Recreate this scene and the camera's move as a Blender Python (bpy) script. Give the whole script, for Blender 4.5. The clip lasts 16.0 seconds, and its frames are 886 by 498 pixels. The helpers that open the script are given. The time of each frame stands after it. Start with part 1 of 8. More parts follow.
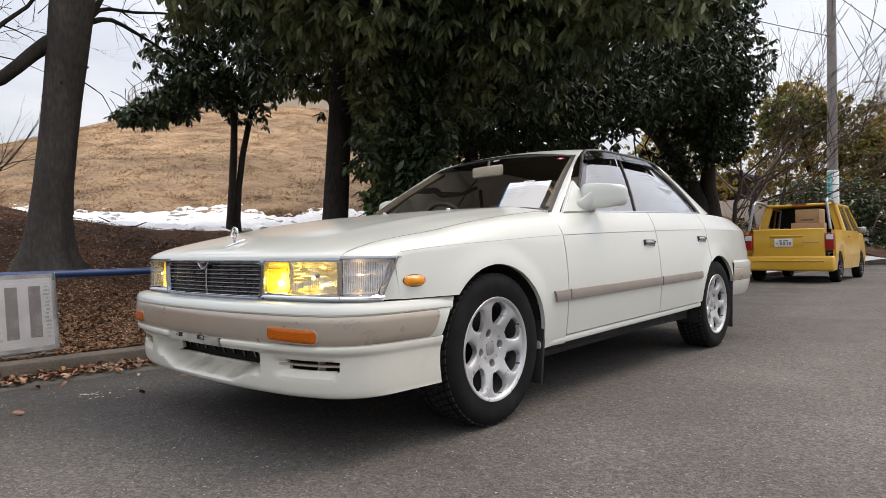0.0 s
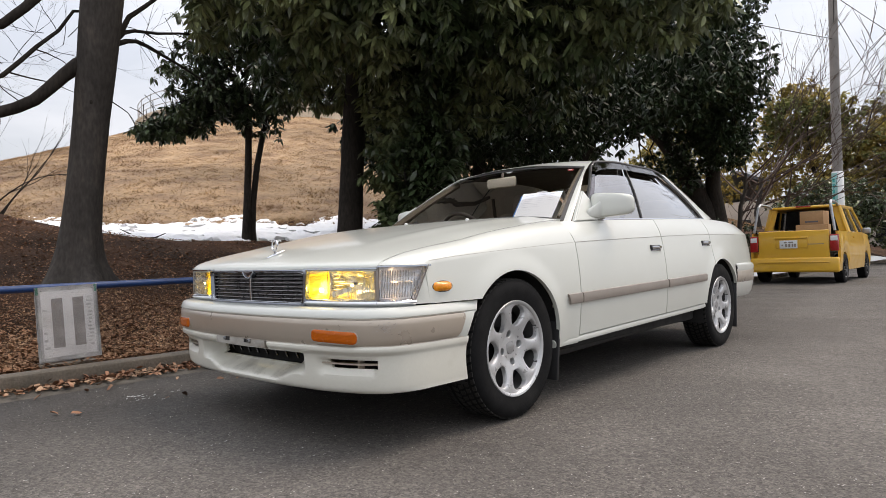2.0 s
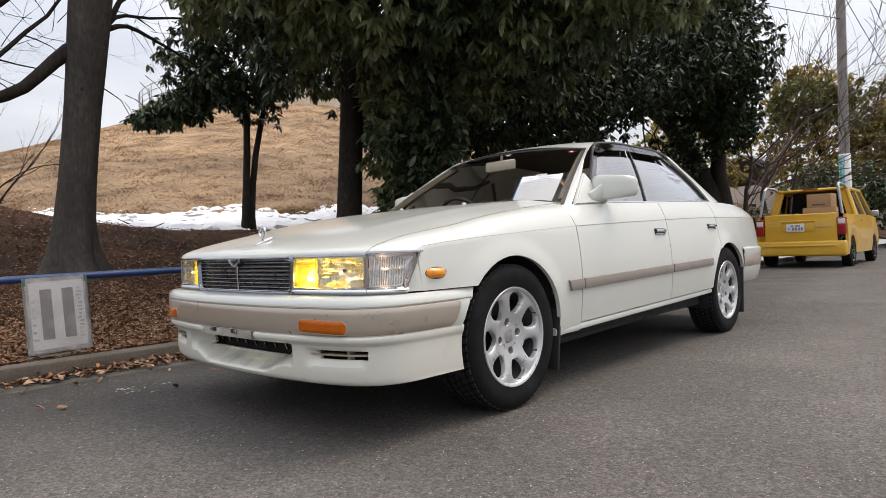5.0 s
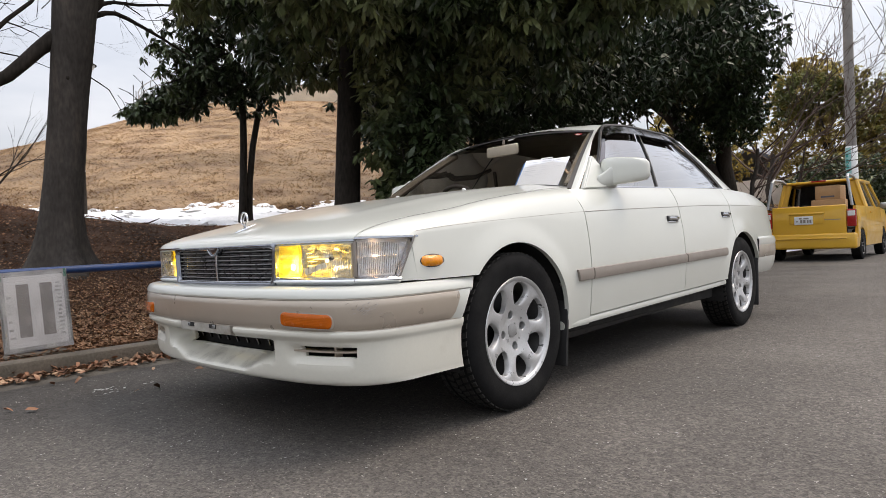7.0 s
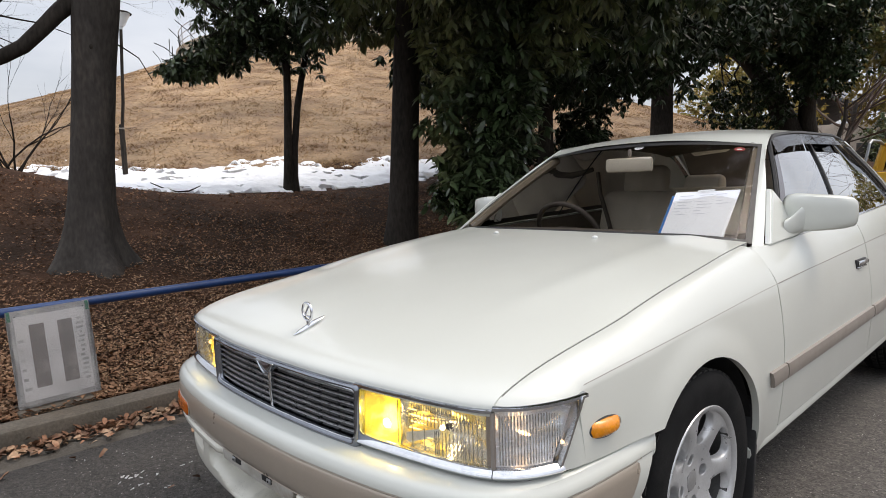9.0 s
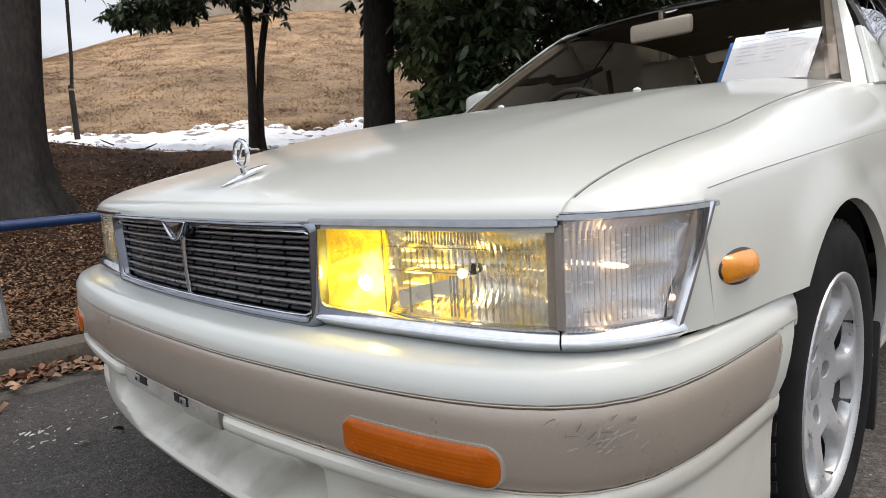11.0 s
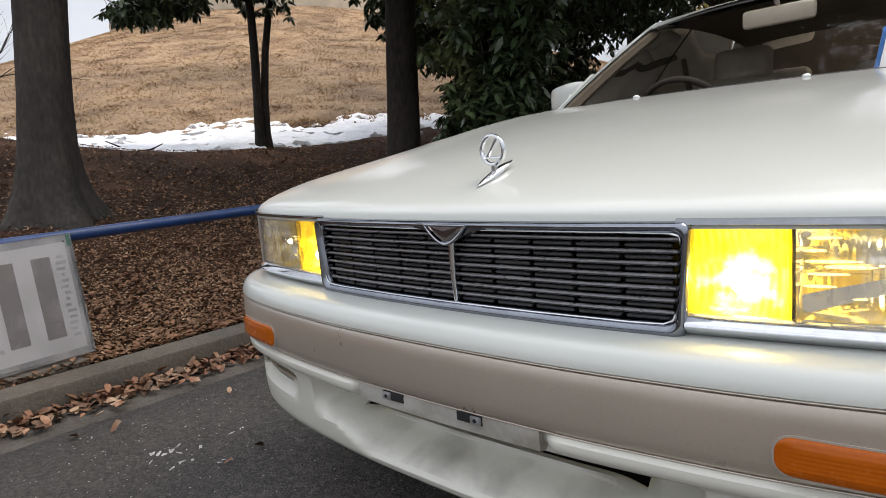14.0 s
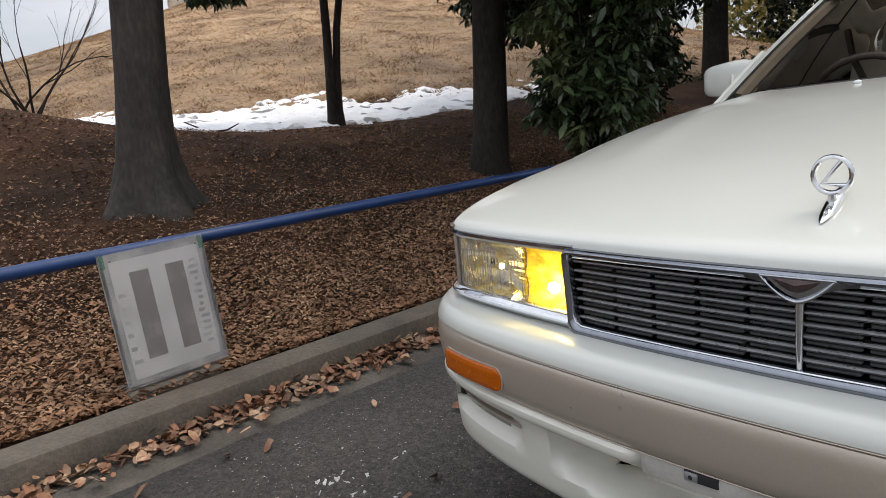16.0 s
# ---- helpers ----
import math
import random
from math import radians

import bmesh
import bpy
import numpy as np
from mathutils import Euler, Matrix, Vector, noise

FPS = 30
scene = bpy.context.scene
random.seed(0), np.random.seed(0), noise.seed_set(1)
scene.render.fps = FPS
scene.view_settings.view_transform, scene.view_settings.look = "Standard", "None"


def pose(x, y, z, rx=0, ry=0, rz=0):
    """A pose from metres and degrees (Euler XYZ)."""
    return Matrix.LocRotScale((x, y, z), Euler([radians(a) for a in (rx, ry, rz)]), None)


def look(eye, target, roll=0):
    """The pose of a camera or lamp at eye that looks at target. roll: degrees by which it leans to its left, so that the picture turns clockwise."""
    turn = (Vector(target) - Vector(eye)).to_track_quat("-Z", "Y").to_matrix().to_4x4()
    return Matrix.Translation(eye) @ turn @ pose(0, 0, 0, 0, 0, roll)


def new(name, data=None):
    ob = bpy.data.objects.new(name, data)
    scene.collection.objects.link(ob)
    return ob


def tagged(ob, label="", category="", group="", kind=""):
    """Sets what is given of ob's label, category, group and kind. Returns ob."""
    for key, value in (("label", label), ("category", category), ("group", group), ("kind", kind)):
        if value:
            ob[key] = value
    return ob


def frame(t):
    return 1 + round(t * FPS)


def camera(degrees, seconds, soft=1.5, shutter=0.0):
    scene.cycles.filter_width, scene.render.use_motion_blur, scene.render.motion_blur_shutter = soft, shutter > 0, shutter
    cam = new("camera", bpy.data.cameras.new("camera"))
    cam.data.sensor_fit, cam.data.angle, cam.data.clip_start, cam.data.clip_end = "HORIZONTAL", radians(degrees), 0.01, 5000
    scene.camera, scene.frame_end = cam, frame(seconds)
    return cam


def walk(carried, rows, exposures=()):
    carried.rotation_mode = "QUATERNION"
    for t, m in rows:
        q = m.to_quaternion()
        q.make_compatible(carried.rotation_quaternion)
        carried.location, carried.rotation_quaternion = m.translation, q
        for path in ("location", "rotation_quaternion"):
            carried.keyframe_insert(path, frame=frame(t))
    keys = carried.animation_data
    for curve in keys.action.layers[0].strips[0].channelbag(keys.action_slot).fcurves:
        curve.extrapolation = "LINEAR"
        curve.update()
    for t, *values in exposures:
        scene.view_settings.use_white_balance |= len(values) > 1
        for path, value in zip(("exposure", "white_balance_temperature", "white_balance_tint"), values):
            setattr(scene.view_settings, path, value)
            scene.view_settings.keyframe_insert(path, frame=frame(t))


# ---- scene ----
cam = camera(69.8, 16.0, soft=0.8)
PATH = [
    (0, (2.399, -1.2, 0.717), (1.073, 0.296, 0.724), -0.7),
    (0.5, (2.433, -1.288, 0.725), (1.095, 0.198, 0.75), -0.8),
    (1, (2.475, -1.352, 0.727), (1.143, 0.139, 0.779), -0.9),
    (1.5, (2.501, -1.395, 0.726), (1.167, 0.094, 0.746), -1.4),
    (2, (2.502, -1.429, 0.728), (1.162, 0.055, 0.754), -1.5),
    (2.5, (2.511, -1.443, 0.73), (1.17, 0.041, 0.757), -1.5),
    (3, (2.517, -1.428, 0.73), (1.173, 0.053, 0.745), -1.5),
    (3.5, (2.5, -1.403, 0.728), (1.155, 0.077, 0.731), -1.7),
    (4, (2.48, -1.375, 0.723), (1.132, 0.103, 0.714), -1.8),
    (6.5, (2.365, -1.187, 0.689), (1.01, 0.284, 0.675), -2.4),
    (7, (2.315, -1.136, 0.674), (0.958, 0.333, 0.653), -2.4),
    (7.5, (2.287, -1.088, 0.695), (0.926, 0.377, 0.653), -2.5),
    (8, (2.193, -1.015, 1.003), (0.839, 0.43, 0.726), -2.1),
    (8.5, (1.939, -0.928, 1.238), (0.515, 0.446, 0.949), -1.5),
    (9, (1.547, -0.733, 1.151), (0.105, 0.637, 0.943), -1.9),
    (9.5, (1.268, -0.506, 0.993), (-0.216, 0.827, 0.847), -3.0),
    (10, (1.152, -0.376, 0.812), (-0.324, 0.959, 0.609), -3.4),
    (10.2, (1.14, -0.369, 0.765), (-0.317, 0.98, 0.523), -3.3),
    (12.3, (1.005, -0.517, 0.766), (-0.325, 0.954, 0.503), -4.3),
    (12.5, (0.978, -0.534, 0.772), (-0.352, 0.934, 0.497), -4.3),
    (13, (0.898, -0.59, 0.785), (-0.426, 0.887, 0.526), -4.4),
    (13.5, (0.794, -0.639, 0.79), (-0.559, 0.809, 0.524), -4.7),
    (14, (0.679, -0.689, 0.8), (-0.656, 0.772, 0.508), -4.5),
    (14.5, (0.563, -0.723, 0.794), (-0.823, 0.689, 0.503), -4.7),
    (15, (0.444, -0.748, 0.778), (-0.964, 0.631, 0.441), -4.7),
    (15.5, (0.346, -0.752, 0.795), (-1.083, 0.603, 0.447), -5.1),
    (16, (0.264, -0.784, 0.913), (-1.174, 0.556, 0.543), -5.4),
]
walk(cam, [(t, look(eye, target, roll)) for t, eye, target, roll in PATH], exposures=[(0.0, 0.75, 7200, 14), (7.0, 0.75, 7200, 14), (8.5, 0.63, 7050, 13), (10.0, 0.70, 7050, 13), (12.5, 0.71, 7050, 13), (14.0, 0.67, 7050, 13), (16.0, 0.60, 7050, 13)])

# ---- world, sun, exposure ----
world = bpy.data.worlds.new("world")
scene.world = world
world.use_nodes = True
wn, wl = world.node_tree.nodes, world.node_tree.links
wn.clear()
w_out, w_bg, w_sky = wn.new("ShaderNodeOutputWorld"), wn.new("ShaderNodeBackground"), wn.new("ShaderNodeTexSky")
w_sky.sky_type, w_sky.sun_disc = "NISHITA", False
SUN_UP, SUN_TURN = 57.0, 28.0          # height, and compass turn from +y towards +x
w_sky.sun_elevation, w_sky.sun_rotation = radians(SUN_UP), radians(SUN_TURN)
w_sky.air_density, w_sky.dust_density, w_sky.ozone_density = 1.0, 2.0, 1.0
# thin broken cloud over the sky
w_tc, w_map, w_noise, w_ramp, w_mix = (wn.new("ShaderNode" + k) for k in ("TexCoord", "Mapping", "TexNoise", "ValToRGB", "MixRGB"))
w_map.inputs["Scale"].default_value = (1.2, 1.2, 4.5)
w_noise.inputs["Scale"].default_value, w_noise.inputs["Detail"].default_value = 2.2, 7.0
w_ramp.color_ramp.elements[0].position, w_ramp.color_ramp.elements[1].position = 0.36, 0.62
w_ramp.color_ramp.elements[0].color, w_ramp.color_ramp.elements[1].color = (0.62, 0.62, 0.62, 1), (0.97, 0.97, 0.97, 1)
w_mix.inputs["Color2"].default_value = (6.85, 7.55, 8.6, 1)
wl.new(w_tc.outputs["Generated"], w_map.inputs["Vector"])
wl.new(w_map.outputs["Vector"], w_noise.inputs["Vector"])
wl.new(w_noise.outputs["Fac"], w_ramp.inputs["Fac"])
wl.new(w_ramp.outputs["Color"], w_mix.inputs["Fac"])
wl.new(w_sky.outputs["Color"], w_mix.inputs["Color1"])
# a clouded sky is darkest at the horizon and brightest overhead
w_sep, w_rise, w_mul = wn.new("ShaderNodeSeparateXYZ"), wn.new("ShaderNodeMapRange"), wn.new("ShaderNodeVectorMath")
w_mul.operation = "SCALE"
w_rise.inputs["From Min"].default_value, w_rise.inputs["From Max"].default_value = 0.0, 0.9
w_rise.inputs["To Min"].default_value, w_rise.inputs["To Max"].default_value = 0.52, 1.52
wl.new(w_tc.outputs["Generated"], w_sep.inputs[0])
wl.new(w_sep.outputs["Z"], w_rise.inputs["Value"])
wl.new(w_mix.outputs["Color"], w_mul.inputs[0])
wl.new(w_rise.outputs["Result"], w_mul.inputs["Scale"])
wl.new(w_mul.outputs["Vector"], w_bg.inputs["Color"])
w_bg.inputs["Strength"].default_value = 0.101
wl.new(w_bg.outputs["Background"], w_out.inputs["Surface"])
sun = new("sun", bpy.data.lights.new("sun", "SUN"))
sun.data.energy, sun.data.angle, sun.data.color = 1.20, radians(30), (1.0, 0.93, 0.84)
su, st = radians(SUN_UP), radians(SUN_TURN)
sun.matrix_world = look((30 * math.sin(st) * math.cos(su), 30 * math.cos(st) * math.cos(su), 30 * math.sin(su)), (0, 0, 0))


# ---- materials ----
def mat(name, base, rough=0.5, metal=0.0, var=0.12, scale=6.0, fine=80.0, bump=0.0, bump_scale=120.0, coat=0.0, tint=None, tint_at=(0.5, 0.7), tint_scale=1.5,
        island=0.0, rand=0.0, emit=None, power=0.0, spec=0.5, stretch=(1, 1, 1), rough_var=0.08, translucent=0.0):
    """A procedural surface: a base colour with variation at two scales, an optional second tint in patches, and fine relief."""
    m = bpy.data.materials.new(name)
    m.use_nodes = True
    n, l = m.node_tree.nodes, m.node_tree.links
    b = n["Principled BSDF"]
    b.inputs["Roughness"].default_value, b.inputs["Metallic"].default_value = rough, metal
    b.inputs["Specular IOR Level"].default_value = spec
    if coat:
        b.inputs["Coat Weight"].default_value, b.inputs["Coat Roughness"].default_value = coat, 0.06
    tc, mp = n.new("ShaderNodeTexCoord"), n.new("ShaderNodeMapping")
    mp.inputs["Scale"].default_value = stretch
    l.new(tc.outputs["Object"], mp.inputs["Vector"])

    def noise_at(s, detail=4.0):
        t = n.new("ShaderNodeTexNoise")
        t.inputs["Scale"].default_value, t.inputs["Detail"].default_value = s, detail
        l.new(mp.outputs["Vector"], t.inputs["Vector"])
        return t.outputs["Fac"]

    def mixed(kind, fac, a, c):
        x = n.new("ShaderNodeMixRGB")
        x.blend_type = kind
        for socket, v in (("Fac", fac), ("Color1", a), ("Color2", c)):
            if isinstance(v, bpy.types.NodeSocket):
                l.new(v, x.inputs[socket])
            else:
                x.inputs[socket].default_value = v if socket == "Fac" else (*v, 1)
        return x.outputs["Color"]

    def ranged(v, a, c, lo, hi):
        r = n.new("ShaderNodeMapRange")
        l.new(v, r.inputs["Value"])
        for k, q in zip(("From Min", "From Max", "To Min", "To Max"), (a, c, lo, hi)):
            r.inputs[k].default_value = q
        return r.outputs["Result"]

    col = base
    if tint:
        col = mixed("MIX", ranged(noise_at(tint_scale, 6.0), tint_at[0], tint_at[1], 0, 1), base, tint)
    if var:
        wide = ranged(noise_at(scale), 0.3, 0.7, 1 - var, 1 + var)
        close = ranged(noise_at(fine, 2.0), 0.3, 0.7, 1 - var * 0.8, 1 + var * 0.8)
        k = n.new("ShaderNodeMath")
        k.operation = "MULTIPLY"
        l.new(wide, k.inputs[0]), l.new(close, k.inputs[1])
        val = k.outputs[0]
        if island or rand:
            g = n.new("ShaderNodeNewGeometry" if island else "ShaderNodeObjectInfo")
            k2 = n.new("ShaderNodeMath")
            k2.operation = "MULTIPLY"
            a = island or rand
            l.new(val, k2.inputs[0]), l.new(ranged(g.outputs["Random Per Island" if island else "Random"], 0, 1, 1 - a, 1 + a), k2.inputs[1])
            val = k2.outputs[0]
        cc = n.new("ShaderNodeCombineColor")
        for i in range(3):
            l.new(val, cc.inputs[i])
        col = mixed("MULTIPLY", 1.0, col, cc.outputs[0])
    if isinstance(col, bpy.types.NodeSocket):
        l.new(col, b.inputs["Base Color"])
    else:
        b.inputs["Base Color"].default_value = (*col, 1)
    if rough_var:
        l.new(ranged(noise_at(scale * 2.3), 0.3, 0.7, max(rough - rough_var, 0.01), min(rough + rough_var, 1)), b.inputs["Roughness"])
    if bump:
        bp = n.new("ShaderNodeBump")
        bp.inputs["Strength"].default_value, bp.inputs["Distance"].default_value = 1.0, bump
        l.new(noise_at(bump_scale, 5.0), bp.inputs["Height"])
        l.new(bp.outputs["Normal"], b.inputs["Normal"])
    if emit:
        b.inputs["Emission Color"].default_value, b.inputs["Emission Strength"].default_value = (*emit, 1), power
    if translucent:
        b.inputs["Transmission Weight"].default_value = translucent
    return m


def glass(name, tint, gloss=1.0, rough=0.0, haze=0.0, haze_color=(0.8, 0.8, 0.8)):
    """A thin pane: clear tint with Fresnel gloss."""
    m = bpy.data.materials.new(name)
    m.use_nodes = True
    n, l = m.node_tree.nodes, m.node_tree.links
    n.clear()
    out, mix, tr, gl, fr, mul = (n.new("ShaderNode" + k) for k in ("OutputMaterial", "MixShader", "BsdfTransparent", "BsdfGlossy", "Fresnel", "Math"))
    tr.inputs["Color"].default_value = (*tint, 1)
    gl.inputs["Roughness"].default_value = rough
    fr.inputs["IOR"].default_value = 1.5
    mul.operation = "MULTIPLY"
    mul.inputs[1].default_value = gloss
    l.new(fr.outputs["Fac"], mul.inputs[0])
    l.new(mul.outputs[0], mix.inputs["Fac"])
    l.new(tr.outputs[0], mix.inputs[1]), l.new(gl.outputs[0], mix.inputs[2])
    last = mix
    if haze:
        df, mx = n.new("ShaderNodeBsdfDiffuse"), n.new("ShaderNodeMixShader")
        df.inputs["Color"].default_value = (*haze_color, 1)
        mx.inputs["Fac"].default_value = haze
        l.new(mix.outputs[0], mx.inputs[1]), l.new(df.outputs[0], mx.inputs[2])
        last = mx
    l.new(last.outputs[0], out.inputs["Surface"])
    return m


M = {
    "paint": mat("pearl_paint", (0.612, 0.624, 0.574), 0.34, 0.0, 0.015, 3.0, 400.0, coat=0.85, rough_var=0.04, tint=(0.596, 0.604, 0.550), tint_at=(0.55, 0.8), tint_scale=1.2),
    "band": mat("taupe_paint", (0.47, 0.405, 0.335), 0.34, 0.45, 0.04, 5.0, 300.0, coat=0.5),
    "road_grime": mat("grimy_apron", (0.625, 0.612, 0.540), 0.36, 0.0, 0.02, 7.0, 120.0, coat=0.5, tint=(0.46, 0.43, 0.36), tint_at=(0.56, 0.85), tint_scale=4.5, stretch=(0.5, 1, 1)),
    "scuff_pale": mat("scuff_pale", (0.44, 0.41, 0.395), 0.7, 0.0, 0.2, 30.0, 200.0),
    "scuff_dark": mat("scuff_dark", (0.23, 0.195, 0.17), 0.7, 0.0, 0.2, 30.0, 200.0),
    "strip": mat("taupe_strip", (0.27, 0.235, 0.205), 0.42, 0.1, 0.05, 5.0, 200.0),
    "chrome": mat("chrome", (0.64, 0.65, 0.67), 0.10, 1.0, 0.06, 8.0, 90.0, rough_var=0.05),
    "dark_chrome": mat("dark_chrome", (0.22, 0.23, 0.25), 0.22, 1.0, 0.1, 8.0, 90.0),
    "mid_chrome": mat("mid_chrome", (0.45, 0.47, 0.50), 0.12, 1.0, 0.08, 8.0, 90.0),
    "frame_chrome": mat("frame_chrome", (0.23, 0.245, 0.275), 0.09, 1.0, 0.08, 8.0, 90.0),
    "amber_side": mat("amber_marker", (0.80, 0.27, 0.008), 0.25, 0.0, 0.12, 30.0, 200.0, coat=0.3),
    "barrel": mat("wheel_barrel", (0.10, 0.10, 0.10), 0.5, 0.5, 0.15, 14.0, 160.0),
    "wood_chip": mat("wood_chip", (0.40, 0.250, 0.152), 0.9, 0.0, 0.2, 3.0, 60.0, island=0.45, tint=(0.215, 0.118, 0.072), tint_at=(0.45, 0.62), tint_scale=5.0, spec=0.15),
    "corner_reflector": mat("corner_reflector", (0.84, 0.88, 0.97), 0.22, 0.35, 0.08, 26.0, 160.0, tint=(0.95, 0.86, 0.76), tint_at=(0.5, 0.7), tint_scale=16.0, stretch=(1, 1, 3.0)),
    # glow added to brighten the headlamp bowl
    "fill_bulb": mat("fill_bulb_glow", (1.0, 0.9, 0.6), 0.3, 0.0, 0.0, emit=(1.0, 0.84, 0.46), power=9.0, rough_var=0),
    "tan_lining": mat("tan_lining", (0.17, 0.138, 0.102), 0.75, 0.0, 0.1, 10.0, 200.0),
    "bezel": mat("pale_bezel", (0.44, 0.385, 0.325), 0.35, 0.2, 0.05, 5.0, 200.0, coat=0.4),
    "fin": mat("grille_fin", (0.085, 0.086, 0.090), 0.32, 0.3, 0.12, 12.0, 120.0),
    "badge_chrome": mat("badge_chrome", (0.75, 0.75, 0.76), 0.22, 0.7, 0.06, 8.0, 90.0),
    "badge_dark": mat("badge_face", (0.06, 0.04, 0.038), 0.35, 0.3, 0.3, 60.0, 300.0),
    "seat_grime": mat("dusty_white", (0.40, 0.385, 0.35), 0.6, 0.0, 0.08, 12.0, 150.0, tint=(0.27, 0.245, 0.205), tint_at=(0.42, 0.66), tint_scale=14.0),
    "lamp_tan": mat("lamp_tan", (0.36, 0.29, 0.22), 0.35, 0.2, 0.1, 20.0, 150.0),
    # emissive stand-in for the fog lamp's reflections
    "fog_glint": mat("fog_glint_glow", (1.0, 0.85, 0.4), 0.3, 0.0, 0.0, emit=(1.0, 0.80, 0.28), power=1.5, rough_var=0),
    "slat": mat("grille_slat", (0.40, 0.405, 0.42), 0.32, 0.5, 0.12, 12.0, 120.0),
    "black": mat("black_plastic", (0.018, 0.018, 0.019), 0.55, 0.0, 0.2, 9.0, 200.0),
    "under": mat("underbody", (0.012, 0.012, 0.012), 0.85, 0.0, 0.3, 6.0, 50.0),
    "tyre": mat("tyre_rubber", (0.007, 0.007, 0.0074), 0.82, 0.0, 0.2, 8.0, 140.0, bump=0.0006, bump_scale=300.0, tint=(0.014, 0.0135, 0.013), tint_at=(0.5, 0.75), tint_scale=7.0, spec=0.18),
    "tread": mat("dusty_tread", (0.030, 0.029, 0.027), 0.9, 0.0, 0.3, 20.0, 200.0, spec=0.2),
    "alloy": mat("alloy", (0.52, 0.525, 0.53), 0.34, 0.45, 0.06, 14.0, 160.0),
    "alloy_dark": mat("alloy_dark", (0.012, 0.012, 0.012), 0.6, 0.3, 0.3, 14.0, 160.0),
    "lamp_reflection": mat("lamp_reflection", (0.72, 0.72, 0.72), 0.3, 0.2, 0.05, 20.0, 150.0),
    "amber": mat("amber_lens", (0.44, 0.090, 0.0015), 0.22, 0.0, 0.07, 30.0, 200.0, spec=0.3),
    "clear": glass("lamp_glass", (0.98, 0.98, 0.97), 0.8, 0.02, 0.045, (0.9, 0.9, 0.9)),
    "yellow_glass": glass("yellow_lens", (1.0, 0.95, 0.66), 0.7, 0.02, 0.05, (0.9, 0.75, 0.1)),
    "windscreen": glass("windscreen_glass", (0.89, 0.875, 0.845), 0.32),
    "side_glass": glass("side_glass", (0.30, 0.31, 0.32), 3.4),
    "rear_glass": glass("rear_glass", (0.16, 0.16, 0.15), 1.0),
    "visor": glass("smoked_visor", (0.30, 0.26, 0.27), 1.2, 0.05),
    # yellow tint patches painted for the fog lamp's reflected light
    "reflector": mat("reflector", (0.95, 0.95, 0.95), 0.16, 0.75, 0.12, 26.0, 160.0, tint=(1.0, 0.80, 0.30), tint_at=(0.47, 0.60), tint_scale=22.0, stretch=(1, 1, 0.5)),
    "lamp_on": mat("fog_lamp_lit", (1.0, 0.85, 0.1), 0.4, 0.0, 0.0, emit=(1.0, 0.74, 0.02), power=1.0, rough_var=0),
    "bulb": mat("bulb_lit", (1.0, 0.9, 0.5), 0.4, 0.0, 0.0, emit=(1.0, 0.86, 0.35), power=45.0, rough_var=0),
    "park_bulb": mat("park_bulb_lit", (1.0, 0.7, 0.4), 0.4, 0.0, 0.0, emit=(1.0, 0.66, 0.36), power=4.0, rough_var=0),
    "cloth": mat("seat_cloth", (0.60, 0.54, 0.45), 0.9, 0.0, 0.1, 12.0, 220.0, bump=0.001, bump_scale=400.0),
    "dash": mat("dashboard", (0.055, 0.043, 0.036), 0.7, 0.0, 0.15, 12.0, 200.0),
    "trim": mat("interior_trim", (0.095, 0.076, 0.060), 0.75, 0.0, 0.1, 10.0, 200.0),
    "paper": mat("paper", (0.93, 0.94, 0.97), 0.7, 0.0, 0.02, 10.0, 100.0),
    "ink": mat("ink", (0.10, 0.10, 0.13), 0.7, 0.0, 0.0, rough_var=0),
    "faint_ink": mat("faint_ink", (0.70, 0.71, 0.76), 0.7, 0.0, 0.0, rough_var=0),
    "blue_board": mat("blue_board", (0.01, 0.16, 0.50), 0.4, 0.0, 0.05),
    "spot": mat("worn_paint", (0.36, 0.36, 0.35), 0.8, 0.0, 0.2, 30.0, 120.0),
    "splash": mat("white_splash", (0.50, 0.50, 0.49), 0.8, 0.0, 0.2, 30.0, 120.0),
    "red": mat("red_sticker", (0.28, 0.025, 0.03), 0.5, 0.0, 0.05),
"asphalt": None,
    "chip": mat("aggregate_chip", (0.29, 0.272, 0.250), 0.8, 0.0, 0.1, 9.0, 60.0, island=0.6),
    "concrete": mat("kerb_concrete", (0.135, 0.110, 0.085), 0.9, 0.0, 0.22, 4.0, 70.0, bump=0.004, bump_scale=90.0, tint=(0.075, 0.066, 0.052), tint_at=(0.42, 0.7), tint_scale=3.0, rand=0.08),
    "bark": mat("bark_grey", (0.056, 0.049, 0.043), 0.95, 0.0, 0.25, 5.0, 40.0, bump=0.012, bump_scale=22.0, stretch=(1, 1, 0.35), tint=(0.070, 0.057, 0.047), tint_at=(0.55, 0.78), tint_scale=5.0, spec=0.2),
    "bark_dark": mat("bark_dark", (0.031, 0.026, 0.022), 0.95, 0.0, 0.3, 5.0, 40.0, bump=0.012, bump_scale=26.0, stretch=(1, 1, 0.3), spec=0.15),
    "twig": mat("twig", (0.080, 0.054, 0.043), 0.9, 0.0, 0.25, 4.0, 40.0),
    "leaf": mat("evergreen_leaf", (0.055, 0.080, 0.036), 0.30, 0.0, 0.12, 0.8, 30.0, island=0.5, tint=(0.175, 0.195, 0.085), tint_at=(0.47, 0.62), tint_scale=0.9, spec=0.5),
    "leaf_dark": mat("evergreen_leaf_dark", (0.027, 0.043, 0.020), 0.42, 0.0, 0.12, 0.8, 30.0, island=0.5, spec=0.15),
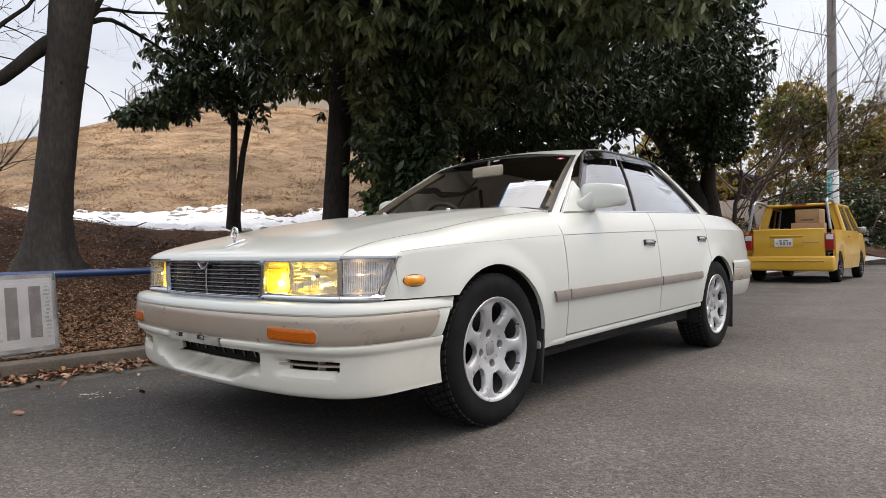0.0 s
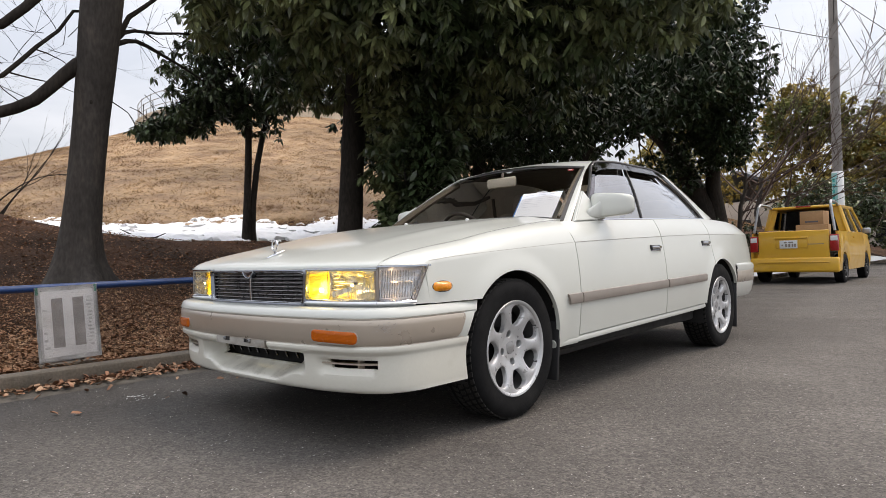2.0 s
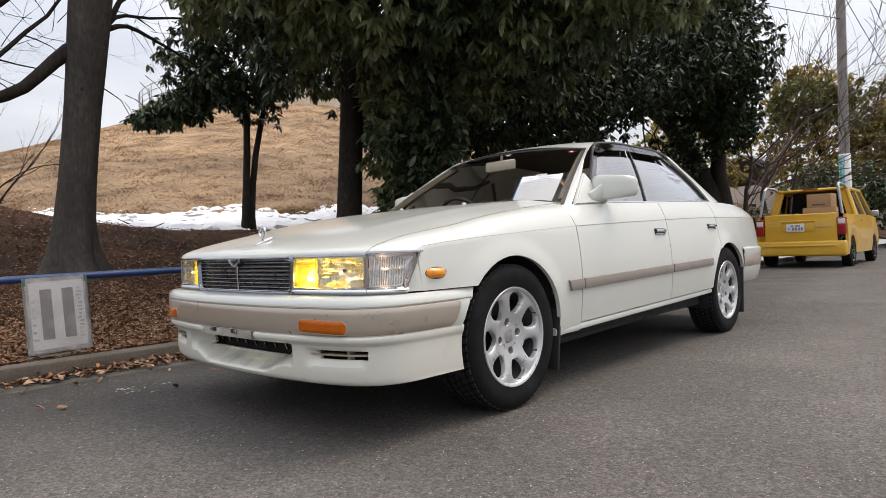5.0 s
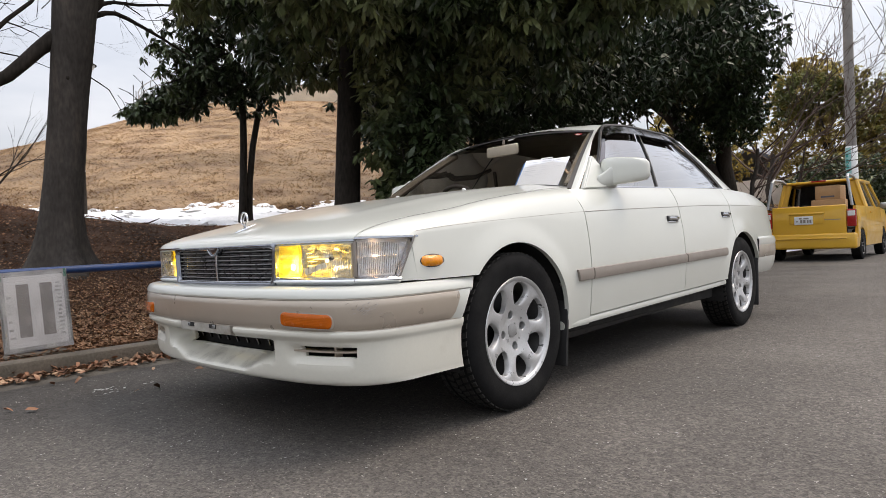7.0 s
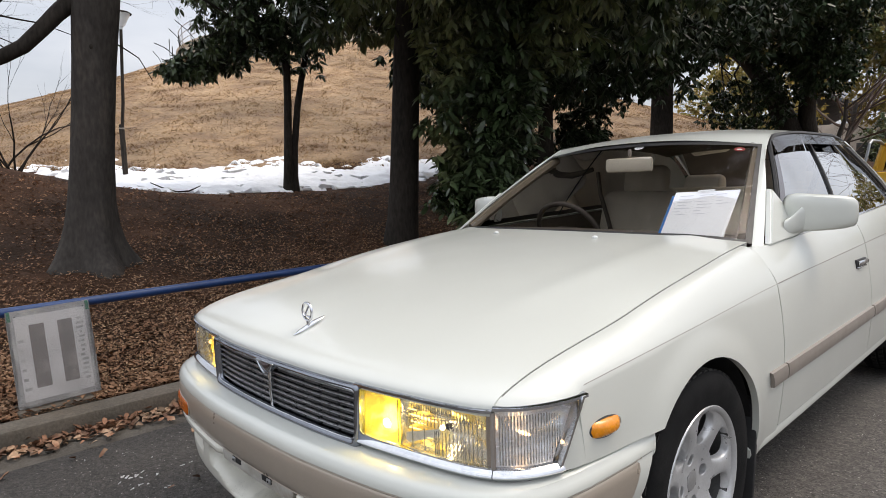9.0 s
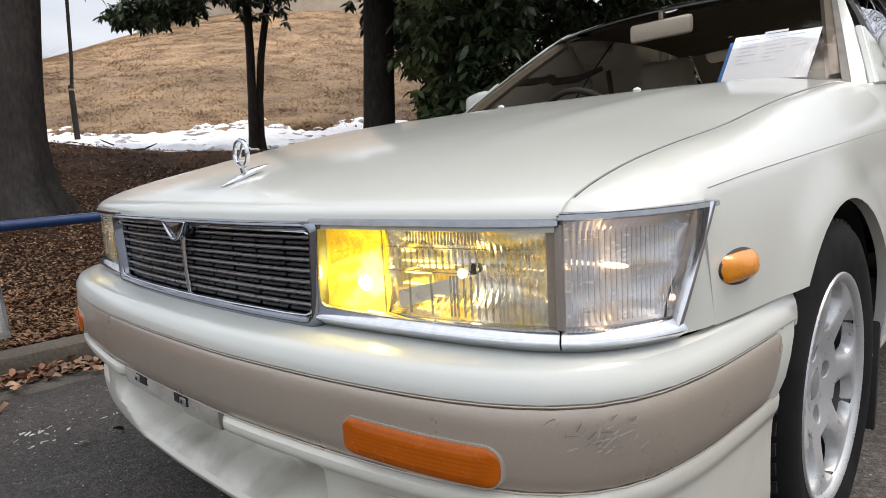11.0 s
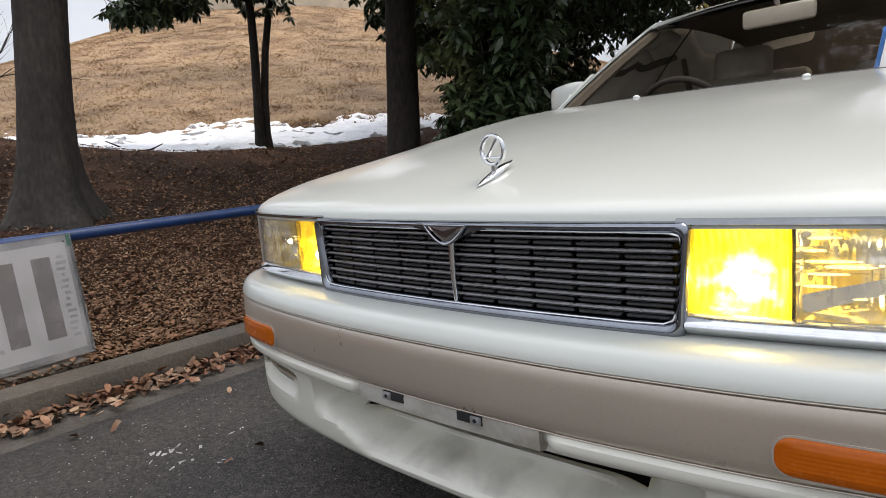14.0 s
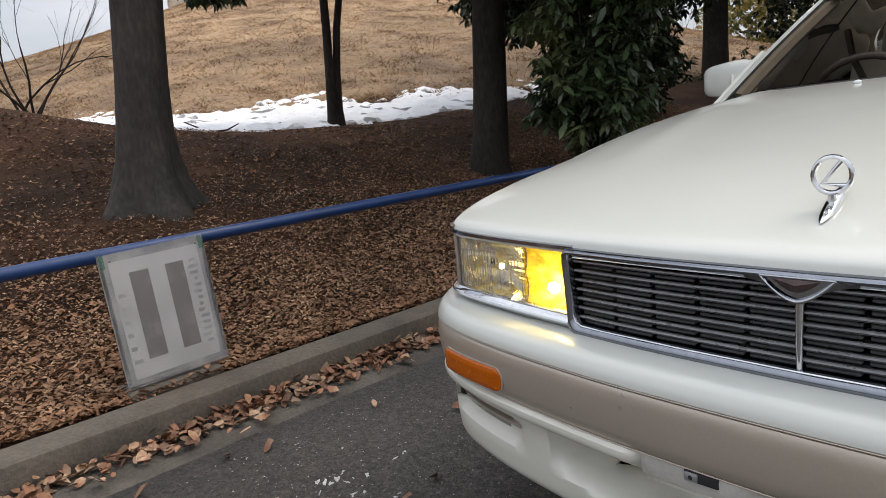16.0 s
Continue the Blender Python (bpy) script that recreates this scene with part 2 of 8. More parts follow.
    "leaf_mid": mat("evergreen_leaf_mid", (0.038, 0.058, 0.025), 0.36, 0.0, 0.12, 0.8, 30.0, island=0.5, tint=(0.060, 0.082, 0.032), tint_at=(0.50, 0.66), tint_scale=1.4, spec=0.35),
    "leaf_gold": mat("yellow_green_leaf", (0.34, 0.262, 0.078), 0.6, 0.0, 0.15, 0.5, 20.0, island=0.5, tint=(0.12, 0.135, 0.045), tint_at=(0.45, 0.62), tint_scale=0.35),
    "litter": mat("fallen_leaf", (0.205, 0.100, 0.056), 0.8, 0.0, 0.2, 3.0, 60.0, island=0.55, tint=(0.35, 0.23, 0.145), tint_at=(0.50, 0.64), tint_scale=11.0),
    "litter_soil": mat("leaf_litter", (0.225, 0.122, 0.071), 0.9, 0.0, 0.2, 3.0, 60.0, spec=0.15, island=0.45, tint=(0.26, 0.155, 0.095), tint_at=(0.52, 0.70), tint_scale=6.0),
    "grass": mat("dry_grass_blade", (0.325, 0.218, 0.125), 0.9, 0.0, 0.22, 0.30, 2.4, island=0.40, tint=(0.190, 0.118, 0.067), tint_at=(0.44, 0.62), tint_scale=0.9, spec=0.15),
    "snow": mat("snow", (0.80, 0.81, 0.83), 0.6, 0.0, 0.03, 3.0, 30.0, bump=0.02, bump_scale=14.0, tint=(0.62, 0.60, 0.57), tint_at=(0.6, 0.8), tint_scale=2.0),
    "blue_pipe": mat("blue_pipe", (0.003, 0.030, 0.115), 0.45, 0.0, 0.15, 6.0, 80.0, coat=0.1),
    "steel": mat("galvanised_steel", (0.40, 0.41, 0.42), 0.45, 0.8, 0.15, 10.0, 90.0),
    "board": mat("weathered_board", (0.34, 0.33, 0.33), 0.7, 0.0, 0.08, 9.0, 120.0, tint=(0.52, 0.51, 0.50), tint_at=(0.4, 0.65), tint_scale=10.0),
    "board_white": mat("faded_white", (0.66, 0.645, 0.65), 0.65, 0.0, 0.05, 14.0, 120.0, tint=(0.46, 0.44, 0.44), tint_at=(0.48, 0.75), tint_scale=7.0),
    "board_grey": mat("faded_grey", (0.19, 0.165, 0.158), 0.65, 0.0, 0.06, 14.0, 120.0, tint=(0.33, 0.30, 0.285), tint_at=(0.5, 0.75), tint_scale=16.0),
    "film": glass("clear_film", (0.97, 0.97, 0.97), 0.7, 0.25, 0.05, (0.75, 0.74, 0.73)),
    "green_tape": mat("green_tape", (0.05, 0.20, 0.13), 0.5, 0.0, 0.1),
    "yellow_paint": mat("yellow_paint", (0.72, 0.405, 0.036), 0.36, 0.0, 0.03, 3.0, 200.0, coat=0.6),
    "tail_red": mat("tail_red", (0.35, 0.012, 0.012), 0.2, 0.0, 0.1, 20.0, 120.0, coat=0.5),
    "white": mat("white_plastic", (0.72, 0.73, 0.72), 0.5, 0.0, 0.04),
    "cardboard": mat("cardboard", (0.42, 0.255, 0.13), 0.85, 0.0, 0.08, 8.0, 80.0),
    "cargo": mat("cargo_dark", (0.03, 0.035, 0.04), 0.8, 0.0, 0.4, 6.0, 40.0),
    "pole": mat("pole_concrete", (0.22, 0.205, 0.19), 0.85, 0.0, 0.12, 3.0, 40.0, bump=0.002, bump_scale=60.0),
    "wire": mat("cable", (0.02, 0.02, 0.02), 0.6, 0.0, 0.0, rough_var=0),
    "pale_turquoise": mat("pale_turquoise", (0.30, 0.56, 0.55), 0.5, 0.0, 0.05),
    "turquoise": mat("turquoise_print", (0.03, 0.36, 0.33), 0.5, 0.0, 0.05),
    "stone_wall": mat("pale_stone", (0.56, 0.47, 0.36), 0.85, 0.0, 0.15, 2.0, 30.0),
    "plaster": mat("house_plaster", (0.50, 0.44, 0.38), 0.85, 0.0, 0.1, 2.0, 30.0),
    "roof_tile": mat("roof_tile", (0.10, 0.11, 0.13), 0.6, 0.0, 0.15, 2.0, 30.0),
    "window_dark": mat("far_window", (0.03, 0.035, 0.04), 0.15, 0.0, 0.1),
}


M["paint"].node_tree.nodes["Principled BSDF"].inputs["Coat Roughness"].default_value = 0.11


def lit_lamp(m, centre, scale):
    """A lit reflector: brightest round its bulb, fading to the edges, uneven over its facets."""
    n, l = m.node_tree.nodes, m.node_tree.links
    b = n["Principled BSDF"]
    tc, ab, sub, flat, ln, t, wob, add, col, rng = (n.new("ShaderNode" + k) for k in ("TexCoord", "VectorMath", "VectorMath", "VectorMath", "VectorMath", "TexNoise", "MapRange", "Math", "ValToRGB", "MapRange"))
    ab.operation, sub.operation, flat.operation, ln.operation = "ABSOLUTE", "SUBTRACT", "MULTIPLY", "LENGTH"
    sub.inputs[1].default_value, flat.inputs[1].default_value = centre, (1, 0, 1)
    t.inputs["Scale"].default_value, t.inputs["Detail"].default_value = scale, 4.0
    l.new(tc.outputs["Object"], ab.inputs[0]), l.new(ab.outputs[0], sub.inputs[0]), l.new(sub.outputs[0], flat.inputs[0]), l.new(flat.outputs[0], ln.inputs[0])
    l.new(tc.outputs["Object"], t.inputs["Vector"]), l.new(t.outputs["Fac"], wob.inputs["Value"])
    wob.inputs["From Min"].default_value, wob.inputs["From Max"].default_value = 0.3, 0.7
    wob.inputs["To Min"].default_value, wob.inputs["To Max"].default_value = -0.026, 0.026
    l.new(ln.outputs["Value"], add.inputs[0]), l.new(wob.outputs[0], add.inputs[1])
    rng.inputs["From Min"].default_value, rng.inputs["From Max"].default_value = 0.010, 0.080
    l.new(add.outputs[0], rng.inputs["Value"])
    col.color_ramp.elements[0].color, col.color_ramp.elements[1].color = (1.0, 0.93, 0.60, 1), (0.80, 0.48, 0.01, 1)
    e = col.color_ramp.elements.new(0.45)
    e.color = (1.0, 0.76, 0.06, 1)
    l.new(rng.outputs[0], col.inputs["Fac"]), l.new(col.outputs["Color"], b.inputs["Emission Color"])
    st2 = n.new("ShaderNodeMapRange")
    st2.inputs["To Min"].default_value, st2.inputs["To Max"].default_value = 2.6, 0.55
    l.new(rng.outputs[0], st2.inputs["Value"]), l.new(st2.outputs[0], b.inputs["Emission Strength"])


lit_lamp(M["lamp_on"], (0.430, 0.107, 0.610), 42.0)


def grime_film():
    """A thin film of road dirt, patchy, thinning out to both sides."""
    m = bpy.data.materials.new("road_dirt")
    m.use_nodes = True
    n, l = m.node_tree.nodes, m.node_tree.links
    n.clear()
    out, mix, tr, df, tc, nz, r1, sp, ab, r2, mul = (n.new("ShaderNode" + k) for k in ("OutputMaterial", "MixShader", "BsdfTransparent", "BsdfDiffuse", "TexCoord", "TexNoise", "MapRange", "SeparateXYZ", "Math", "MapRange", "Math"))
    df.inputs["Color"].default_value = (0.11, 0.093, 0.068, 1)
    nz.inputs["Scale"].default_value, nz.inputs["Detail"].default_value = 9.0, 5.0
    for r, vals in ((r1, (0.42, 0.66, 0.0, 0.38)), (r2, (0.16, 0.335, 1.0, 0.0))):
        for k, q in zip(("From Min", "From Max", "To Min", "To Max"), vals):
            r.inputs[k].default_value = q
    ab.operation, mul.operation = "ABSOLUTE", "MULTIPLY"
    l.new(tc.outputs["Object"], nz.inputs["Vector"]), l.new(nz.outputs["Fac"], r1.inputs["Value"])
    l.new(tc.outputs["Object"], sp.inputs[0]), l.new(sp.outputs["X"], ab.inputs[0]), l.new(ab.outputs[0], r2.inputs["Value"])
    l.new(r1.outputs[0], mul.inputs[0]), l.new(r2.outputs[0], mul.inputs[1]), l.new(mul.outputs[0], mix.inputs["Fac"])
    l.new(tr.outputs[0], mix.inputs[1]), l.new(df.outputs[0], mix.inputs[2]), l.new(mix.outputs[0], out.inputs["Surface"])
    return m


M["dirt_film"] = grime_film()


def see_through(m, part_of):
    """Lets light pass through thin leaves."""
    n, l = m.node_tree.nodes, m.node_tree.links
    b, out = n["Principled BSDF"], n["Material Output"]
    tr, mx = n.new("ShaderNodeBsdfTranslucent"), n.new("ShaderNodeMixShader")
    l.new(b.inputs["Base Color"].links[0].from_socket, tr.inputs["Color"])
    mx.inputs["Fac"].default_value = part_of
    l.new(b.outputs[0], mx.inputs[1]), l.new(tr.outputs[0], mx.inputs[2]), l.new(mx.outputs[0], out.inputs["Surface"])


see_through(M["leaf_gold"], 0.5)
see_through(M["leaf"], 0.16)
see_through(M["grass"], 0.5)


def asphalt_material():
    """Worn asphalt: stone speckle in dark binder, with wide pale and dark patches."""
    m = mat("asphalt", (0.100, 0.089, 0.079), 0.82, 0.0, 0.18, 0.9, 60.0, bump=0.009, bump_scale=140.0, tint=(0.136, 0.123, 0.110), tint_at=(0.42, 0.70), tint_scale=0.4)
    n, l = m.node_tree.nodes, m.node_tree.links
    b = n["Principled BSDF"]
    src = b.inputs["Base Color"].links[0].from_socket
    tc = n.new("ShaderNodeTexCoord")
    last = src
    for s, lo, hi in ((150.0, 0.58, 1.45), (62.0, 0.78, 1.22)):
        v = n.new("ShaderNodeTexVoronoi")
        v.inputs["Scale"].default_value = s
        l.new(tc.outputs["Object"], v.inputs["Vector"])
        sep, rg, cc, mx = n.new("ShaderNodeSeparateColor"), n.new("ShaderNodeMapRange"), n.new("ShaderNodeCombineColor"), n.new("ShaderNodeMixRGB")
        l.new(v.outputs["Color"], sep.inputs[0])
        l.new(sep.outputs[0], rg.inputs["Value"])
        rg.inputs["To Min"].default_value, rg.inputs["To Max"].default_value = lo, hi
        for i in range(3):
            l.new(rg.outputs["Result"], cc.inputs[i])
        mx.blend_type = "MULTIPLY"
        mx.inputs["Fac"].default_value = 1.0
        l.new(last, mx.inputs["Color1"]), l.new(cc.outputs[0], mx.inputs["Color2"])
        last = mx.outputs["Color"]
    # kerb-side shade and dirt put into the colour, thinning towards the road's crown
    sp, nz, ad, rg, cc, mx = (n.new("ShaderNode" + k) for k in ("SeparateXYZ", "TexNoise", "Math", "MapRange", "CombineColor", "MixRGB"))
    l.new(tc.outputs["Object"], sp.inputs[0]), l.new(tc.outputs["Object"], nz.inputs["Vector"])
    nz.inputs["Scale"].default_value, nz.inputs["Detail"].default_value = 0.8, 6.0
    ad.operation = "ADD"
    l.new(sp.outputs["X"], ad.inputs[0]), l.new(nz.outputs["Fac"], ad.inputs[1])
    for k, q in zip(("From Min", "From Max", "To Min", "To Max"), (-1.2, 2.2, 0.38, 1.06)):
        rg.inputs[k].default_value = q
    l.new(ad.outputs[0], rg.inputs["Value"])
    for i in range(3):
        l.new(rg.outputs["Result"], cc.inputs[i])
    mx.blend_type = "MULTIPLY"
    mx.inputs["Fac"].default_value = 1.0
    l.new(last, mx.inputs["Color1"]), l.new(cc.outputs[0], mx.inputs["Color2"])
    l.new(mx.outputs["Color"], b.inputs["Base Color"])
    return m


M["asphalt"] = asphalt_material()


def soil_material():
    """Soil under leaf litter near the road, dry lawn on the mound."""
    m = mat("soil", (0.076, 0.041, 0.0255), 0.92, 0.0, 0.28, 2.2, 45.0, bump=0.03, bump_scale=26.0, tint=(0.036, 0.0215, 0.0145), tint_at=(0.40, 0.64), tint_scale=0.8, spec=0.08)
    return m


M["soil"] = soil_material()
M["gutter"] = mat("gutter_concrete", (0.102, 0.090, 0.075), 0.9, 0.0, 0.22, 3.0, 90.0, bump=0.004, bump_scale=110.0, tint=(0.050, 0.042, 0.034), tint_at=(0.42, 0.66), tint_scale=4.0)
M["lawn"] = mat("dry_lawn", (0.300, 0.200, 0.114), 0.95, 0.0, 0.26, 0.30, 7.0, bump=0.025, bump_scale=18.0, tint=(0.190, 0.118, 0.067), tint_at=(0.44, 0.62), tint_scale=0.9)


def paler_upwards(m):
    """Winter turf: darker towards the slope's foot, paler towards its top, in uneven patches."""
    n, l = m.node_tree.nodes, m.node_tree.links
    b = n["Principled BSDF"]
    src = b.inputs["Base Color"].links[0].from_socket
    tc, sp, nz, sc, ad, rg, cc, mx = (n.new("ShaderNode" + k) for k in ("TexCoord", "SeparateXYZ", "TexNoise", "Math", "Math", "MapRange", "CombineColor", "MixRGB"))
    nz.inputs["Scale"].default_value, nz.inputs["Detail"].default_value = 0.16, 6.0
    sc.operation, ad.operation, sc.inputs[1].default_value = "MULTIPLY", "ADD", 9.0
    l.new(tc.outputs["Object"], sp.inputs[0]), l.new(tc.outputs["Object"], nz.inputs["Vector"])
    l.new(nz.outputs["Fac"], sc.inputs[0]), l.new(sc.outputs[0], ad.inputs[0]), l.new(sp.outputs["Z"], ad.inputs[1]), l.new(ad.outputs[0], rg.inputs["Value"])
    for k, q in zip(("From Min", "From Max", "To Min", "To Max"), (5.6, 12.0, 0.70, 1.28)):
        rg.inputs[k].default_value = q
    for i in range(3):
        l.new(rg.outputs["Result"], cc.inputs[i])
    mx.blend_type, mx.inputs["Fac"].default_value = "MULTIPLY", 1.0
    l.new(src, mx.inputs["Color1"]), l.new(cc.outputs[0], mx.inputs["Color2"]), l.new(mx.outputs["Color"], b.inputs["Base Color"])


paler_upwards(M["lawn"])
paler_upwards(M["grass"])


# ---- builders ----
def link_mesh(name, verts, faces, material, parent=None, label="", smooth=True, angle=38.0, m=None):
    me = bpy.data.meshes.new(name)
    me.from_pydata([tuple(v) for v in verts] if not isinstance(verts, np.ndarray) else verts.tolist(), [], faces if not isinstance(faces, np.ndarray) else faces.tolist())
    me.update()
    if smooth:
        me.shade_smooth()
        me.set_sharp_from_angle(angle=radians(angle))
    me.materials.append(material)
    ob = new(name, me)
    return under(ob, parent, label, m)


def under(ob, parent=None, label="", m=None):
    if m is not None:
        ob.matrix_basis = m
    if parent is not None:
        ob.parent = parent
        p = Matrix.Identity(4)
        q = parent
        while q is not None:
            p = q.matrix_basis @ p if q.parent is None else q.matrix_parent_inverse @ q.matrix_basis @ p
            q = q.parent
        ob.matrix_parent_inverse = p.inverted()
    if label:
        ob["label"] = label
    return ob


def part(name, bm, material, parent=None, label="", smooth=True, angle=38.0, m=None):
    me = bpy.data.meshes.new(name)
    bmesh.ops.recalc_face_normals(bm, faces=bm.faces)
    bm.to_mesh(me)
    bm.free()
    if smooth:
        me.shade_smooth()
        me.set_sharp_from_angle(angle=radians(angle))
    me.materials.append(material)
    return under(new(name, me), parent, label, m)


def thing(name, at, label, category, group="", kind=""):
    e = new(name)
    e.location = at
    return tagged(e, label, category, group, kind)


def curve1(points):
    """A smooth function through (input, value) points, flat-free cubic between them."""
    p = sorted(points)
    xs, ys = [a for a, _ in p], [b for _, b in p]
    n = len(p)
    d = [(ys[i + 1] - ys[i]) / (xs[i + 1] - xs[i]) for i in range(n - 1)]
    g = [d[0]] + [0 if d[i - 1] * d[i] <= 0 else 2 * d[i - 1] * d[i] / (d[i - 1] + d[i]) for i in range(1, n - 1)] + [d[-1]]

    def f(x):
        if x <= xs[0]:
            return ys[0] + g[0] * (x - xs[0])
        if x >= xs[-1]:
            return ys[-1] + g[-1] * (x - xs[-1])
        i = max(k for k in range(n - 1) if xs[k] <= x)
        h = xs[i + 1] - xs[i]
        t = (x - xs[i]) / h
        return ((2 * t**3 - 3 * t**2 + 1) * ys[i] + (t**3 - 2 * t**2 + t) * h * g[i] + (3 * t**2 - 2 * t**3) * ys[i + 1] + (t**3 - t**2) * h * g[i + 1])
    return f


def box(bm, c, s, bevel=0.0, m=None, seg=2):
    r = bmesh.ops.create_cube(bm, size=1.0)["verts"]
    t = Matrix.Translation(c) @ (m or Matrix.Identity(4)) @ Matrix.Diagonal((*s, 1))
    bmesh.ops.transform(bm, matrix=t, verts=r)
    if bevel:
        es = list({e for v in r for e in v.link_edges})
        bmesh.ops.bevel(bm, geom=es, offset=bevel, segments=seg, affect="EDGES", profile=0.5)
    return bm


def sheet(bm, f, us, vs, closed=False):
    """A grid of points f(u, v) with quads between."""
    rows = [[bm.verts.new(f(u, v)) for v in vs] for u in us]
    nu = len(us)
    for i in range(nu if closed else nu - 1):
        a, b = rows[i], rows[(i + 1) % nu]
        for j in range(len(vs) - 1):
            bm.faces.new((a[j], b[j], b[j + 1], a[j + 1]))
    return rows


def flange(bm, depth, towards=None):
    """Turns the open edges of a sheet inwards, so that it reads as thick metal."""
    bm.normal_update()
    es = [e for e in bm.edges if e.is_boundary]
    nrm = {v: v.normal.copy() for e in es for v in e.verts}
    r = bmesh.ops.extrude_edge_only(bm, edges=es)["geom"]
    vs = [v for v in r if isinstance(v, bmesh.types.BMVert)]
    if towards is not None:
        for v in vs:
            v.co += Vector(towards) * depth
    else:
        old = {tuple(round(c, 5) for c in v.co): n for v, n in nrm.items()}
        for v in vs:
            v.co -= old[tuple(round(c, 5) for c in v.co)] * depth


def flipped(bm):
    for v in bm.verts:
        v.co.x *= -1
    bmesh.ops.reverse_faces(bm, faces=bm.faces[:])
    return bm


def tube_data(pts, rad, sides=8, cap=True):
    """Vertices and faces of a tapering tube along points."""
    pts = [Vector(p) for p in pts]
    vs, fs = [], []
    n = len(pts)
    ref = None
    for i, p in enumerate(pts):
        d = (pts[min(i + 1, n - 1)] - pts[max(i - 1, 0)]).normalized()
        if ref is None:
            ref = Vector((1, 0, 0)) if abs(d.x) < 0.8 else Vector((0, 1, 0))
        a = (ref - d * ref.dot(d)).normalized()
        ref = a
        b = d.cross(a)
        r = rad[i] if isinstance(rad, (list, tuple)) else rad
        for k in range(sides):
            w = 2 * math.pi * k / sides
            vs.append(p + (a * math.cos(w) + b * math.sin(w)) * r)
    for i in range(n - 1):
        for k in range(sides):
            k2 = (k + 1) % sides
            fs.append((i * sides + k, i * sides + k2, (i + 1) * sides + k2, (i + 1) * sides + k))
    if cap:
        fs.append(tuple(range(sides - 1, -1, -1)))
        fs.append(tuple((n - 1) * sides + k for k in range(sides)))
    return vs, fs


def tube(bm, pts, rad, sides=8, cap=True):
    vs, fs = tube_data(pts, rad, sides, cap)
    bv = [bm.verts.new(v) for v in vs]
    for f in fs:
        bm.faces.new([bv[i] for i in f])
    return bm


def lathe(bm, profile, axis_m, steps=48, closed=False):
    """Turns (radius, height) points round the z axis of axis_m."""
    rings = []
    for k in range(steps):
        w = 2 * math.pi * k / steps
        rings.append([bm.verts.new(axis_m @ Vector((r * math.cos(w), r * math.sin(w), h))) for r, h in profile])
    for k in range(steps):
        a, b = rings[k], rings[(k + 1) % steps]
        for j in range(len(profile) - (0 if closed else 1)):
            j2 = (j + 1) % len(profile)
            bm.faces.new((a[j], b[j], b[j2], a[j2]))
    return bm


def fmix(a, b, t):
    return a + (b - a) * t


def smooth01(a, b, x):
    t = min(max((x - a) / (b - a), 0.0), 1.0)
    return t * t * (3 - 2 * t)


def span(a, b, n):
    return [a + (b - a) * i / (n - 1) for i in range(n)]


# ---- ground ----
HX, HY, HTOP, HZ = -32.75, 22.46, 8.66, 8.28          # the mound: its middle, the radius and the height of its flat top


def land(x, y):
    """Height of the planted bank, the flat behind it and the mound."""
    d = -1.96 - x
    rise = 0.075 + 0.065 * smooth01(3.0, 9.0, y)
    bank = curve1_bank(d) if d < 5.4 else 1.095 + rise * min(d - 5.4, 16.0)
    bank += 0.46 * math.exp(-(((x + 7.6) / 1.6) ** 2 + ((y - 0.1) / 1.6) ** 2))
    n = noise.noise(Vector((x * 0.7, y * 0.7, 0))) * 0.045 + noise.noise(Vector((x * 2.3, y * 2.3, 4))) * 0.018
    q = max(math.hypot(x - HX, y - HY) - HTOP, 0.0)
    hill = HZ - 0.3843 * q + 0.0019 * q * q if q < 60 else -9.0
    hill += noise.noise(Vector((x * 0.12, y * 0.12, 9))) * 0.12 * smooth01(0, 3, q) * smooth01(21, 15, q)
    k = 0.5
    top = max(bank, hill) + (max(k - abs(bank - hill), 0) ** 2) / (4 * k)
    return top + n * min(max(d, 0) * 1.5, 1)


curve1_bank = curve1([(-0.1, 0.085), (0.0, 0.09), (0.5, 0.15), (1.0, 0.24), (2.2, 0.55), (3.2, 0.78), (4.4, 1.02), (5.4, 1.095), (6.0, 1.14)])


def steps(*parts):
    out = []
    for a, b, n in parts:
        out += span(a, b, n)[:-1]
    return out + [parts[-1][1]]


def sheet_mesh(name, xs, ys, f, material):
    nx, ny = len(xs), len(ys)
    vs = [(x, y, f(x, y)) for x in xs for y in ys]
    fs = [(i * ny + j, (i + 1) * ny + j, (i + 1) * ny + j + 1, i * ny + j + 1) for i in range(nx - 1) for j in range(ny - 1)]
    return link_mesh(name, vs, fs, material)


g = sheet_mesh("ground", steps((-400, -80, 12), (-80, -14, 90), (-14, -1.955, 110)), steps((-300, -30, 12), (-30, -4, 30), (-4, 14, 150), (14, 70, 80), (70, 500, 14)), land, M["soil"])
tagged(g, "brown planted bank of bare soil and leaf litter", "ground", kind="structure")


def mound():
    """The lawn lies on the slope as a skin of its own."""
    us, vs = span(0, 2 * math.pi, 240), [0.01] + span(1.5, 28.3, 84)

    def f(u, v):
        rr = v * (1 + (0.035 * noise.noise(Vector((math.cos(u) * 9, math.sin(u) * 9, 3))) if v > 27.0 else 0))
        x, y = HX + rr * math.cos(u), HY + rr * math.sin(u)
        return (x, y, land(x, y) + 0.03 + 0.05 * abs(noise.noise(Vector((x * 1.4, y * 1.4, 0)))) - (0.12 if v > 28.2 else 0))
    bm = bmesh.new()
    sheet(bm, f, us, vs)
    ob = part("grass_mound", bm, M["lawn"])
    return tagged(ob, "large mound covered with dry straw-coloured lawn", "hill", kind="structure")


mound()

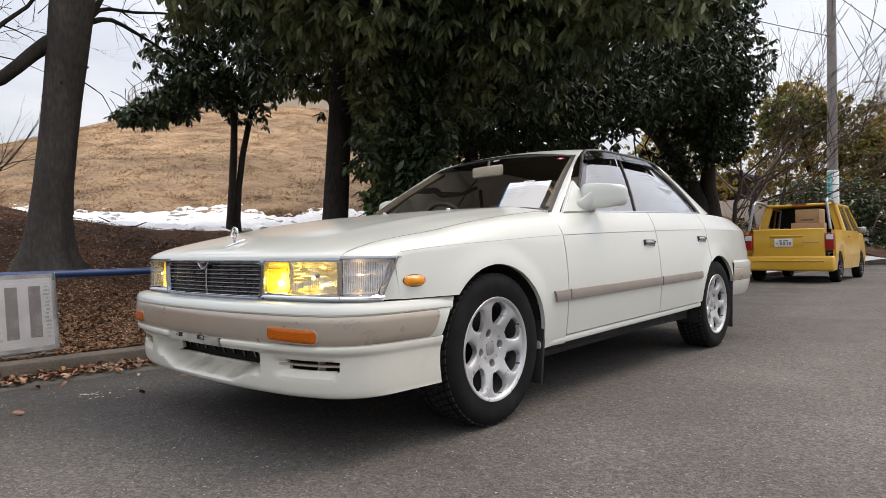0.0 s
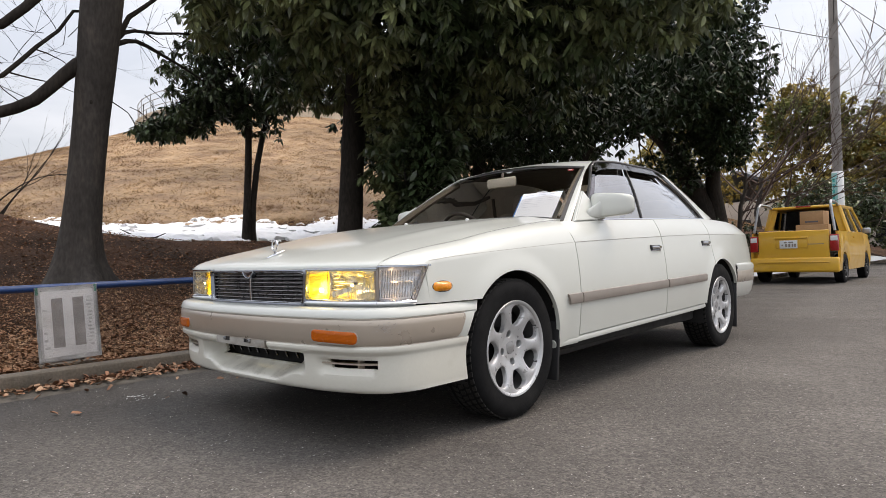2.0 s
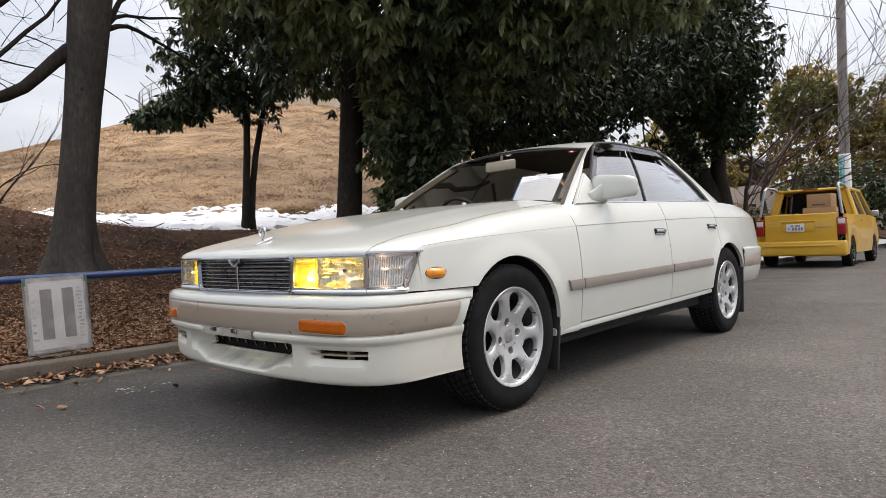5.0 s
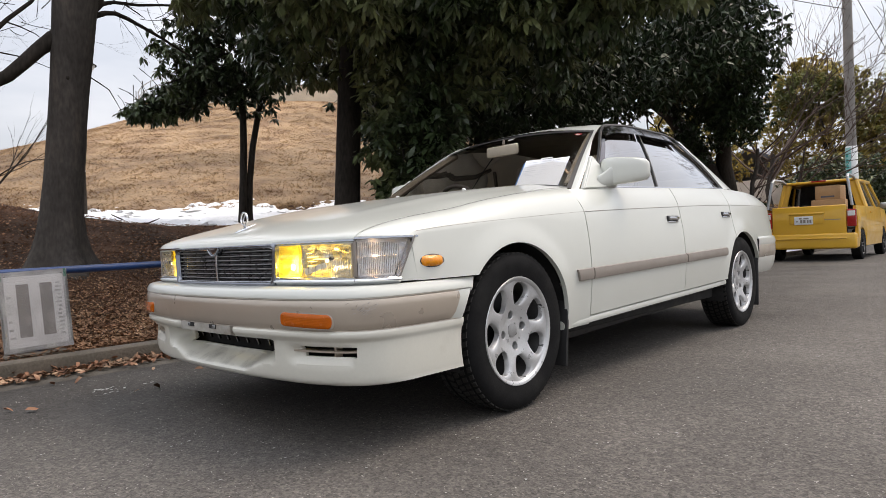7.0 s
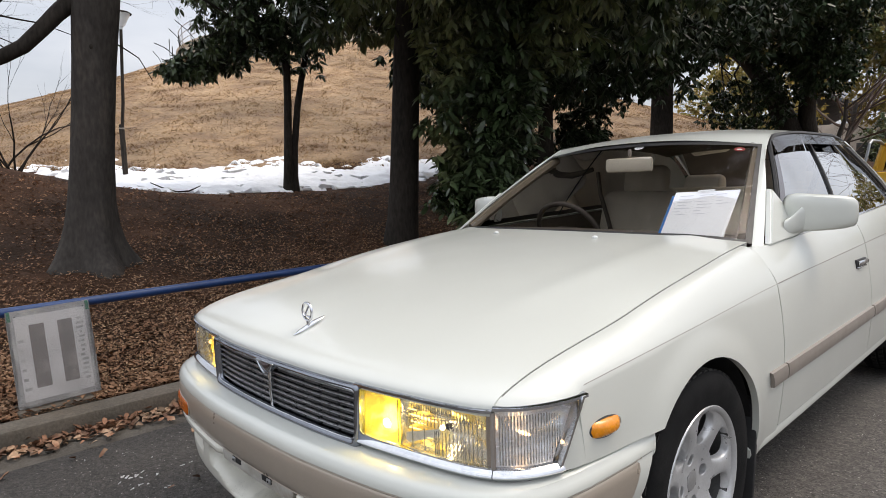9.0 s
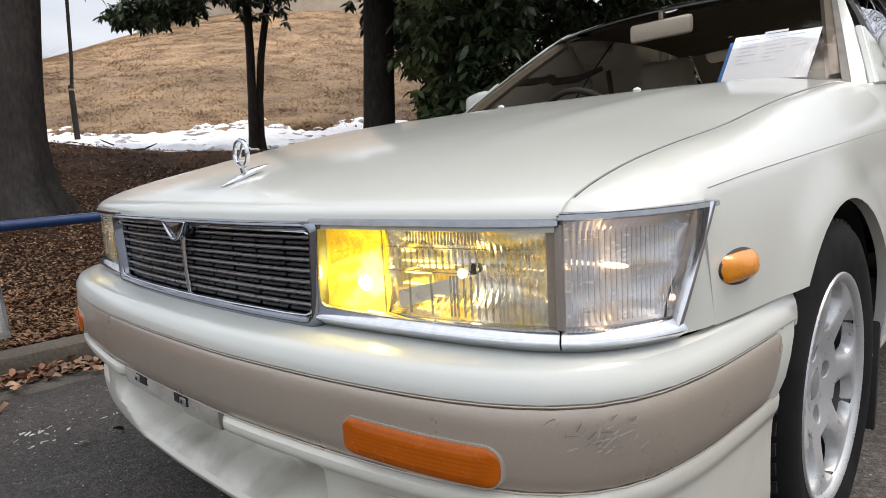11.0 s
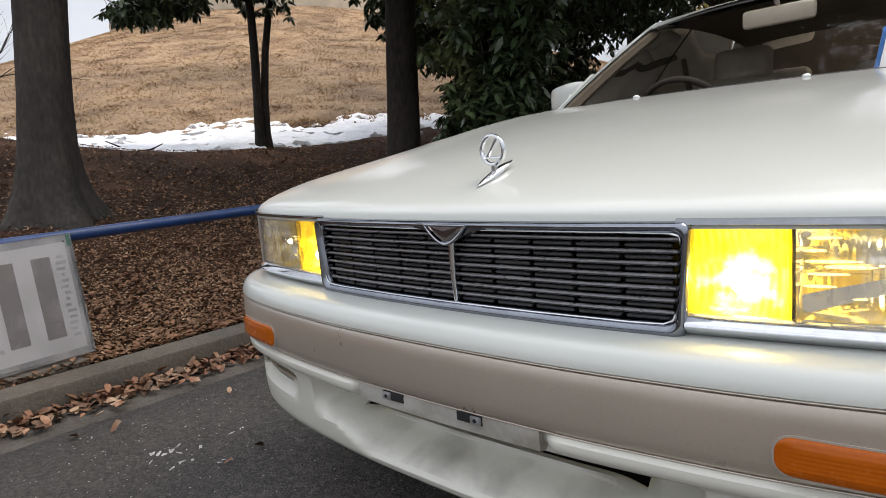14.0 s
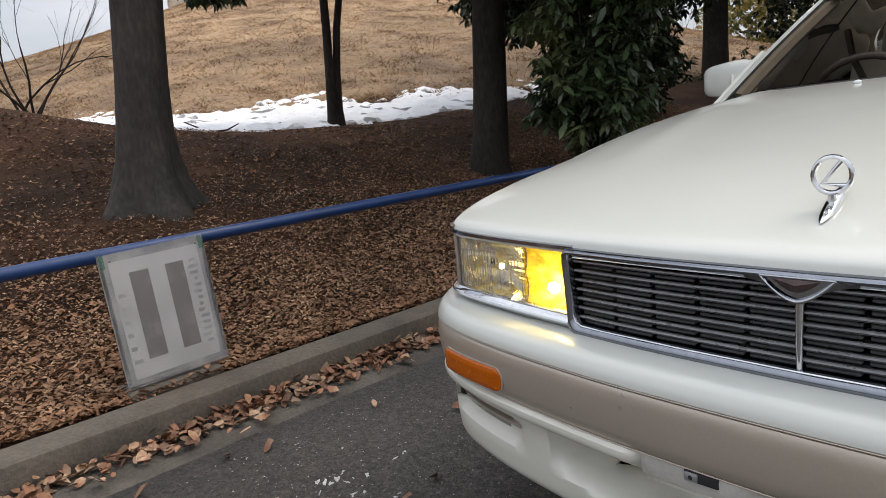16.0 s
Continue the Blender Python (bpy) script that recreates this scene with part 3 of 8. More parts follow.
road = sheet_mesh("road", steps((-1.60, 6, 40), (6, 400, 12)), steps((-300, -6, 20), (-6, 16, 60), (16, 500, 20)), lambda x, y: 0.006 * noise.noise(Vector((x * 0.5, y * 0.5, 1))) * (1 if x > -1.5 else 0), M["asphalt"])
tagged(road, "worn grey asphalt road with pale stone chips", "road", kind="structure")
bm = bmesh.new()
sheet(bm, lambda u, v: (u, v, (-0.02 if u > -1.59 else 0.004 + 0.010 * (u < -1.7)) + 0.003 * noise.noise(Vector((u * 3, v * 3, 0)))), span(-1.80, -1.585, 4), steps((-60, -4, 30), (-4, 14, 80), (14, 120, 30)))
tagged(part("gutter", bm, M["gutter"]), "dark worn gutter strip along the kerb", "gutter", kind="structure")


def kerb_stone():
    bm = bmesh.new()
    box(bm, (0, 0, 0.040), (0.165, 1.994, 0.13), 0.016)
    for v in bm.verts:
        v.co += Vector((0.0, 0, 0.006)) * noise.noise(v.co * 9)
    me = bpy.data.meshes.new("kerb_stone")
    bm.to_mesh(me)
    bm.free()
    me.shade_smooth()
    me.set_sharp_from_angle(angle=radians(40))
    me.materials.append(M["concrete"])
    return me


def rail_part(name, pts, rad, material, parent, label="", sides=12):
    bm = bmesh.new()
    tube(bm, pts, rad, sides)
    return part(name, bm, material, parent, label)


# ---- the white saloon: nose at y = 0, tail at y = 4.66, centre line x = 0 ----
WF, WR, WZ, ARCH = 0.90, 3.57, 0.312, 0.350
nose_low = [(0.0, 0.0), (0.2, 0.004), (0.4, 0.022), (0.58, 0.052), (0.70, 0.092), (0.775, 0.15), (0.815, 0.235), (0.832, 0.36), (0.838, 0.55), (0.839, 0.75)]
nose_high = [(0.0, 0.078), (0.2, 0.083), (0.365, 0.098), (0.55, 0.124), (0.67, 0.150), (0.735, 0.182), (0.778, 0.235), (0.802, 0.30), (0.818, 0.40), (0.827, 0.50)]


def along(points):
    """A plan line as a smooth function of its length: place and outward normal; half of it is given, from the middle to the side."""
    full = [(-x, y) for x, y in points[:0:-1]] + list(points)
    ln = [0.0]
    for (a, b), (c, d) in zip(full, full[1:]):
        ln.append(ln[-1] + math.hypot(c - a, d - b))
    mid = ln[len(points) - 1]
    fx, fy = curve1([(s - mid, p[0]) for s, p in zip(ln, full)]), curve1([(s - mid, p[1]) for s, p in zip(ln, full)])

    def at(s, inset=0.0):
        x, y = fx(s), fy(s)
        dx, dy = fx(s + 1e-3) - fx(s - 1e-3), fy(s + 1e-3) - fy(s - 1e-3)
        k = math.hypot(dx, dy)
        nx, ny = dy / k, -dx / k
        return x - nx * inset, y - ny * inset
    return at, mid


def s_of(at, total, y):
    lo, hi = 0.0, total
    for _ in range(40):
        m = (lo + hi) / 2
        lo, hi = (m, hi) if at(m)[1] < y else (lo, m)
    return lo


low_at, LOW = along(nose_low)
high_at, HIGH = along(nose_high)
wide = curve1([(0.25, 0.790), (0.355, 0.814), (0.5, 0.828), (0.7, 0.836), (1.0, 0.841), (2.2, 0.8475), (3.2, 0.846), (3.8, 0.838), (4.2, 0.818), (4.45, 0.79), (4.6, 0.74)])
lean = curve1([(0.15, 0.075), (0.22, 0.050), (0.28, 0.024), (0.33, 0.016), (0.42, 0.006), (0.52, 0.0), (0.60, 0.003), (0.70, 0.013), (0.80, 0.030)])
crease = curve1([(0.25, 0.700), (0.35, 0.713), (0.5, 0.729), (1.0, 0.762), (1.448, 0.787), (2.3, 0.817), (3.2, 0.842), (4.0, 0.850), (4.6, 0.845)])
belt_z = curve1([(1.40, 0.897), (1.6, 0.905), (2.4, 0.932), (3.3, 0.960), (3.6, 0.966), (4.0, 0.960), (4.3, 0.940), (4.55, 0.905)])
belt_x = curve1([(1.40, 0.722), (1.6, 0.752), (2.0, 0.762), (2.6, 0.762), (3.3, 0.745), (3.8, 0.725), (4.3, 0.70), (4.6, 0.66)])
sill = curve1([(1.2, 0.272), (2.0, 0.292), (3.2, 0.318), (4.0, 0.36)])


def side_x(y, z):
    """Half-width of the body side at y and z, from the sill to the waist."""
    c = crease(y)
    if z <= c:
        x = wide(y) - lean(z)
        for wy in (WF, WR):
            r = math.hypot(y - wy, z - WZ)
            if r < ARCH + 0.10 and z > WZ - 0.1:
                x += 0.010 * (1 - smooth01(ARCH, ARCH + 0.10, r))
        return x
    top = belt_z(y) + 0.0001
    x0, x1 = wide(y) - lean(c), belt_x(y)
    t = min((z - c) / (top - c), 1.0)
    return x0 + (x1 - x0) * (0.55 * t + 0.45 * t * t)


def arch_z(y, wy, r=ARCH):
    d = abs(y - wy)
    return WZ + math.sqrt(r * r - d * d) if d < r else -1.0


def arch_ys(wy, lo, hi, n=14):
    ys = [wy + ARCH * math.cos(math.pi * i / (2 * n)) for i in range(2 * n + 1)]
    ys += [wy + ARCH * 1.0003, wy - ARCH * 1.0003]
    return [y for y in ys if lo < y < hi]


def side_panel(y0, y1, bottom, top, extra=(), nz=14, bow0=None, bow1=None):
    """A panel of the body side between two shut lines; bow shifts the ends with height."""
    ys = sorted(set([round(v, 5) for v in span(y0, y1, max(int((y1 - y0) / 0.05), 3)) + list(extra)]))
    bm = bmesh.new()

    def f(y, v):
        z0, z1 = bottom(y), top(y)
        z = z0 + (z1 - z0) * v
        t = (y - y0) / (y1 - y0)
        yy = y + (bow0(z) if bow0 else 0) * (1 - t) + (bow1(z) if bow1 else 0) * t
        return (side_x(yy, z), yy, z)
    sheet(bm, f, ys, span(0, 1, nz))
    bm.normal_update()
    flange(bm, 0.022, (-1, 0, 0))
    return bm


car = thing("sedan_car", (0, 2.3, 0), "pearl white 1990s four-door hardtop saloon with taupe bands, lights on, parked", "car")
BUILT = {}


def both(name, make, material, label="", **k):
    """A part on the car's left and its mirror image on the right."""
    a = part(name, make(), material, car, label, **k)
    b = part(name, flipped(make()), material, car, label, **k)
    return a, b


# hood
hood_mid = curve1([(0.078, 0.700), (0.088, 0.712), (0.11, 0.724), (0.167, 0.745), (0.26, 0.772), (0.45, 0.815), (0.8, 0.874), (1.1, 0.914), (1.42, 0.943), (1.7, 0.955)])
hood_edge_x = curve1([(0.15, 0.722), (0.5, 0.728), (1.0, 0.722), (1.45, 0.700)])
nose_y = curve1([(x, y) for x, y in nose_high])


def hood_z(x, y):
    x = abs(x)
    off = nose_y(min(x, 0.74)) - 0.078
    z = hood_mid(y - off * (1 - smooth01(0.2, 0.9, y)))
    q = x / 0.72
    z -= smooth01(0.05, 0.6, y - off) * (0.009 * q * q + 0.031 * q ** 5)
    z += 0.006 * smooth01(0.2, 0.8, y) * math.exp(-(((x - 0.46 - 0.08 * smooth01(0.2, 1.4, y)) / 0.05) ** 2))
    return z


cowl = curve1([(0.0, 1.385), (0.3, 1.395), (0.55, 1.44), (0.70, 1.52), (0.76, 1.58)])


def hood():
    bm = bmesh.new()
    ts = [0, 0.004, 0.009, 0.018, 0.03, 0.05, 0.08, 0.12] + span(0.18, 1, 18)

    def f(u, v):
        x_f, x_b = u * 0.7185, u * 0.696
        y0, y1 = nose_y(abs(x_f)) + 0.002, cowl(abs(x_b)) - 0.004
        y = y0 + (y1 - y0) * v
        x = u * (hood_edge_x(y) - 0.0022)
        return (x, y, hood_z(x, y))
    sheet(bm, f, span(-1, 1, 45), ts)
    flange(bm, 0.018, (0, 0, -1))
    return bm


part("hood", hood(), M["paint"], car, "pearl white bonnet")


# front fender: from the bonnet's shut line over the shoulder and down to the arch and bumper
def fender():
    bm = bmesh.new()
    y_of = lambda s: high_at(s)[1]
    ys = sorted(set([round(v, 5) for v in steps((0.172, 0.3596, 10), (0.3604, 1.449, 24)) + arch_ys(WF, 0.64, 1.30)]))

    def bot(y):
        if y < 0.36:
            return fmix(0.699, 0.7, 0.5)
        low = 0.551 if y < 0.645 else 0.272
        return max(low, arch_z(y, WF))

    def f(y, v):
        ex = hood_edge_x(y) + 0.0005
        ez = hood_z(ex, y) - 0.002
        c = crease(y) if y > 0.36 else 0.701
        xc = side_x(y, c) if y > 0.36 else high_x(y)
        if v < 0.4:
            t = v / 0.4
            x = ex + (xc - ex) * t
            return (x, y, ez + (c - ez) * (t ** 2.1))
        t = (v - 0.4) / 0.6
        z0 = bot(y)
        z = c + (z0 - c) * t
        x = side_x(y, z) if y > 0.36 else high_x(y)
        return (x, y, z)
    sheet(bm, f, ys, span(0, 0.4, 9)[:-1] + span(0.4, 1, 13))
    flange(bm, 0.02, (-1, 0, 0))
    return bm


# black tube added in the bonnet's shut gap, standing for its shade
for side in (1, -1):
    bm = bmesh.new()
    tube(bm, [(side * (hood_edge_x(y) - 0.0008), y, hood_z(hood_edge_x(y), y) - 0.0022) for y in span(0.17, 1.50, 40)], 0.0010, 6)
    part("hood_seal", bm, M["black"], car)
high_x = curve1([(y, x) for x, y in nose_high if x > 0.5])
both("front_fender", fender, M["paint"])


# nose panel beside the outer lamp, behind its slanted end
def lamp_cheek():
    bm = bmesh.new()
    end = lambda z: fmix(0.284, 0.352, (z - 0.56) / 0.142)

    def f(u, v):
        z = fmix(0.553, 0.7005, v)
        y = fmix(end(z) + 0.004, 0.3615, u)
        return (fmix(high_x(y), side_x(max(y, 0.36), z), smooth01(0.30, 0.362, y)), y, z)
    sheet(bm, f, span(0, 1, 8), span(0, 1, 10))
    flange(bm, 0.02, (-1, 0, 0))
    return bm


both("lamp_cheek", lamp_cheek, M["paint"])

# doors and rear quarter
rear_line = lambda z: 0.0
both("front_door", lambda: side_panel(1.4555, 2.5265, sill_door := (lambda y: sill(y) + 0.035), lambda y: belt_z(y), nz=20, bow0=lambda z: -0.03 * smooth01(0.5, 0.3, z) * 0), M["paint"], "pearl white front door")
both("rear_door", lambda: side_panel(2.5335, 3.40, lambda y: max(sill(y) + 0.035, arch_z(y, WR) + 0.012), lambda y: belt_z(y), extra=arch_ys(WR, 3.20, 3.39), nz=20), M["paint"], "pearl white rear door")
both("rear_quarter", lambda: side_panel(3.407, 4.56, lambda y: max(0.36 if y < 3.9 else 0.60, arch_z(y, WR)), lambda y: belt_z(y), extra=arch_ys(WR, 3.41, 3.95), nz=18), M["paint"])


def rocker():
    bm = bmesh.new()
    prof = [(0.052, 0.036), (0.026, 0.033), (0.016, 0.026), (0.012, 0.012), (0.016, 0.0), (0.05, -0.006)]

    def f(y, k):
        d, z = prof[k]
        return (wide(y) - lean(0.30) + 0.014 - d, y, sill(y) + z)
    sheet(bm, f, span(1.232, 3.235, 30), list(range(len(prof))))
    flange(bm, 0.03, (-1, 0, 0))
    return bm


both("rocker_panel", rocker, M["paint"])


# black sheet standing for the shaded underside of the sills
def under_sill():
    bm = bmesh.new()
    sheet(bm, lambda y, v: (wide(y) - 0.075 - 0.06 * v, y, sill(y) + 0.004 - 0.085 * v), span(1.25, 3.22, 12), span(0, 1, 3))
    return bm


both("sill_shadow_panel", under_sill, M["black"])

# thin taupe tube that draws the crease's shade as colour
for side in (1, -1):
    for a, b in ((0.372, 1.449), (1.457, 2.525), (2.535, 3.398), (3.409, 4.5)):
        bm = bmesh.new()
        tube(bm, [(side * (side_x(y, crease(y)) - 0.0004), y, crease(y) + 0.001) for y in span(a, b, 24)], 0.0007 if b < 1.45 else 0.0012, 6)
        part("shoulder_line", bm, M["strip"], car, "fine taupe tube for the shade along the body crease")

# moulding along the doors
for side in (1, -1):
    for name, a, b in (("side_moulding", 1.330, 1.451), ("side_moulding", 1.460, 2.523), ("side_moulding", 2.537, 3.205)):
        bm = bmesh.new()
        prof = [(0.0, -0.027), (0.011, -0.024), (0.014, -0.012), (0.014, 0.010), (0.011, 0.024), (0.0, 0.027)]

        def f(y, k, prof=prof):
            z = 0.502 + 0.0185 * (y - 1.33)
            return (side * (side_x(y, z) + prof[k][0] - 0.001), y + (prof[k][1] * (-0.35) if abs(y - 1.330) < 1e-6 else 0), z + prof[k][1])
        sheet(bm, f, span(a, b, max(int((b - a) / 0.08), 3)), list(range(6)))
        flange(bm, 0.012, (-side, 0, 0))
        part(name, bm, M["strip"], car, "taupe door moulding")

# rear bumper, deck, tail
tail_low = [(0.0, 4.665), (0.3, 4.66), (0.55, 4.64), (0.70, 4.595), (0.78, 4.52), (0.822, 4.40), (0.838, 4.2), (0.845, 3.92)]
tail_at, TAIL = along([(x, -y) for x, y in tail_low])


def bumper_sweep(at, total, rows, end_of, n=44, sign=1):
    """Sweeps (height, inset) rows along a plan line; end_of(z) gives the line's length there."""
    bm = bmesh.new()

    def f(u, k):
        z, d = rows[k]
        s = u * end_of(z)
        x, y = at(s, d(s) if callable(d) else d)
        return (x, sign * y, z)
    us = [math.copysign(abs(w) ** 0.85, w) for w in span(-1, 1, n)]
    sheet(bm, f, us, list(range(len(rows))))
    return bm


def front_end(z):
    d = max(ARCH * ARCH - (z - WZ) ** 2, 0)
    return s_of(low_at, LOW, min(WF - math.sqrt(d) - 0.004, 0.745))


FRONT_END = {z / 1000: front_end(z / 1000) for z in range(150, 570)}
fe = lambda z: FRONT_END[round(z, 3)]
ledge = lambda s: 0.088 - 0.06 * smooth01(0.62, 1.0, abs(s))
bm = bumper_sweep(low_at, LOW, [(0.547, ledge), (0.546, lambda s: ledge(s) * 0.6), (0.544, lambda s: max(ledge(s) * 0.32, 0.014)), (0.539, 0.0125), (0.532, 0.0075), (0.524, 0.0035), (0.515, 0.001), (0.510, 0.001), (0.507, 0.004), (0.505, 0.010)], fe)
flange(bm, 0.01, (0, 0, -1))
part("front_bumper", bm, M["paint"], car, "pearl white front bumper with a scuffed corner")
side_fade = lambda s: 0.9 - 0.9 * smooth01(0.9, 1.2, abs(s))
band_end = lambda z: fe(z) - 0.045 - 0.025 * ((z - 0.454) / 0.05) ** 4
bm = bumper_sweep(low_at, LOW, [(0.505, 0.010), (0.503, 0.004), (0.498, 0.001), (0.480, 0.0), (0.455, 0.001), (0.430, 0.004), (0.412, 0.008), (0.407, 0.012), (0.405, 0.018)], lambda z: band_end(max(min(z, 0.503), 0.407)))
flange(bm, 0.012, (0, 0, 0))
part("bumper_band", bm, M["band"], car, "taupe painted band of the front bumper")
for z, r in ((0.5065, 0.0013), (0.4055, 0.0013)):
    bm = bmesh.new()
    tube(bm, [(*low_at(u * (band_end(0.48) + 0.01), 0.0035 if z > 0.45 else 0.012), z) for u in span(-1, 1, 60)], r, 6)
    part("bumper_groove", bm, M["band"], car)
# black tube added under the bonnet's front edge to draw the shaded gap
bm = bmesh.new()
tube(bm, [(*high_at(s, 0.006), 0.7005) for s in span(-0.715, 0.715, 50)], 0.0032, 6)
part("hood_gap_seal", bm, M["black"], car)
# white skin behind and past the band
past = lambda a, b: lambda s: fmix(a, b, smooth01(band_end(0.455) - 0.012, band_end(0.455) + 0.012, abs(s)))
bm = bumper_sweep(low_at, LOW, [(0.506, past(0.008, 0.004)), (0.490, past(0.006, 0.0005)), (0.46, past(0.006, 0.0)), (0.43, past(0.009, 0.003)), (0.403, past(0.018, 0.011))], lambda z: fe(z), 120)
part("bumper_core", bm, M["paint"], car)


def apron(film=False):
    """The apron with its hollow air scoop and slots."""
    bm = bmesh.new()
    zs = [0.405, 0.402, 0.398, 0.393, 0.388, 0.383, 0.379, 0.375, 0.371, 0.367, 0.363, 0.358, 0.350, 0.340, 0.328, 0.315, 0.302, 0.290, 0.278, 0.270, 0.262, 0.255, 0.247, 0.239, 0.231, 0.224, 0.219, 0.216]
    base = curve1([(0.216, 0.085), (0.219, 0.062), (0.225, 0.050), (0.24, 0.042), (0.29, 0.036), (0.34, 0.034), (0.366, 0.030), (0.376, 0.016), (0.384, 0.006), (0.396, 0.004), (0.402, 0.009), (0.406, 0.018)])
    us = span(-1, 1, 201)
    hollow = lambda a, z: (1 - smooth01(0.378, 0.415, a)) * smooth01(0.234 + 0.045 * smooth01(0.20, 0.37, a), 0.300 + 0.025 * smooth01(0.20, 0.37, a), z) * (1 - smooth01(0.361, 0.367, z))

    def f(u, z, lift=0.0):
        s = u * fe(z)
        a = abs(s)
        d = fmix(base(z), min(0.010 + 0.25 * base(z), 0.022), smooth01(0.62, 1.0, a))
        d += 0.085 * hollow(a, z)
        m2 = smooth01(0.470, 0.52, a) * (1 - smooth01(0.745, 0.765, a)) * smooth01(0.285, 0.310, z) * (1 - smooth01(0.342, 0.356, z))
        d += 0.020 * m2
        # number plate seat: the lip dives back
        d += 0.022 * (1 - smooth01(0.195, 0.222, abs(s + 0.005))) * smooth01(0.366, 0.378, z)
        x, y = low_at(s, d - lift)
        zz = z + 0.012 * smooth01(0.5, 1.1, a) * (1 - smooth01(0.21, 0.38, z))
        return (x, y, zz)
    if film:
        sheet(bm, lambda u, z: f(u, z, 0.0012), span(-0.36, 0.34, 61), [0.303, 0.296, 0.289, 0.282, 0.275, 0.268, 0.261, 0.254, 0.248])
        return bm
    rows = sheet(bm, f, us, zs)
    dead = []
    for fc in bm.faces:
        c = fc.calc_center_median()
        a, z = abs(c.x), c.z
        if 0.312 < z < 0.352 and 0.520 + 0.5 * max(0.335 - z, 0) < a < 0.735 and c.y < 0.25:
            dead.append(fc)
        elif 0.304 < z < 0.362 and a < 0.335 + 0.9 * (z - 0.345):
            dead.append(fc)
    bmesh.ops.delete(bm, geom=dead, context="FACES")
    flange(bm, 0.012, (0, 1, 0))
    return bm


part("front_apron", apron(), M["road_grime"], car, "pearl white apron with a grimy air scoop")
part("road_dirt", apron(True), M["dirt_film"], car, "brown road dirt in the air scoop").visible_shadow = False
bm = bmesh.new()
sheet(bm, lambda s, z: (*low_at(s, 0.165), z), span(-0.80, 0.80, 30), [0.25, 0.395])
sheet(bm, lambda s, d: (*low_at(s, d), 0.25), span(-0.80, 0.80, 30), [0.13, 0.165])
part("intake_backing", bm, M["under"], car)
for side in (1, -1):
    bm = bmesh.new()
    sheet(bm, lambda s, k: (*low_at(side * s, (0.052, 0.046, 0.046, 0.052, 0.09)[k]), (0.3285, 0.330, 0.3355, 0.337, 0.334)[k]), span(0.50, 0.78, 10), list(range(5)))
    part("intake_slat", bm, M["band"], car)
    bm = bmesh.new()
    x, y = low_at(side * 0.68, 0.070)
    box(bm, (x, y, 0.332), (0.009, 0.03, 0.044), 0.003)
    part("intake_divider", bm, M["band"], car)
for i in range(9):
    bm = bmesh.new()
    x = -0.30 + 0.075 * i
    box(bm, (x, low_at(x, 0.145)[1], 0.340), (0.006, 0.010, 0.055), 0.001, Matrix.Rotation(radians(-38), 4, "Y"))
    part("intake_mesh_bar", bm, M["dark_chrome"], car)
# number plate seat with two bracket windows
bm = bmesh.new()
sheet(bm, lambda s, k: (*low_at(s, (0.026, 0.014, 0.012, 0.015, 0.03)[k]), (0.407, 0.405, 0.396, 0.372, 0.368)[k]), span(-0.200, 0.190, 20), list(range(5)))
flange(bm, 0.02, (0, 1, 0))
part("plate_seat", bm, M["seat_grime"], car, "dusty white seat for a missing number plate")
for x0 in (-0.105, 0.065):
    bm = bmesh.new()
    box(bm, (x0, low_at(x0, 0.013)[1], 0.396), (0.050, 0.006, 0.016), 0.002)
    p = part("plate_bracket", bm, M["under"], car)
    bm = bmesh.new()
    box(bm, (x0 + (0.014 if x0 > 0 else -0.014), low_at(x0, 0.011)[1], 0.396), (0.020, 0.008, 0.013), 0.002)
    clip_ob = part("plate_clip", bm, M["steel"], p)
    bm = bmesh.new()
    lathe(bm, [(0.0003, 0.001), (0.003, 0.001), (0.0035, 0.0)], Matrix.Translation((x0 + (0.014 if x0 > 0 else -0.014), low_at(x0, 0.011)[1] - 0.004, 0.396)) @ Matrix.Rotation(radians(90), 4, "X"), 10)
    part("clip_hole", bm, M["under"], p)

# bumper turn signals
for side in (1, -1):
    for name, grow, dz, mt, lab in (("turn_signal", 0.0, 0.0, "amber", "amber turn signal lens"), ("turn_signal_bezel", 0.0026, 0.0, "bezel", "pale bezel")):
        bm = bmesh.new()

        def f(u, v, grow=grow):
            s = side * fmix(0.492 - grow, 0.702 + grow, u)
            du, hh = min(u, 1 - u) * (0.21 + 2 * grow), 0.0225 + grow
            rr = 0.019 + grow
            e = (hh - rr + math.sqrt(max(rr * rr - max(rr - du, 0) ** 2, 0)) + 0.0003) / hh
            z = 0.444 - 0.008 * u + fmix(-hh, hh, v) * e
            rim = min(u, 1 - u) * 8, min(v, 1 - v) * 4
            bulge = 0.006 * min(min(rim), 1) ** 0.5 + 0.0002 * math.sin(2 * math.pi * 9 * v) * min(min(rim), 1)
            return (*low_at(s, (-0.0015 - bulge) if not grow else -0.0008), z)
        sheet(bm, f, [0.5 - 0.5 * math.cos(math.pi * w) for w in span(0, 1, 30)], span(0, 1, 37))
        flange(bm, 0.012, (0, 1, 0))
        ob = part(name, bm, M[mt], car, lab)

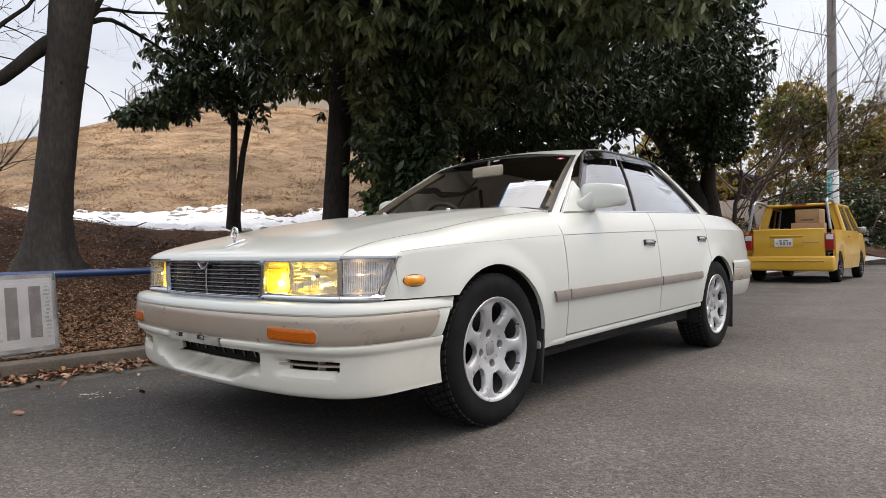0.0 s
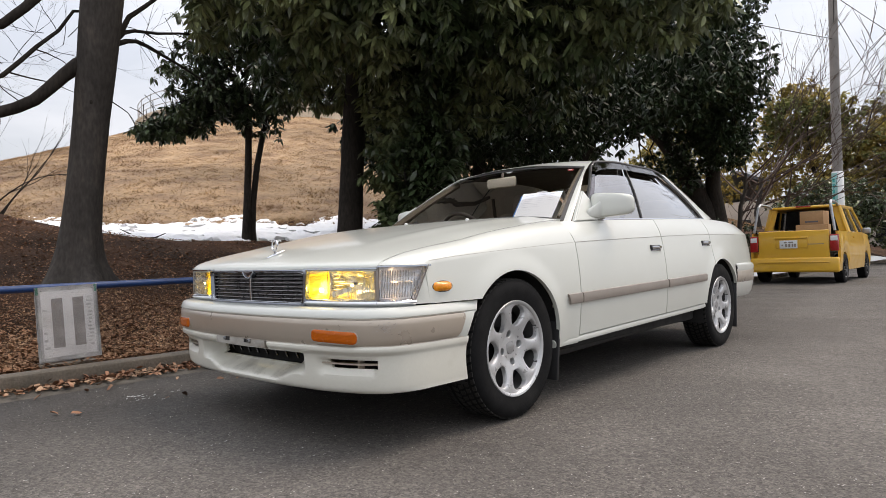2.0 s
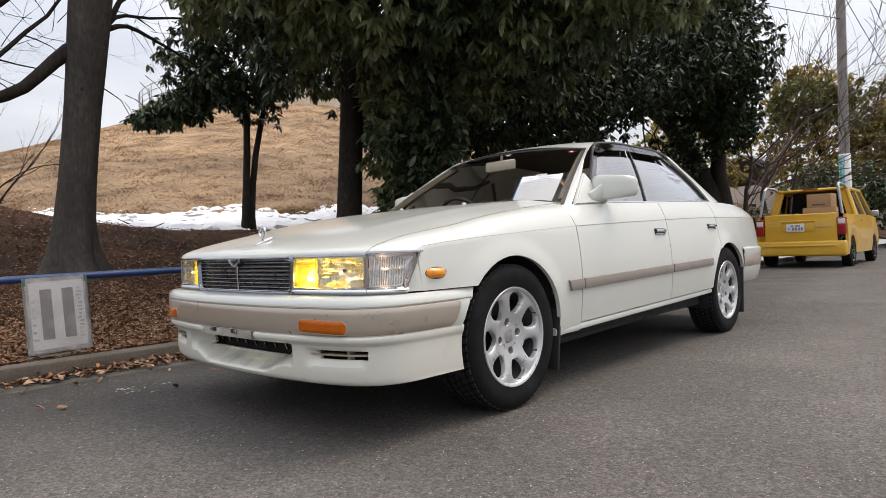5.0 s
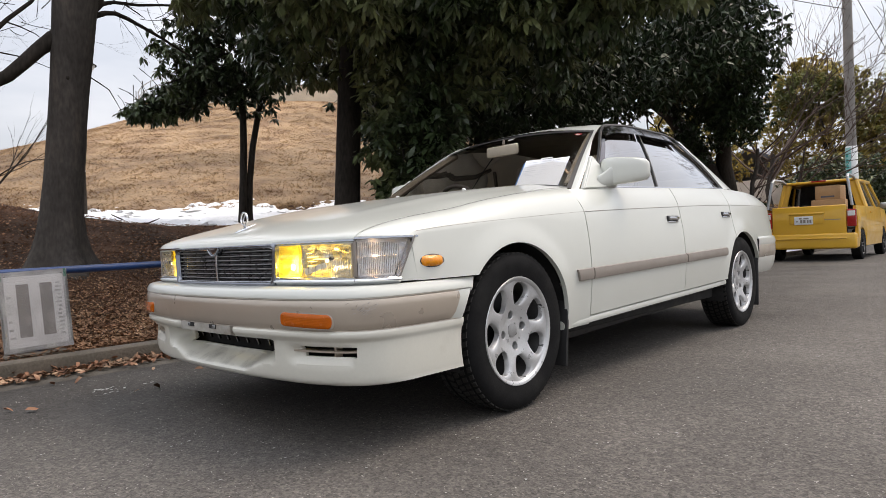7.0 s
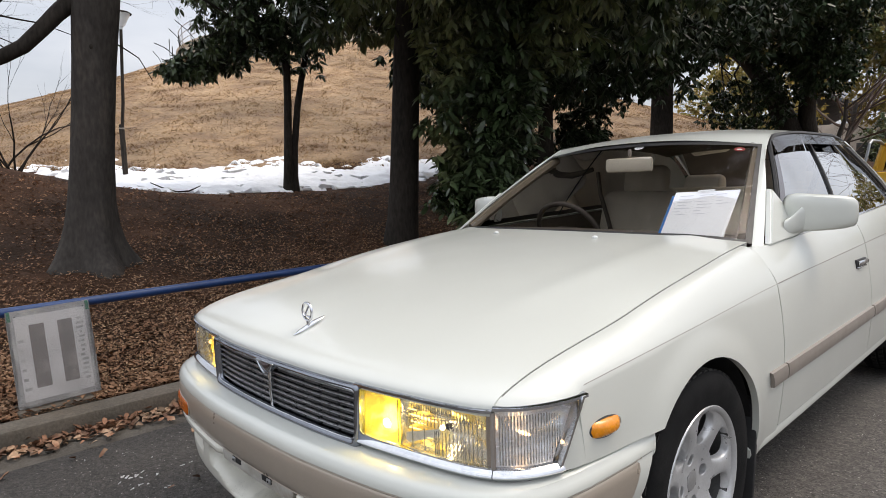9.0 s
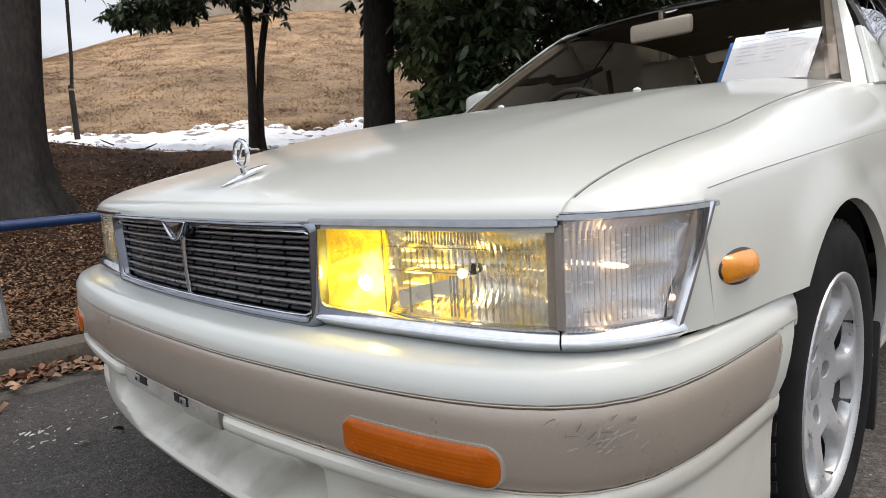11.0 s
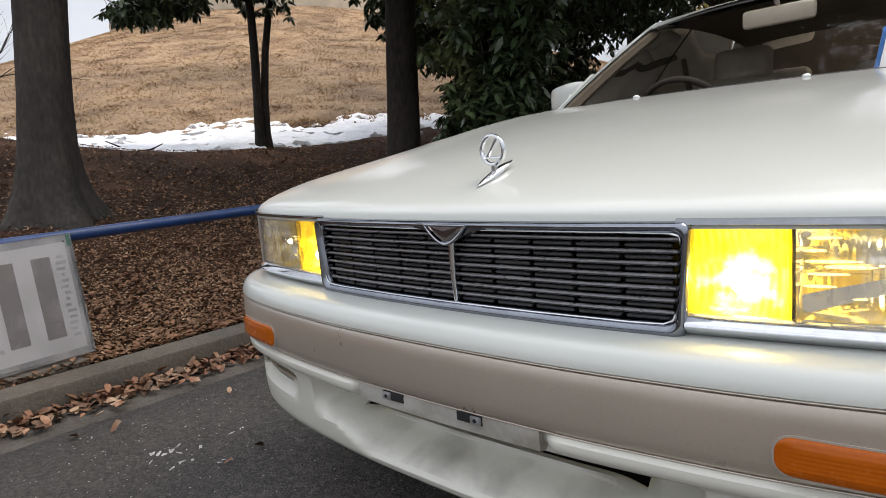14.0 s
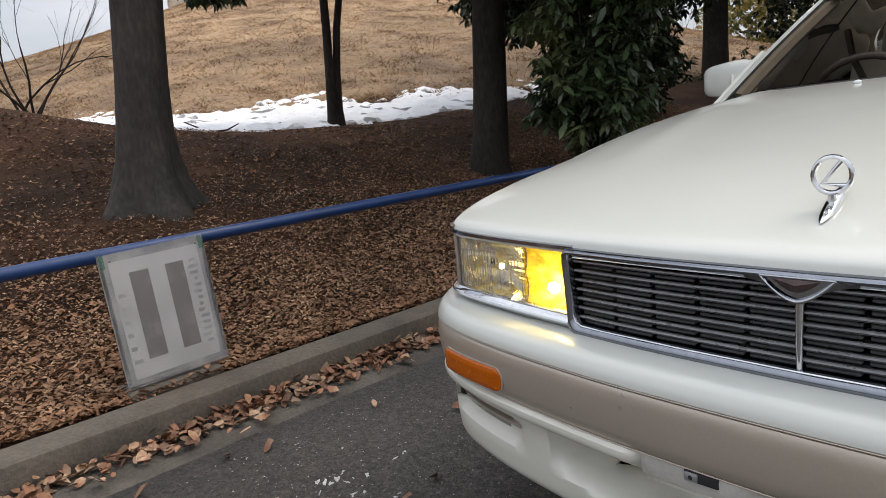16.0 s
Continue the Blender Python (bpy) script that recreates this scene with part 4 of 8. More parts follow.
# scuffed corner
random.seed(21)
for k in range(54):
    s0, z0 = random.gauss(0.805, 0.024), random.gauss(0.477, 0.012)
    ln, th = random.uniform(0.002, 0.009), random.uniform(0.0003, 0.0010)
    ang = random.gauss(0.5, 0.5)
    bm = bmesh.new()
    vs = []
    for w in span(0, 2 * math.pi, 9)[:-1]:
        q = 1 + 0.5 * noise.noise(Vector((math.cos(w) * 2, math.sin(w) * 2, k)))
        ds, dz = q * ln * math.cos(w), q * th * math.sin(w)
        ds, dz = ds * math.cos(ang) - dz * math.sin(ang), ds * math.sin(ang) + dz * math.cos(ang)
        vs.append(bm.verts.new((*low_at(s0 + ds, -0.0010), min(z0 + dz, 0.496))))
    bm.faces.new(vs)
    part("scuff", bm, M["scuff_pale" if k % 4 else "scuff_dark"], car, "scraped paint")

# headlamps, corner lamps, grille
LT, LB = 0.6895, 0.5755


def lamp_face(s0, s1, z0, z1, inset, slant=0.0, nu=12, nz=6, bulge=0.0):
    bm = bmesh.new()

    def f(u, v):
        z = fmix(z0, z1, v)
        s = fmix(s0, s1 + slant * (v - 1) * 1.0, u)
        return (*high_at(s, inset - bulge * math.sin(math.pi * u) * math.sin(math.pi * v)), z)
    sheet(bm, f, span(0, 1, nu), span(0, 1, nz))
    return bm


S_IN, S_YEL, S_SPLIT = 0.368, 0.492, 0.728
S_OUT = s_of(high_at, HIGH, 0.345)
SL = 0.070
for side in (1, -1):
    def flip(bm, side=side):
        return flipped(bm) if side < 0 else bm
    # reflector bowl with moulded ribs
    def bowl(s0, s1, depth, ribs, slant=0.0, z1=LT, tiers=1, nu=110):
        bm = bmesh.new()

        def f(u, v):
            z = fmix(LB, z1, v)
            s = fmix(s0, s1 + slant * (v - 1), u)
            w = (v * tiers) % 1.0 if v < 1 else 1.0
            deep = depth * (math.sin(math.pi * u) ** 0.45) * (max(math.sin(math.pi * v), 0.0) ** 0.45)
            deep += 0.006 * math.sin(math.pi * w) * (1 if tiers > 1 else 0)
            deep += ribs * math.sin(2 * math.pi * s / 0.0095 + 2.1 * int(v * tiers * 0.999)) * min(min(u, 1 - u) * 20, 1)
            return (*high_at(s, 0.009 + max(deep, 0)), z)
        sheet(bm, f, span(0, 1, nu), sorted(set(span(0, 1, 19) + [q / tiers - 1e-4 for q in range(1, tiers)])))
        return bm
    head = part("headlamp", flip(bowl(S_YEL + 0.002, S_SPLIT - 0.002, 0.046, 0.0004, 0.0, LT, 2)), M["reflector"], car, "rectangular headlamp with its yellow inner fog lamp lit", angle=60)
    bm = bmesh.new()
    x, y = high_at(0.615, 0.040)
    lathe(bm, [(0.0, 0.0), (0.005, 0.001), (0.007, 0.005), (0.007, 0.014)], Matrix.Translation((x, y, 0.636)) @ Matrix.Rotation(radians(90), 4, "X"), 20)
    part("bulb_shield", flip(bm), M["dark_chrome"], head)
    bm = bmesh.new()
    box(bm, (*high_at(S_YEL, 0.028), (LB + LT) / 2), (0.003, 0.045, LT - LB), 0.001)
    part("lamp_divider", flip(bm), M["yellow_glass"], head)
    # no bulb here: a glowing streak stands for the fog lamp's reflection
    bm = bmesh.new()
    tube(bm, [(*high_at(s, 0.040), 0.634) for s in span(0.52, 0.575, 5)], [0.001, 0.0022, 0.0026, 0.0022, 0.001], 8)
    part("lamp_bulb", flip(bm), M["fog_glint"], head, "warm glowing streak standing for the fog lamp's reflection")
    # added bulb, unseen, that fills the bowl with warm light
    bm = bmesh.new()
    bmesh.ops.create_uvsphere(bm, u_segments=14, v_segments=8, radius=0.006)
    bmesh.ops.transform(bm, matrix=Matrix.Translation((*high_at(0.592, 0.034), 0.628)), verts=bm.verts)
    part("lamp_bulb", flip(bm), M["fill_bulb"], head, "small glowing bulb added to brighten the headlamp bowl")
    # glowing tubes drawn as yellow reflections of the fog lamp
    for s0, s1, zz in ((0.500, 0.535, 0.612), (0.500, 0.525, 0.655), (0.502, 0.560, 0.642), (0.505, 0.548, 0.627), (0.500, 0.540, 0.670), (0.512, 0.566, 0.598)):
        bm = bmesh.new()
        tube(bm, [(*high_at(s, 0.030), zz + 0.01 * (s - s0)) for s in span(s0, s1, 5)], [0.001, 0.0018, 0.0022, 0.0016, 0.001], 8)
        part("lamp_glint", flip(bm), M["fog_glint"], head, "glowing tube standing for a yellow fog lamp reflection")
    # a slanted reflection, painted as a pale grey strip
    bm = bmesh.new()
    sheet(bm, lambda u, v: (*high_at(fmix(0.500, 0.585, u), fmix(0.020, 0.034, u)), fmix(LB + 0.004, LB + 0.030, u) + 0.024 * v * (1 - 0.25 * u)), span(0, 1, 5), span(0, 1, 3))
    part("inner_bezel", flip(bm), M["lamp_reflection"], head, "slanted pale strip shaped as a lamp reflection")
    bm = lamp_face(S_SPLIT - 0.014, S_SPLIT - 0.002, LB, LT, 0.008, nu=3)
    part("lamp_edge_band", flip(bm), M["lamp_tan"], head, "tan inner edge of the lamp")
    # lit fog lamp
    part("fog_reflector", flip(bowl(S_IN, S_YEL - 0.002, 0.036, 0.0014, 0.0, LT, 2, 60)), M["lamp_on"], head, "glowing yellow fog reflector", angle=60)
    bm = bmesh.new()
    bmesh.ops.create_uvsphere(bm, u_segments=16, v_segments=10, radius=0.009)
    bmesh.ops.transform(bm, matrix=Matrix.Translation((*high_at((S_IN + S_YEL) / 2 + 0.006, 0.026), 0.608)) @ Matrix.Diagonal((1.5, 0.6, 1.2, 1)), verts=bm.verts)
    part("fog_bulb", flip(bm), M["bulb"], head, "bright fog bulb")
    part("yellow_lens", flip(lamp_face(S_IN, S_YEL, LB, LT, 0.004, nu=6)), M["yellow_glass"], head, "yellow fog lens").visible_shadow = False
    part("clear_lens", flip(lamp_face(S_YEL, S_SPLIT - 0.002, LB, LT, 0.004, nu=10)), M["clear"], head, "fluted clear headlamp lens").visible_shadow = False
    # flutes of the clear lens: fine ones in bands above and below, broader ones between
    bm = bmesh.new()
    for i in range(46):
        s = fmix(S_YEL + 0.006, S_SPLIT - 0.018, i / 45)
        x, y = high_at(s, 0.0055)
        for z0, z1, keep in ((LT - 0.022, LT - 0.006, 6 < i < 30), (LB + 0.062, LB + 0.086, i % 2 == 0), (LB + 0.005, LB + 0.055, i > 18 and i % 2 == 0 or i % 7 == 0)):
            if keep:
                box(bm, (x, y, (z0 + z1) / 2), (0.0022, 0.002, z1 - z0))
    for z in (LB + 0.058, LT - 0.026):
        tube(bm, [(*high_at(s, 0.0055), z) for s in span(S_YEL + 0.004, S_SPLIT - 0.016, 12)], 0.0008, 4)
    part("lens_flutes", flip(bm), M["clear"], head, smooth=False).visible_shadow = False
    # corner lamp
    corner = part("corner_lamp", flip(bowl(S_SPLIT + 0.005, S_OUT, 0.026, 0.0012, SL, LT + 0.006, 2, 70)), M["corner_reflector"], car, "clear wrap-round corner lamp", angle=60)
    part("corner_lens", flip(lamp_face(S_SPLIT + 0.004, S_OUT, LB, LT + 0.006, 0.003, SL, 16)), M["clear"], corner).visible_shadow = False
    bm = bmesh.new()
    for i in range(22):
        u = (i + 0.5) / 22
        s = fmix(S_SPLIT + 0.012, S_OUT - 0.05, u)
        x, y = high_at(s, 0.0055)
        box(bm, (x, y, (LB + LT) / 2), (0.002, 0.002, LT - LB - 0.012 - 0.02 * max(u - 0.75, 0) * 4))
    part("corner_flutes", flip(bm), M["clear"], corner, smooth=False).visible_shadow = False
    bm = bmesh.new()
    bmesh.ops.create_uvsphere(bm, u_segments=14, v_segments=8, radius=0.011)
    bmesh.ops.transform(bm, matrix=Matrix.Translation((*high_at(0.80, 0.022), 0.640)) @ Matrix.Diagonal((1.6, 0.5, 0.3, 1)), verts=bm.verts)
    part("parking_bulb", flip(bm), M["park_bulb"], corner, "dim parking bulb")
    bm = bmesh.new()
    box(bm, (*high_at(S_SPLIT + 0.001, 0.003), (LB + LT) / 2), (0.009, 0.008, LT - LB + 0.004), 0.002)
    part("lamp_joint", flip(bm), M["strip"], car)
    # bright trim round the lamps
    tr = [(0.000, -0.004), (-0.007, -0.001), (-0.006, 0.006), (0.004, 0.009), (0.02, 0.009)]
    for nm, s0, s1, z, up in (("lamp_trim_top", S_IN - 0.006, S_SPLIT, LT + 0.002, 1), ("lamp_trim_top", S_SPLIT + 0.002, S_OUT + 0.012, LT + 0.008, 1)):
        bm = bmesh.new()
        sheet(bm, lambda s, k: (*high_at(s, tr[k][0] * 0.7), z + tr[k][1] * 0.8), span(s0, s1, 18), list(range(5)))
        flange(bm, 0.01, (0, 1, 0))
        part(nm, flip(bm), M["mid_chrome"], car)
    tb = [(0.005 - 0.0165 * math.sin(math.pi * q / 8), 0.0005 - 0.0290 * q / 8 - 0.0012 * math.sin(2 * math.pi * q / 8)) for q in range(9)]
    for s0, s1 in ((S_IN + 0.004, S_SPLIT - 0.001), (S_SPLIT + 0.001, S_OUT - SL + 0.012)):
        bm = bmesh.new()
        sheet(bm, lambda s, k: (*high_at(s, tb[k][0]), LB + tb[k][1]), span(s0, s1, 18), list(range(9)))
        flange(bm, 0.006, (0, 1, 0))
        part("lamp_trim_bottom", flip(bm), M["chrome"], car, "chrome lamp surround")
    bm = bmesh.new()
    sheet(bm, lambda v, k: (*high_at(S_OUT + SL * (v - 1) + (-0.002, 0.001, 0.010, 0.013)[k], (0.003, -0.008, -0.006, 0.003)[k]), fmix(LB - 0.018, LT + 0.013, v)), span(0, 1, 12), list(range(4)))
    flange(bm, 0.01, (-1, 0, 0))
    part("lamp_trim_end", flip(bm), M["chrome"], car)
    # side marker
    bm = bmesh.new()
    rows = []
    yc, zc = 0.428, 0.614

    def f(u, v):
        a = 2 * math.pi * u
        ca, sa = math.cos(a), math.sin(a)
        ex, ez = math.copysign(abs(ca) ** 0.6, ca) * 0.050, math.copysign(abs(sa) ** 0.7, sa) * 0.0195
        y, z = yc + ex * v, zc + ez * v
        return (side_x(y, z) + 0.015 * (1 - v ** 3), y, z)
    sheet(bm, f, span(0, 1, 33), [0.02, 0.3, 0.6, 0.8, 0.92, 1.0])
    part("side_marker", flip(bm), M["amber_side"], car, "amber side marker")
    bm = bmesh.new()
    sheet(bm, lambda u, v: (lambda y, z: (side_x(y, z) + 0.002 * (1 - v), y, z))(yc + math.cos(u) * (0.051 + 0.003 * v), zc + math.sin(u) * (0.020 + 0.003 * v)), span(0, 2 * math.pi, 33), [0, 1])
    part("marker_gasket", flip(bm), M["black"], car)

# grille
bm = bmesh.new()
sheet(bm, lambda s, z: (*high_at(s, 0.05), z), span(-0.38, 0.38, 12), [0.545, 0.69])
part("grille_backing", bm, M["under"], car)
G0, G1, GX = 0.553, 0.6905, 0.386


def grille_ring():
    """The chrome frame: thin at the top, thick and rounded below."""
    bm = bmesh.new()
    ring = []
    n = 26

    def corner(cx, cz, r, a0):
        return [(cx + r * math.cos(radians(a0 + 90 * i / 6)), cz + r * math.sin(radians(a0 + 90 * i / 6))) for i in range(7)]

    def loop(gx0, gx1, z0, z1, r):
        # gx0 at the bottom, gx1 at the top
        pts = corner(gx0 - r, z0 + r, r, -90) + corner(gx1 - r, z1 - r * 0.7, r * 0.7, 0)
        out = pts + [(-x, z) for x, z in pts[::-1]]
        dense = []
        for (a, b), (c, d) in zip(out, out[1:] + out[:1]):
            k = max(int(math.hypot(c - a, d - b) / 0.03), 1)
            dense += [(fmix(a, c, i / k), fmix(b, d, i / k)) for i in range(k)]
        return dense
    outer = loop(GX - 0.012, GX, G0 - 0.012, G1 + 0.004, 0.016)
    m = len(outer)
    layers = []
    for t, d in ((0.0, 0.012), (0.0, -0.002), (0.08, -0.007), (0.2, -0.011), (0.36, -0.0135), (0.52, -0.0135), (0.68, -0.011), (0.82, -0.007), (0.93, -0.002), (1.0, 0.004), (1.0, 0.03)):
        row = []
        for x, z in outer:
            w = 0.014 if z > 0.62 else 0.022
            w = fmix(0.022, 0.017, smooth01(0.56, 0.66, z))
            ix, iz = x * (1 - t * 0.016 / GX), z + t * (w if z < 0.60 else -w * 0.9 if z > 0.675 else 0)
            px, py = high_at(ix, d)
            row.append(bm.verts.new((px, py, iz)))
        layers.append(row)
    for a, b in zip(layers, layers[1:]):
        for i in range(m):
            bm.faces.new((a[i], a[(i + 1) % m], b[(i + 1) % m], b[i]))
    return bm


grille = part("grille", grille_ring(), M["frame_chrome"], car, "chrome-framed grille with dark horizontal slats")
NS = 7
slat_z = lambda i: fmix(0.5725, 0.6700, i / (NS - 1))
for i in range(NS):
    z, lim = slat_z(i), 0.356 + 0.008 * i / (NS - 1)
    bm = bmesh.new()
    sheet(bm, lambda s, k: (*high_at(s, (0.034, 0.008, 0.0045, 0.034)[k]), z + (0.0012, 0.0026, -0.0020, -0.0042)[k]), span(-lim, lim, 24), list(range(4)))
    slat = part("grille_slat", bm, M["fin"], grille, "dark horizontal slat")
    bm = bmesh.new()
    sheet(bm, lambda s, k: (*high_at(s, (0.0075, 0.0030, 0.0030, 0.0065)[k]), z + (0.0032, 0.0026, 0.0004, -0.0012)[k]), span(-lim, lim, 24), list(range(4)))
    part("slat_edge", bm, M["slat"], slat, "bright front edge")
for i in range(NS + 1):
    z = slat_z(i) - 0.0085 if i < NS else 0.6775
    for k in range(10):
        s = -0.322 + 0.0715 * k
        bm = bmesh.new()
        x, y = high_at(s, 0.019)
        dx, dy = high_at(s + 0.01, 0.019)[0] - x, high_at(s + 0.01, 0.019)[1] - y
        box(bm, (x, y, z), (0.064, 0.016, 0.0058), 0.0016, Matrix.Rotation(math.atan2(dy, dx), 4, "Z"), 1)
        part("grille_fin", bm, M["fin"], grille)
# bright inner edge of the frame
bm = bmesh.new()
half = [(0.0, 0.5595), (0.15, 0.5595), (0.30, 0.5595), (0.345, 0.5605), (0.357, 0.566), (0.3635, 0.580), (0.368, 0.62), (0.370, 0.66), (0.367, 0.676), (0.355, 0.6805), (0.30, 0.6815), (0.15, 0.6815), (0.05, 0.6815)]
tube(bm, [(*high_at(s, -0.006), z) for s, z in [(-s, z) for s, z in half[::-1]] + half[1:]], 0.0018, 6)
part("frame_edge", bm, M["chrome"], grille, "bright inner edge")
bm = bmesh.new()
tube(bm, [(0, high_at(0, d)[1], z) for d, z in ((-0.001, 0.664), (-0.003, 0.64), (-0.003, 0.60), (0.0, 0.561))], [0.0062, 0.0052, 0.0046, 0.0042], 10)
part("grille_post", bm, M["chrome"], grille)


def shield(w, top, low, d, n=21):
    """A filled shield: flat above, drawn to a rounded point below."""
    bm = bmesh.new()
    pts = [(w * q, top - (top - low) * (1 - abs(q) ** 1.7)) for q in span(1, -1, n)]
    vs = [bm.verts.new((x, high_at(0, d)[1], z)) for x, z in pts]
    c = bm.verts.new((0, high_at(0, d - 0.004)[1], fmix(top, low, 0.42)))
    for i in range(n - 1):
        bm.faces.new((vs[i], vs[i + 1], c))
    bm.faces.new((vs[-1], vs[0], c))
    flange(bm, 0.010, (0, 1, 0))
    return bm


# the frame's upper bar dips to carry the badge
bm = bmesh.new()
dip = lambda x: 0.6795 - 0.021 * math.exp(-((x / 0.040) ** 2))
sheet(bm, lambda x, k: (*high_at(x, (-0.004, -0.013, -0.010, 0.004)[k]), (0.689, 0.687, dip(x) + 0.003, dip(x))[k]), span(-0.11, 0.11, 24), [0, 1, 2, 3])
flange(bm, 0.01, (0, 1, 0))
part("badge_mount", bm, M["frame_chrome"], grille)
bm = bmesh.new()
rim_pts = [(0.044 * q, 0.6890 - 0.031 * (1 - abs(q) ** 1.7)) for q in span(1, -1, 21)]
tube(bm, [(0.044 * q, high_at(0, -0.018)[1], 0.6890) for q in (1, 0.5, 0, -0.5, -1)], 0.0018, 8)
tube(bm, [(x, high_at(0, -0.018)[1], z) for x, z in rim_pts], [0.0016 + 0.0014 * math.sin(math.pi * i / 20) for i in range(21)], 8)
badge = part("grille_badge", shield(0.044, 0.6890, 0.6580, -0.015), M["mid_chrome"], grille, "chrome shield badge")
part("badge_rim", bm, M["mid_chrome"], badge)
part("badge_fill", shield(0.029, 0.6868, 0.6700, -0.0190), M["badge_dark"], badge, "dark badge face")

# hood ornament
bm = bmesh.new()
oy, oz = 0.205, hood_z(0, 0.205)
for i in range(1):
    sheet(bm, lambda u, v: (0.009 * math.cos(v) * (1 - abs(u) ** 2.2) ** 0.8 + 0.0008 * math.cos(v), oy + 0.053 * u, hood_z(0, oy + 0.053 * u) + 0.004 + 0.008 * (1 - abs(u) ** 1.6) * math.sin(v) + 0.006 * max(u, -0.2)), span(-1, 1, 17), span(-0.3, math.pi + 0.3, 9))
orn = part("hood_ornament", bm, M["chrome"], car, "upright chrome ring mascot on a winged base")
bm = bmesh.new()
rc = Vector((0, oy - 0.004, oz + 0.045))
mj = 20
rr = [[rc + Vector(((0.0238 + 0.0036 * math.cos(b)) * math.cos(a), 0.0045 * math.sin(b), (0.0238 + 0.0036 * math.cos(b)) * math.sin(a) * 1.05)) for b in span(0, 2 * math.pi, 9)[:-1]] for a in span(0, 2 * math.pi, mj + 1)[:-1]]
bv = [[bm.verts.new(p) for p in r] for r in rr]
for i in range(mj):
    for j in range(8):
        bm.faces.new((bv[i][j], bv[(i + 1) % mj][j], bv[(i + 1) % mj][(j + 1) % 8], bv[i][(j + 1) % 8]))
part("ornament_ring", bm, M["chrome"], orn)
bm = bmesh.new()
tube(bm, [rc + Vector((0.012, 0, 0.020)), rc + Vector((-0.012, 0, -0.012)), rc + Vector((0.018, 0, -0.014))], 0.0035, 8)
tube(bm, [rc + Vector((0, 0, -0.026)), Vector((0, oy, oz + 0.006))], [0.005, 0.007], 8)
part("ornament_stem", bm, M["chrome"], orn)
for x in (-0.23, 0.25):
    bm = bmesh.new()
    bmesh.ops.create_uvsphere(bm, u_segments=12, v_segments=8, radius=0.0095)
    bmesh.ops.transform(bm, matrix=Matrix.Translation((x, 1.27, hood_z(x, 1.27) + 0.003)) @ Matrix.Diagonal((1.1, 1.2, 0.7, 1)), verts=bm.verts)
    part("washer_nozzle", bm, M["white"], car, "small white washer nozzle")

# greenhouse
roof_mid = curve1([(2.0, 1.298), (2.06, 1.314), (2.2, 1.341), (2.45, 1.365), (2.75, 1.374), (3.05, 1.364), (3.25, 1.343), (3.36, 1.322)])
rail_x = curve1([(1.56, 0.735), (1.80, 0.655), (2.10, 0.545), (2.20, 0.535), (2.5, 0.545), (2.9, 0.545), (3.2, 0.535), (3.4, 0.535), (3.7, 0.58), (4.0, 0.635)])
rail_z = curve1([(1.56, 0.905), (1.80, 1.075), (2.06, 1.255), (2.20, 1.312), (2.5, 1.330), (2.9, 1.330), (3.15, 1.314), (3.3, 1.288), (3.5, 1.215), (3.75, 1.095), (4.0, 0.975)])
WT, WB = 2.075, 3.33


def roof():
    bm = bmesh.new()

    def f(y, u):
        bend = 0.045 * (u * u)
        yf = y + bend * (1 - smooth01(WT, 2.5, y))
        x = u * rail_x(yf)
        zr, zm = rail_z(yf), roof_mid(yf - bend * (1 - smooth01(WT, 2.5, y)))
        return (x, yf, zm - (zm - zr) * abs(u) ** 2.6)
    sheet(bm, f, span(WT - 0.04, WB, 26), span(-1, 1, 25))
    return bm


part("roof", roof(), M["paint"], car, "pearl white roof")
top_c = lambda u: (u * rail_x(WT + 0.03 * u * u) * 0.985, WT - 0.04 + 0.045 * u * u, fmix(1.298, rail_z(WT + 0.005), abs(u) ** 2.2))


def screen_pt(u, v, grow=0.0):
    """The windscreen: u across from -1 to 1, v from the bonnet to the roof."""
    xb = u * 0.705
    yb, zb = cowl(abs(xb)) + 0.012, hood_z(xb * 0.98, min(cowl(abs(xb)), 1.5)) - 0.004
    xt, yt, zt = top_c(u)
    p = Vector((fmix(xb, xt, v), fmix(yb, yt, v), fmix(zb, zt, v)))
    return p + Vector((0, -0.5, 0.85)) * (0.018 * math.sin(math.pi * v) * (1 - u * u * 0.5) + grow)


bm = bmesh.new()
sheet(bm, lambda u, v: screen_pt(u, v), span(-1, 1, 21), span(0, 1, 12))
ws = part("windscreen", bm, M["windscreen"], car, "tinted laminated windscreen")
ws.visible_shadow = False
# black seal round it
bm = bmesh.new()
for u0, u1, v0, v1 in ((-1, 1, -0.012, 0.016), (-1, 1, 0.962, 1.012), (-1.012, -0.974, -0.012, 1.012), (0.974, 1.012, -0.012, 1.012)):
    sheet(bm, lambda u, v: screen_pt(u, v, 0.002), span(u0, u1, 15), span(v0, v1, 9))
part("windscreen_seal", bm, M["black"], car)


def pillar_a():
    """Front pillar between the windscreen's edge and the side glass."""
    bm = bmesh.new()

    def f(v, k):
        p = screen_pt(1.0, v)
        yr = fmix(1.60, 2.16, v)
        q = Vector((rail_x(yr) - 0.004, yr, rail_z(yr)))
        out = (p + q) / 2 + Vector((0.014, 0.002, 0.004))
        return (p + Vector((0, 0, 0.003)), fmix(p, out, 0.6) + Vector((0.005, 0.0, 0.002)), out, fmix(out, q, 0.6) + Vector((0.004, 0, 0.002)), q, q + Vector((-0.03, 0.02, -0.01)))[k]
    sheet(bm, f, span(-0.09, 1.03, 18), list(range(6)))
    return bm


both("front_pillar", pillar_a, M["paint"])


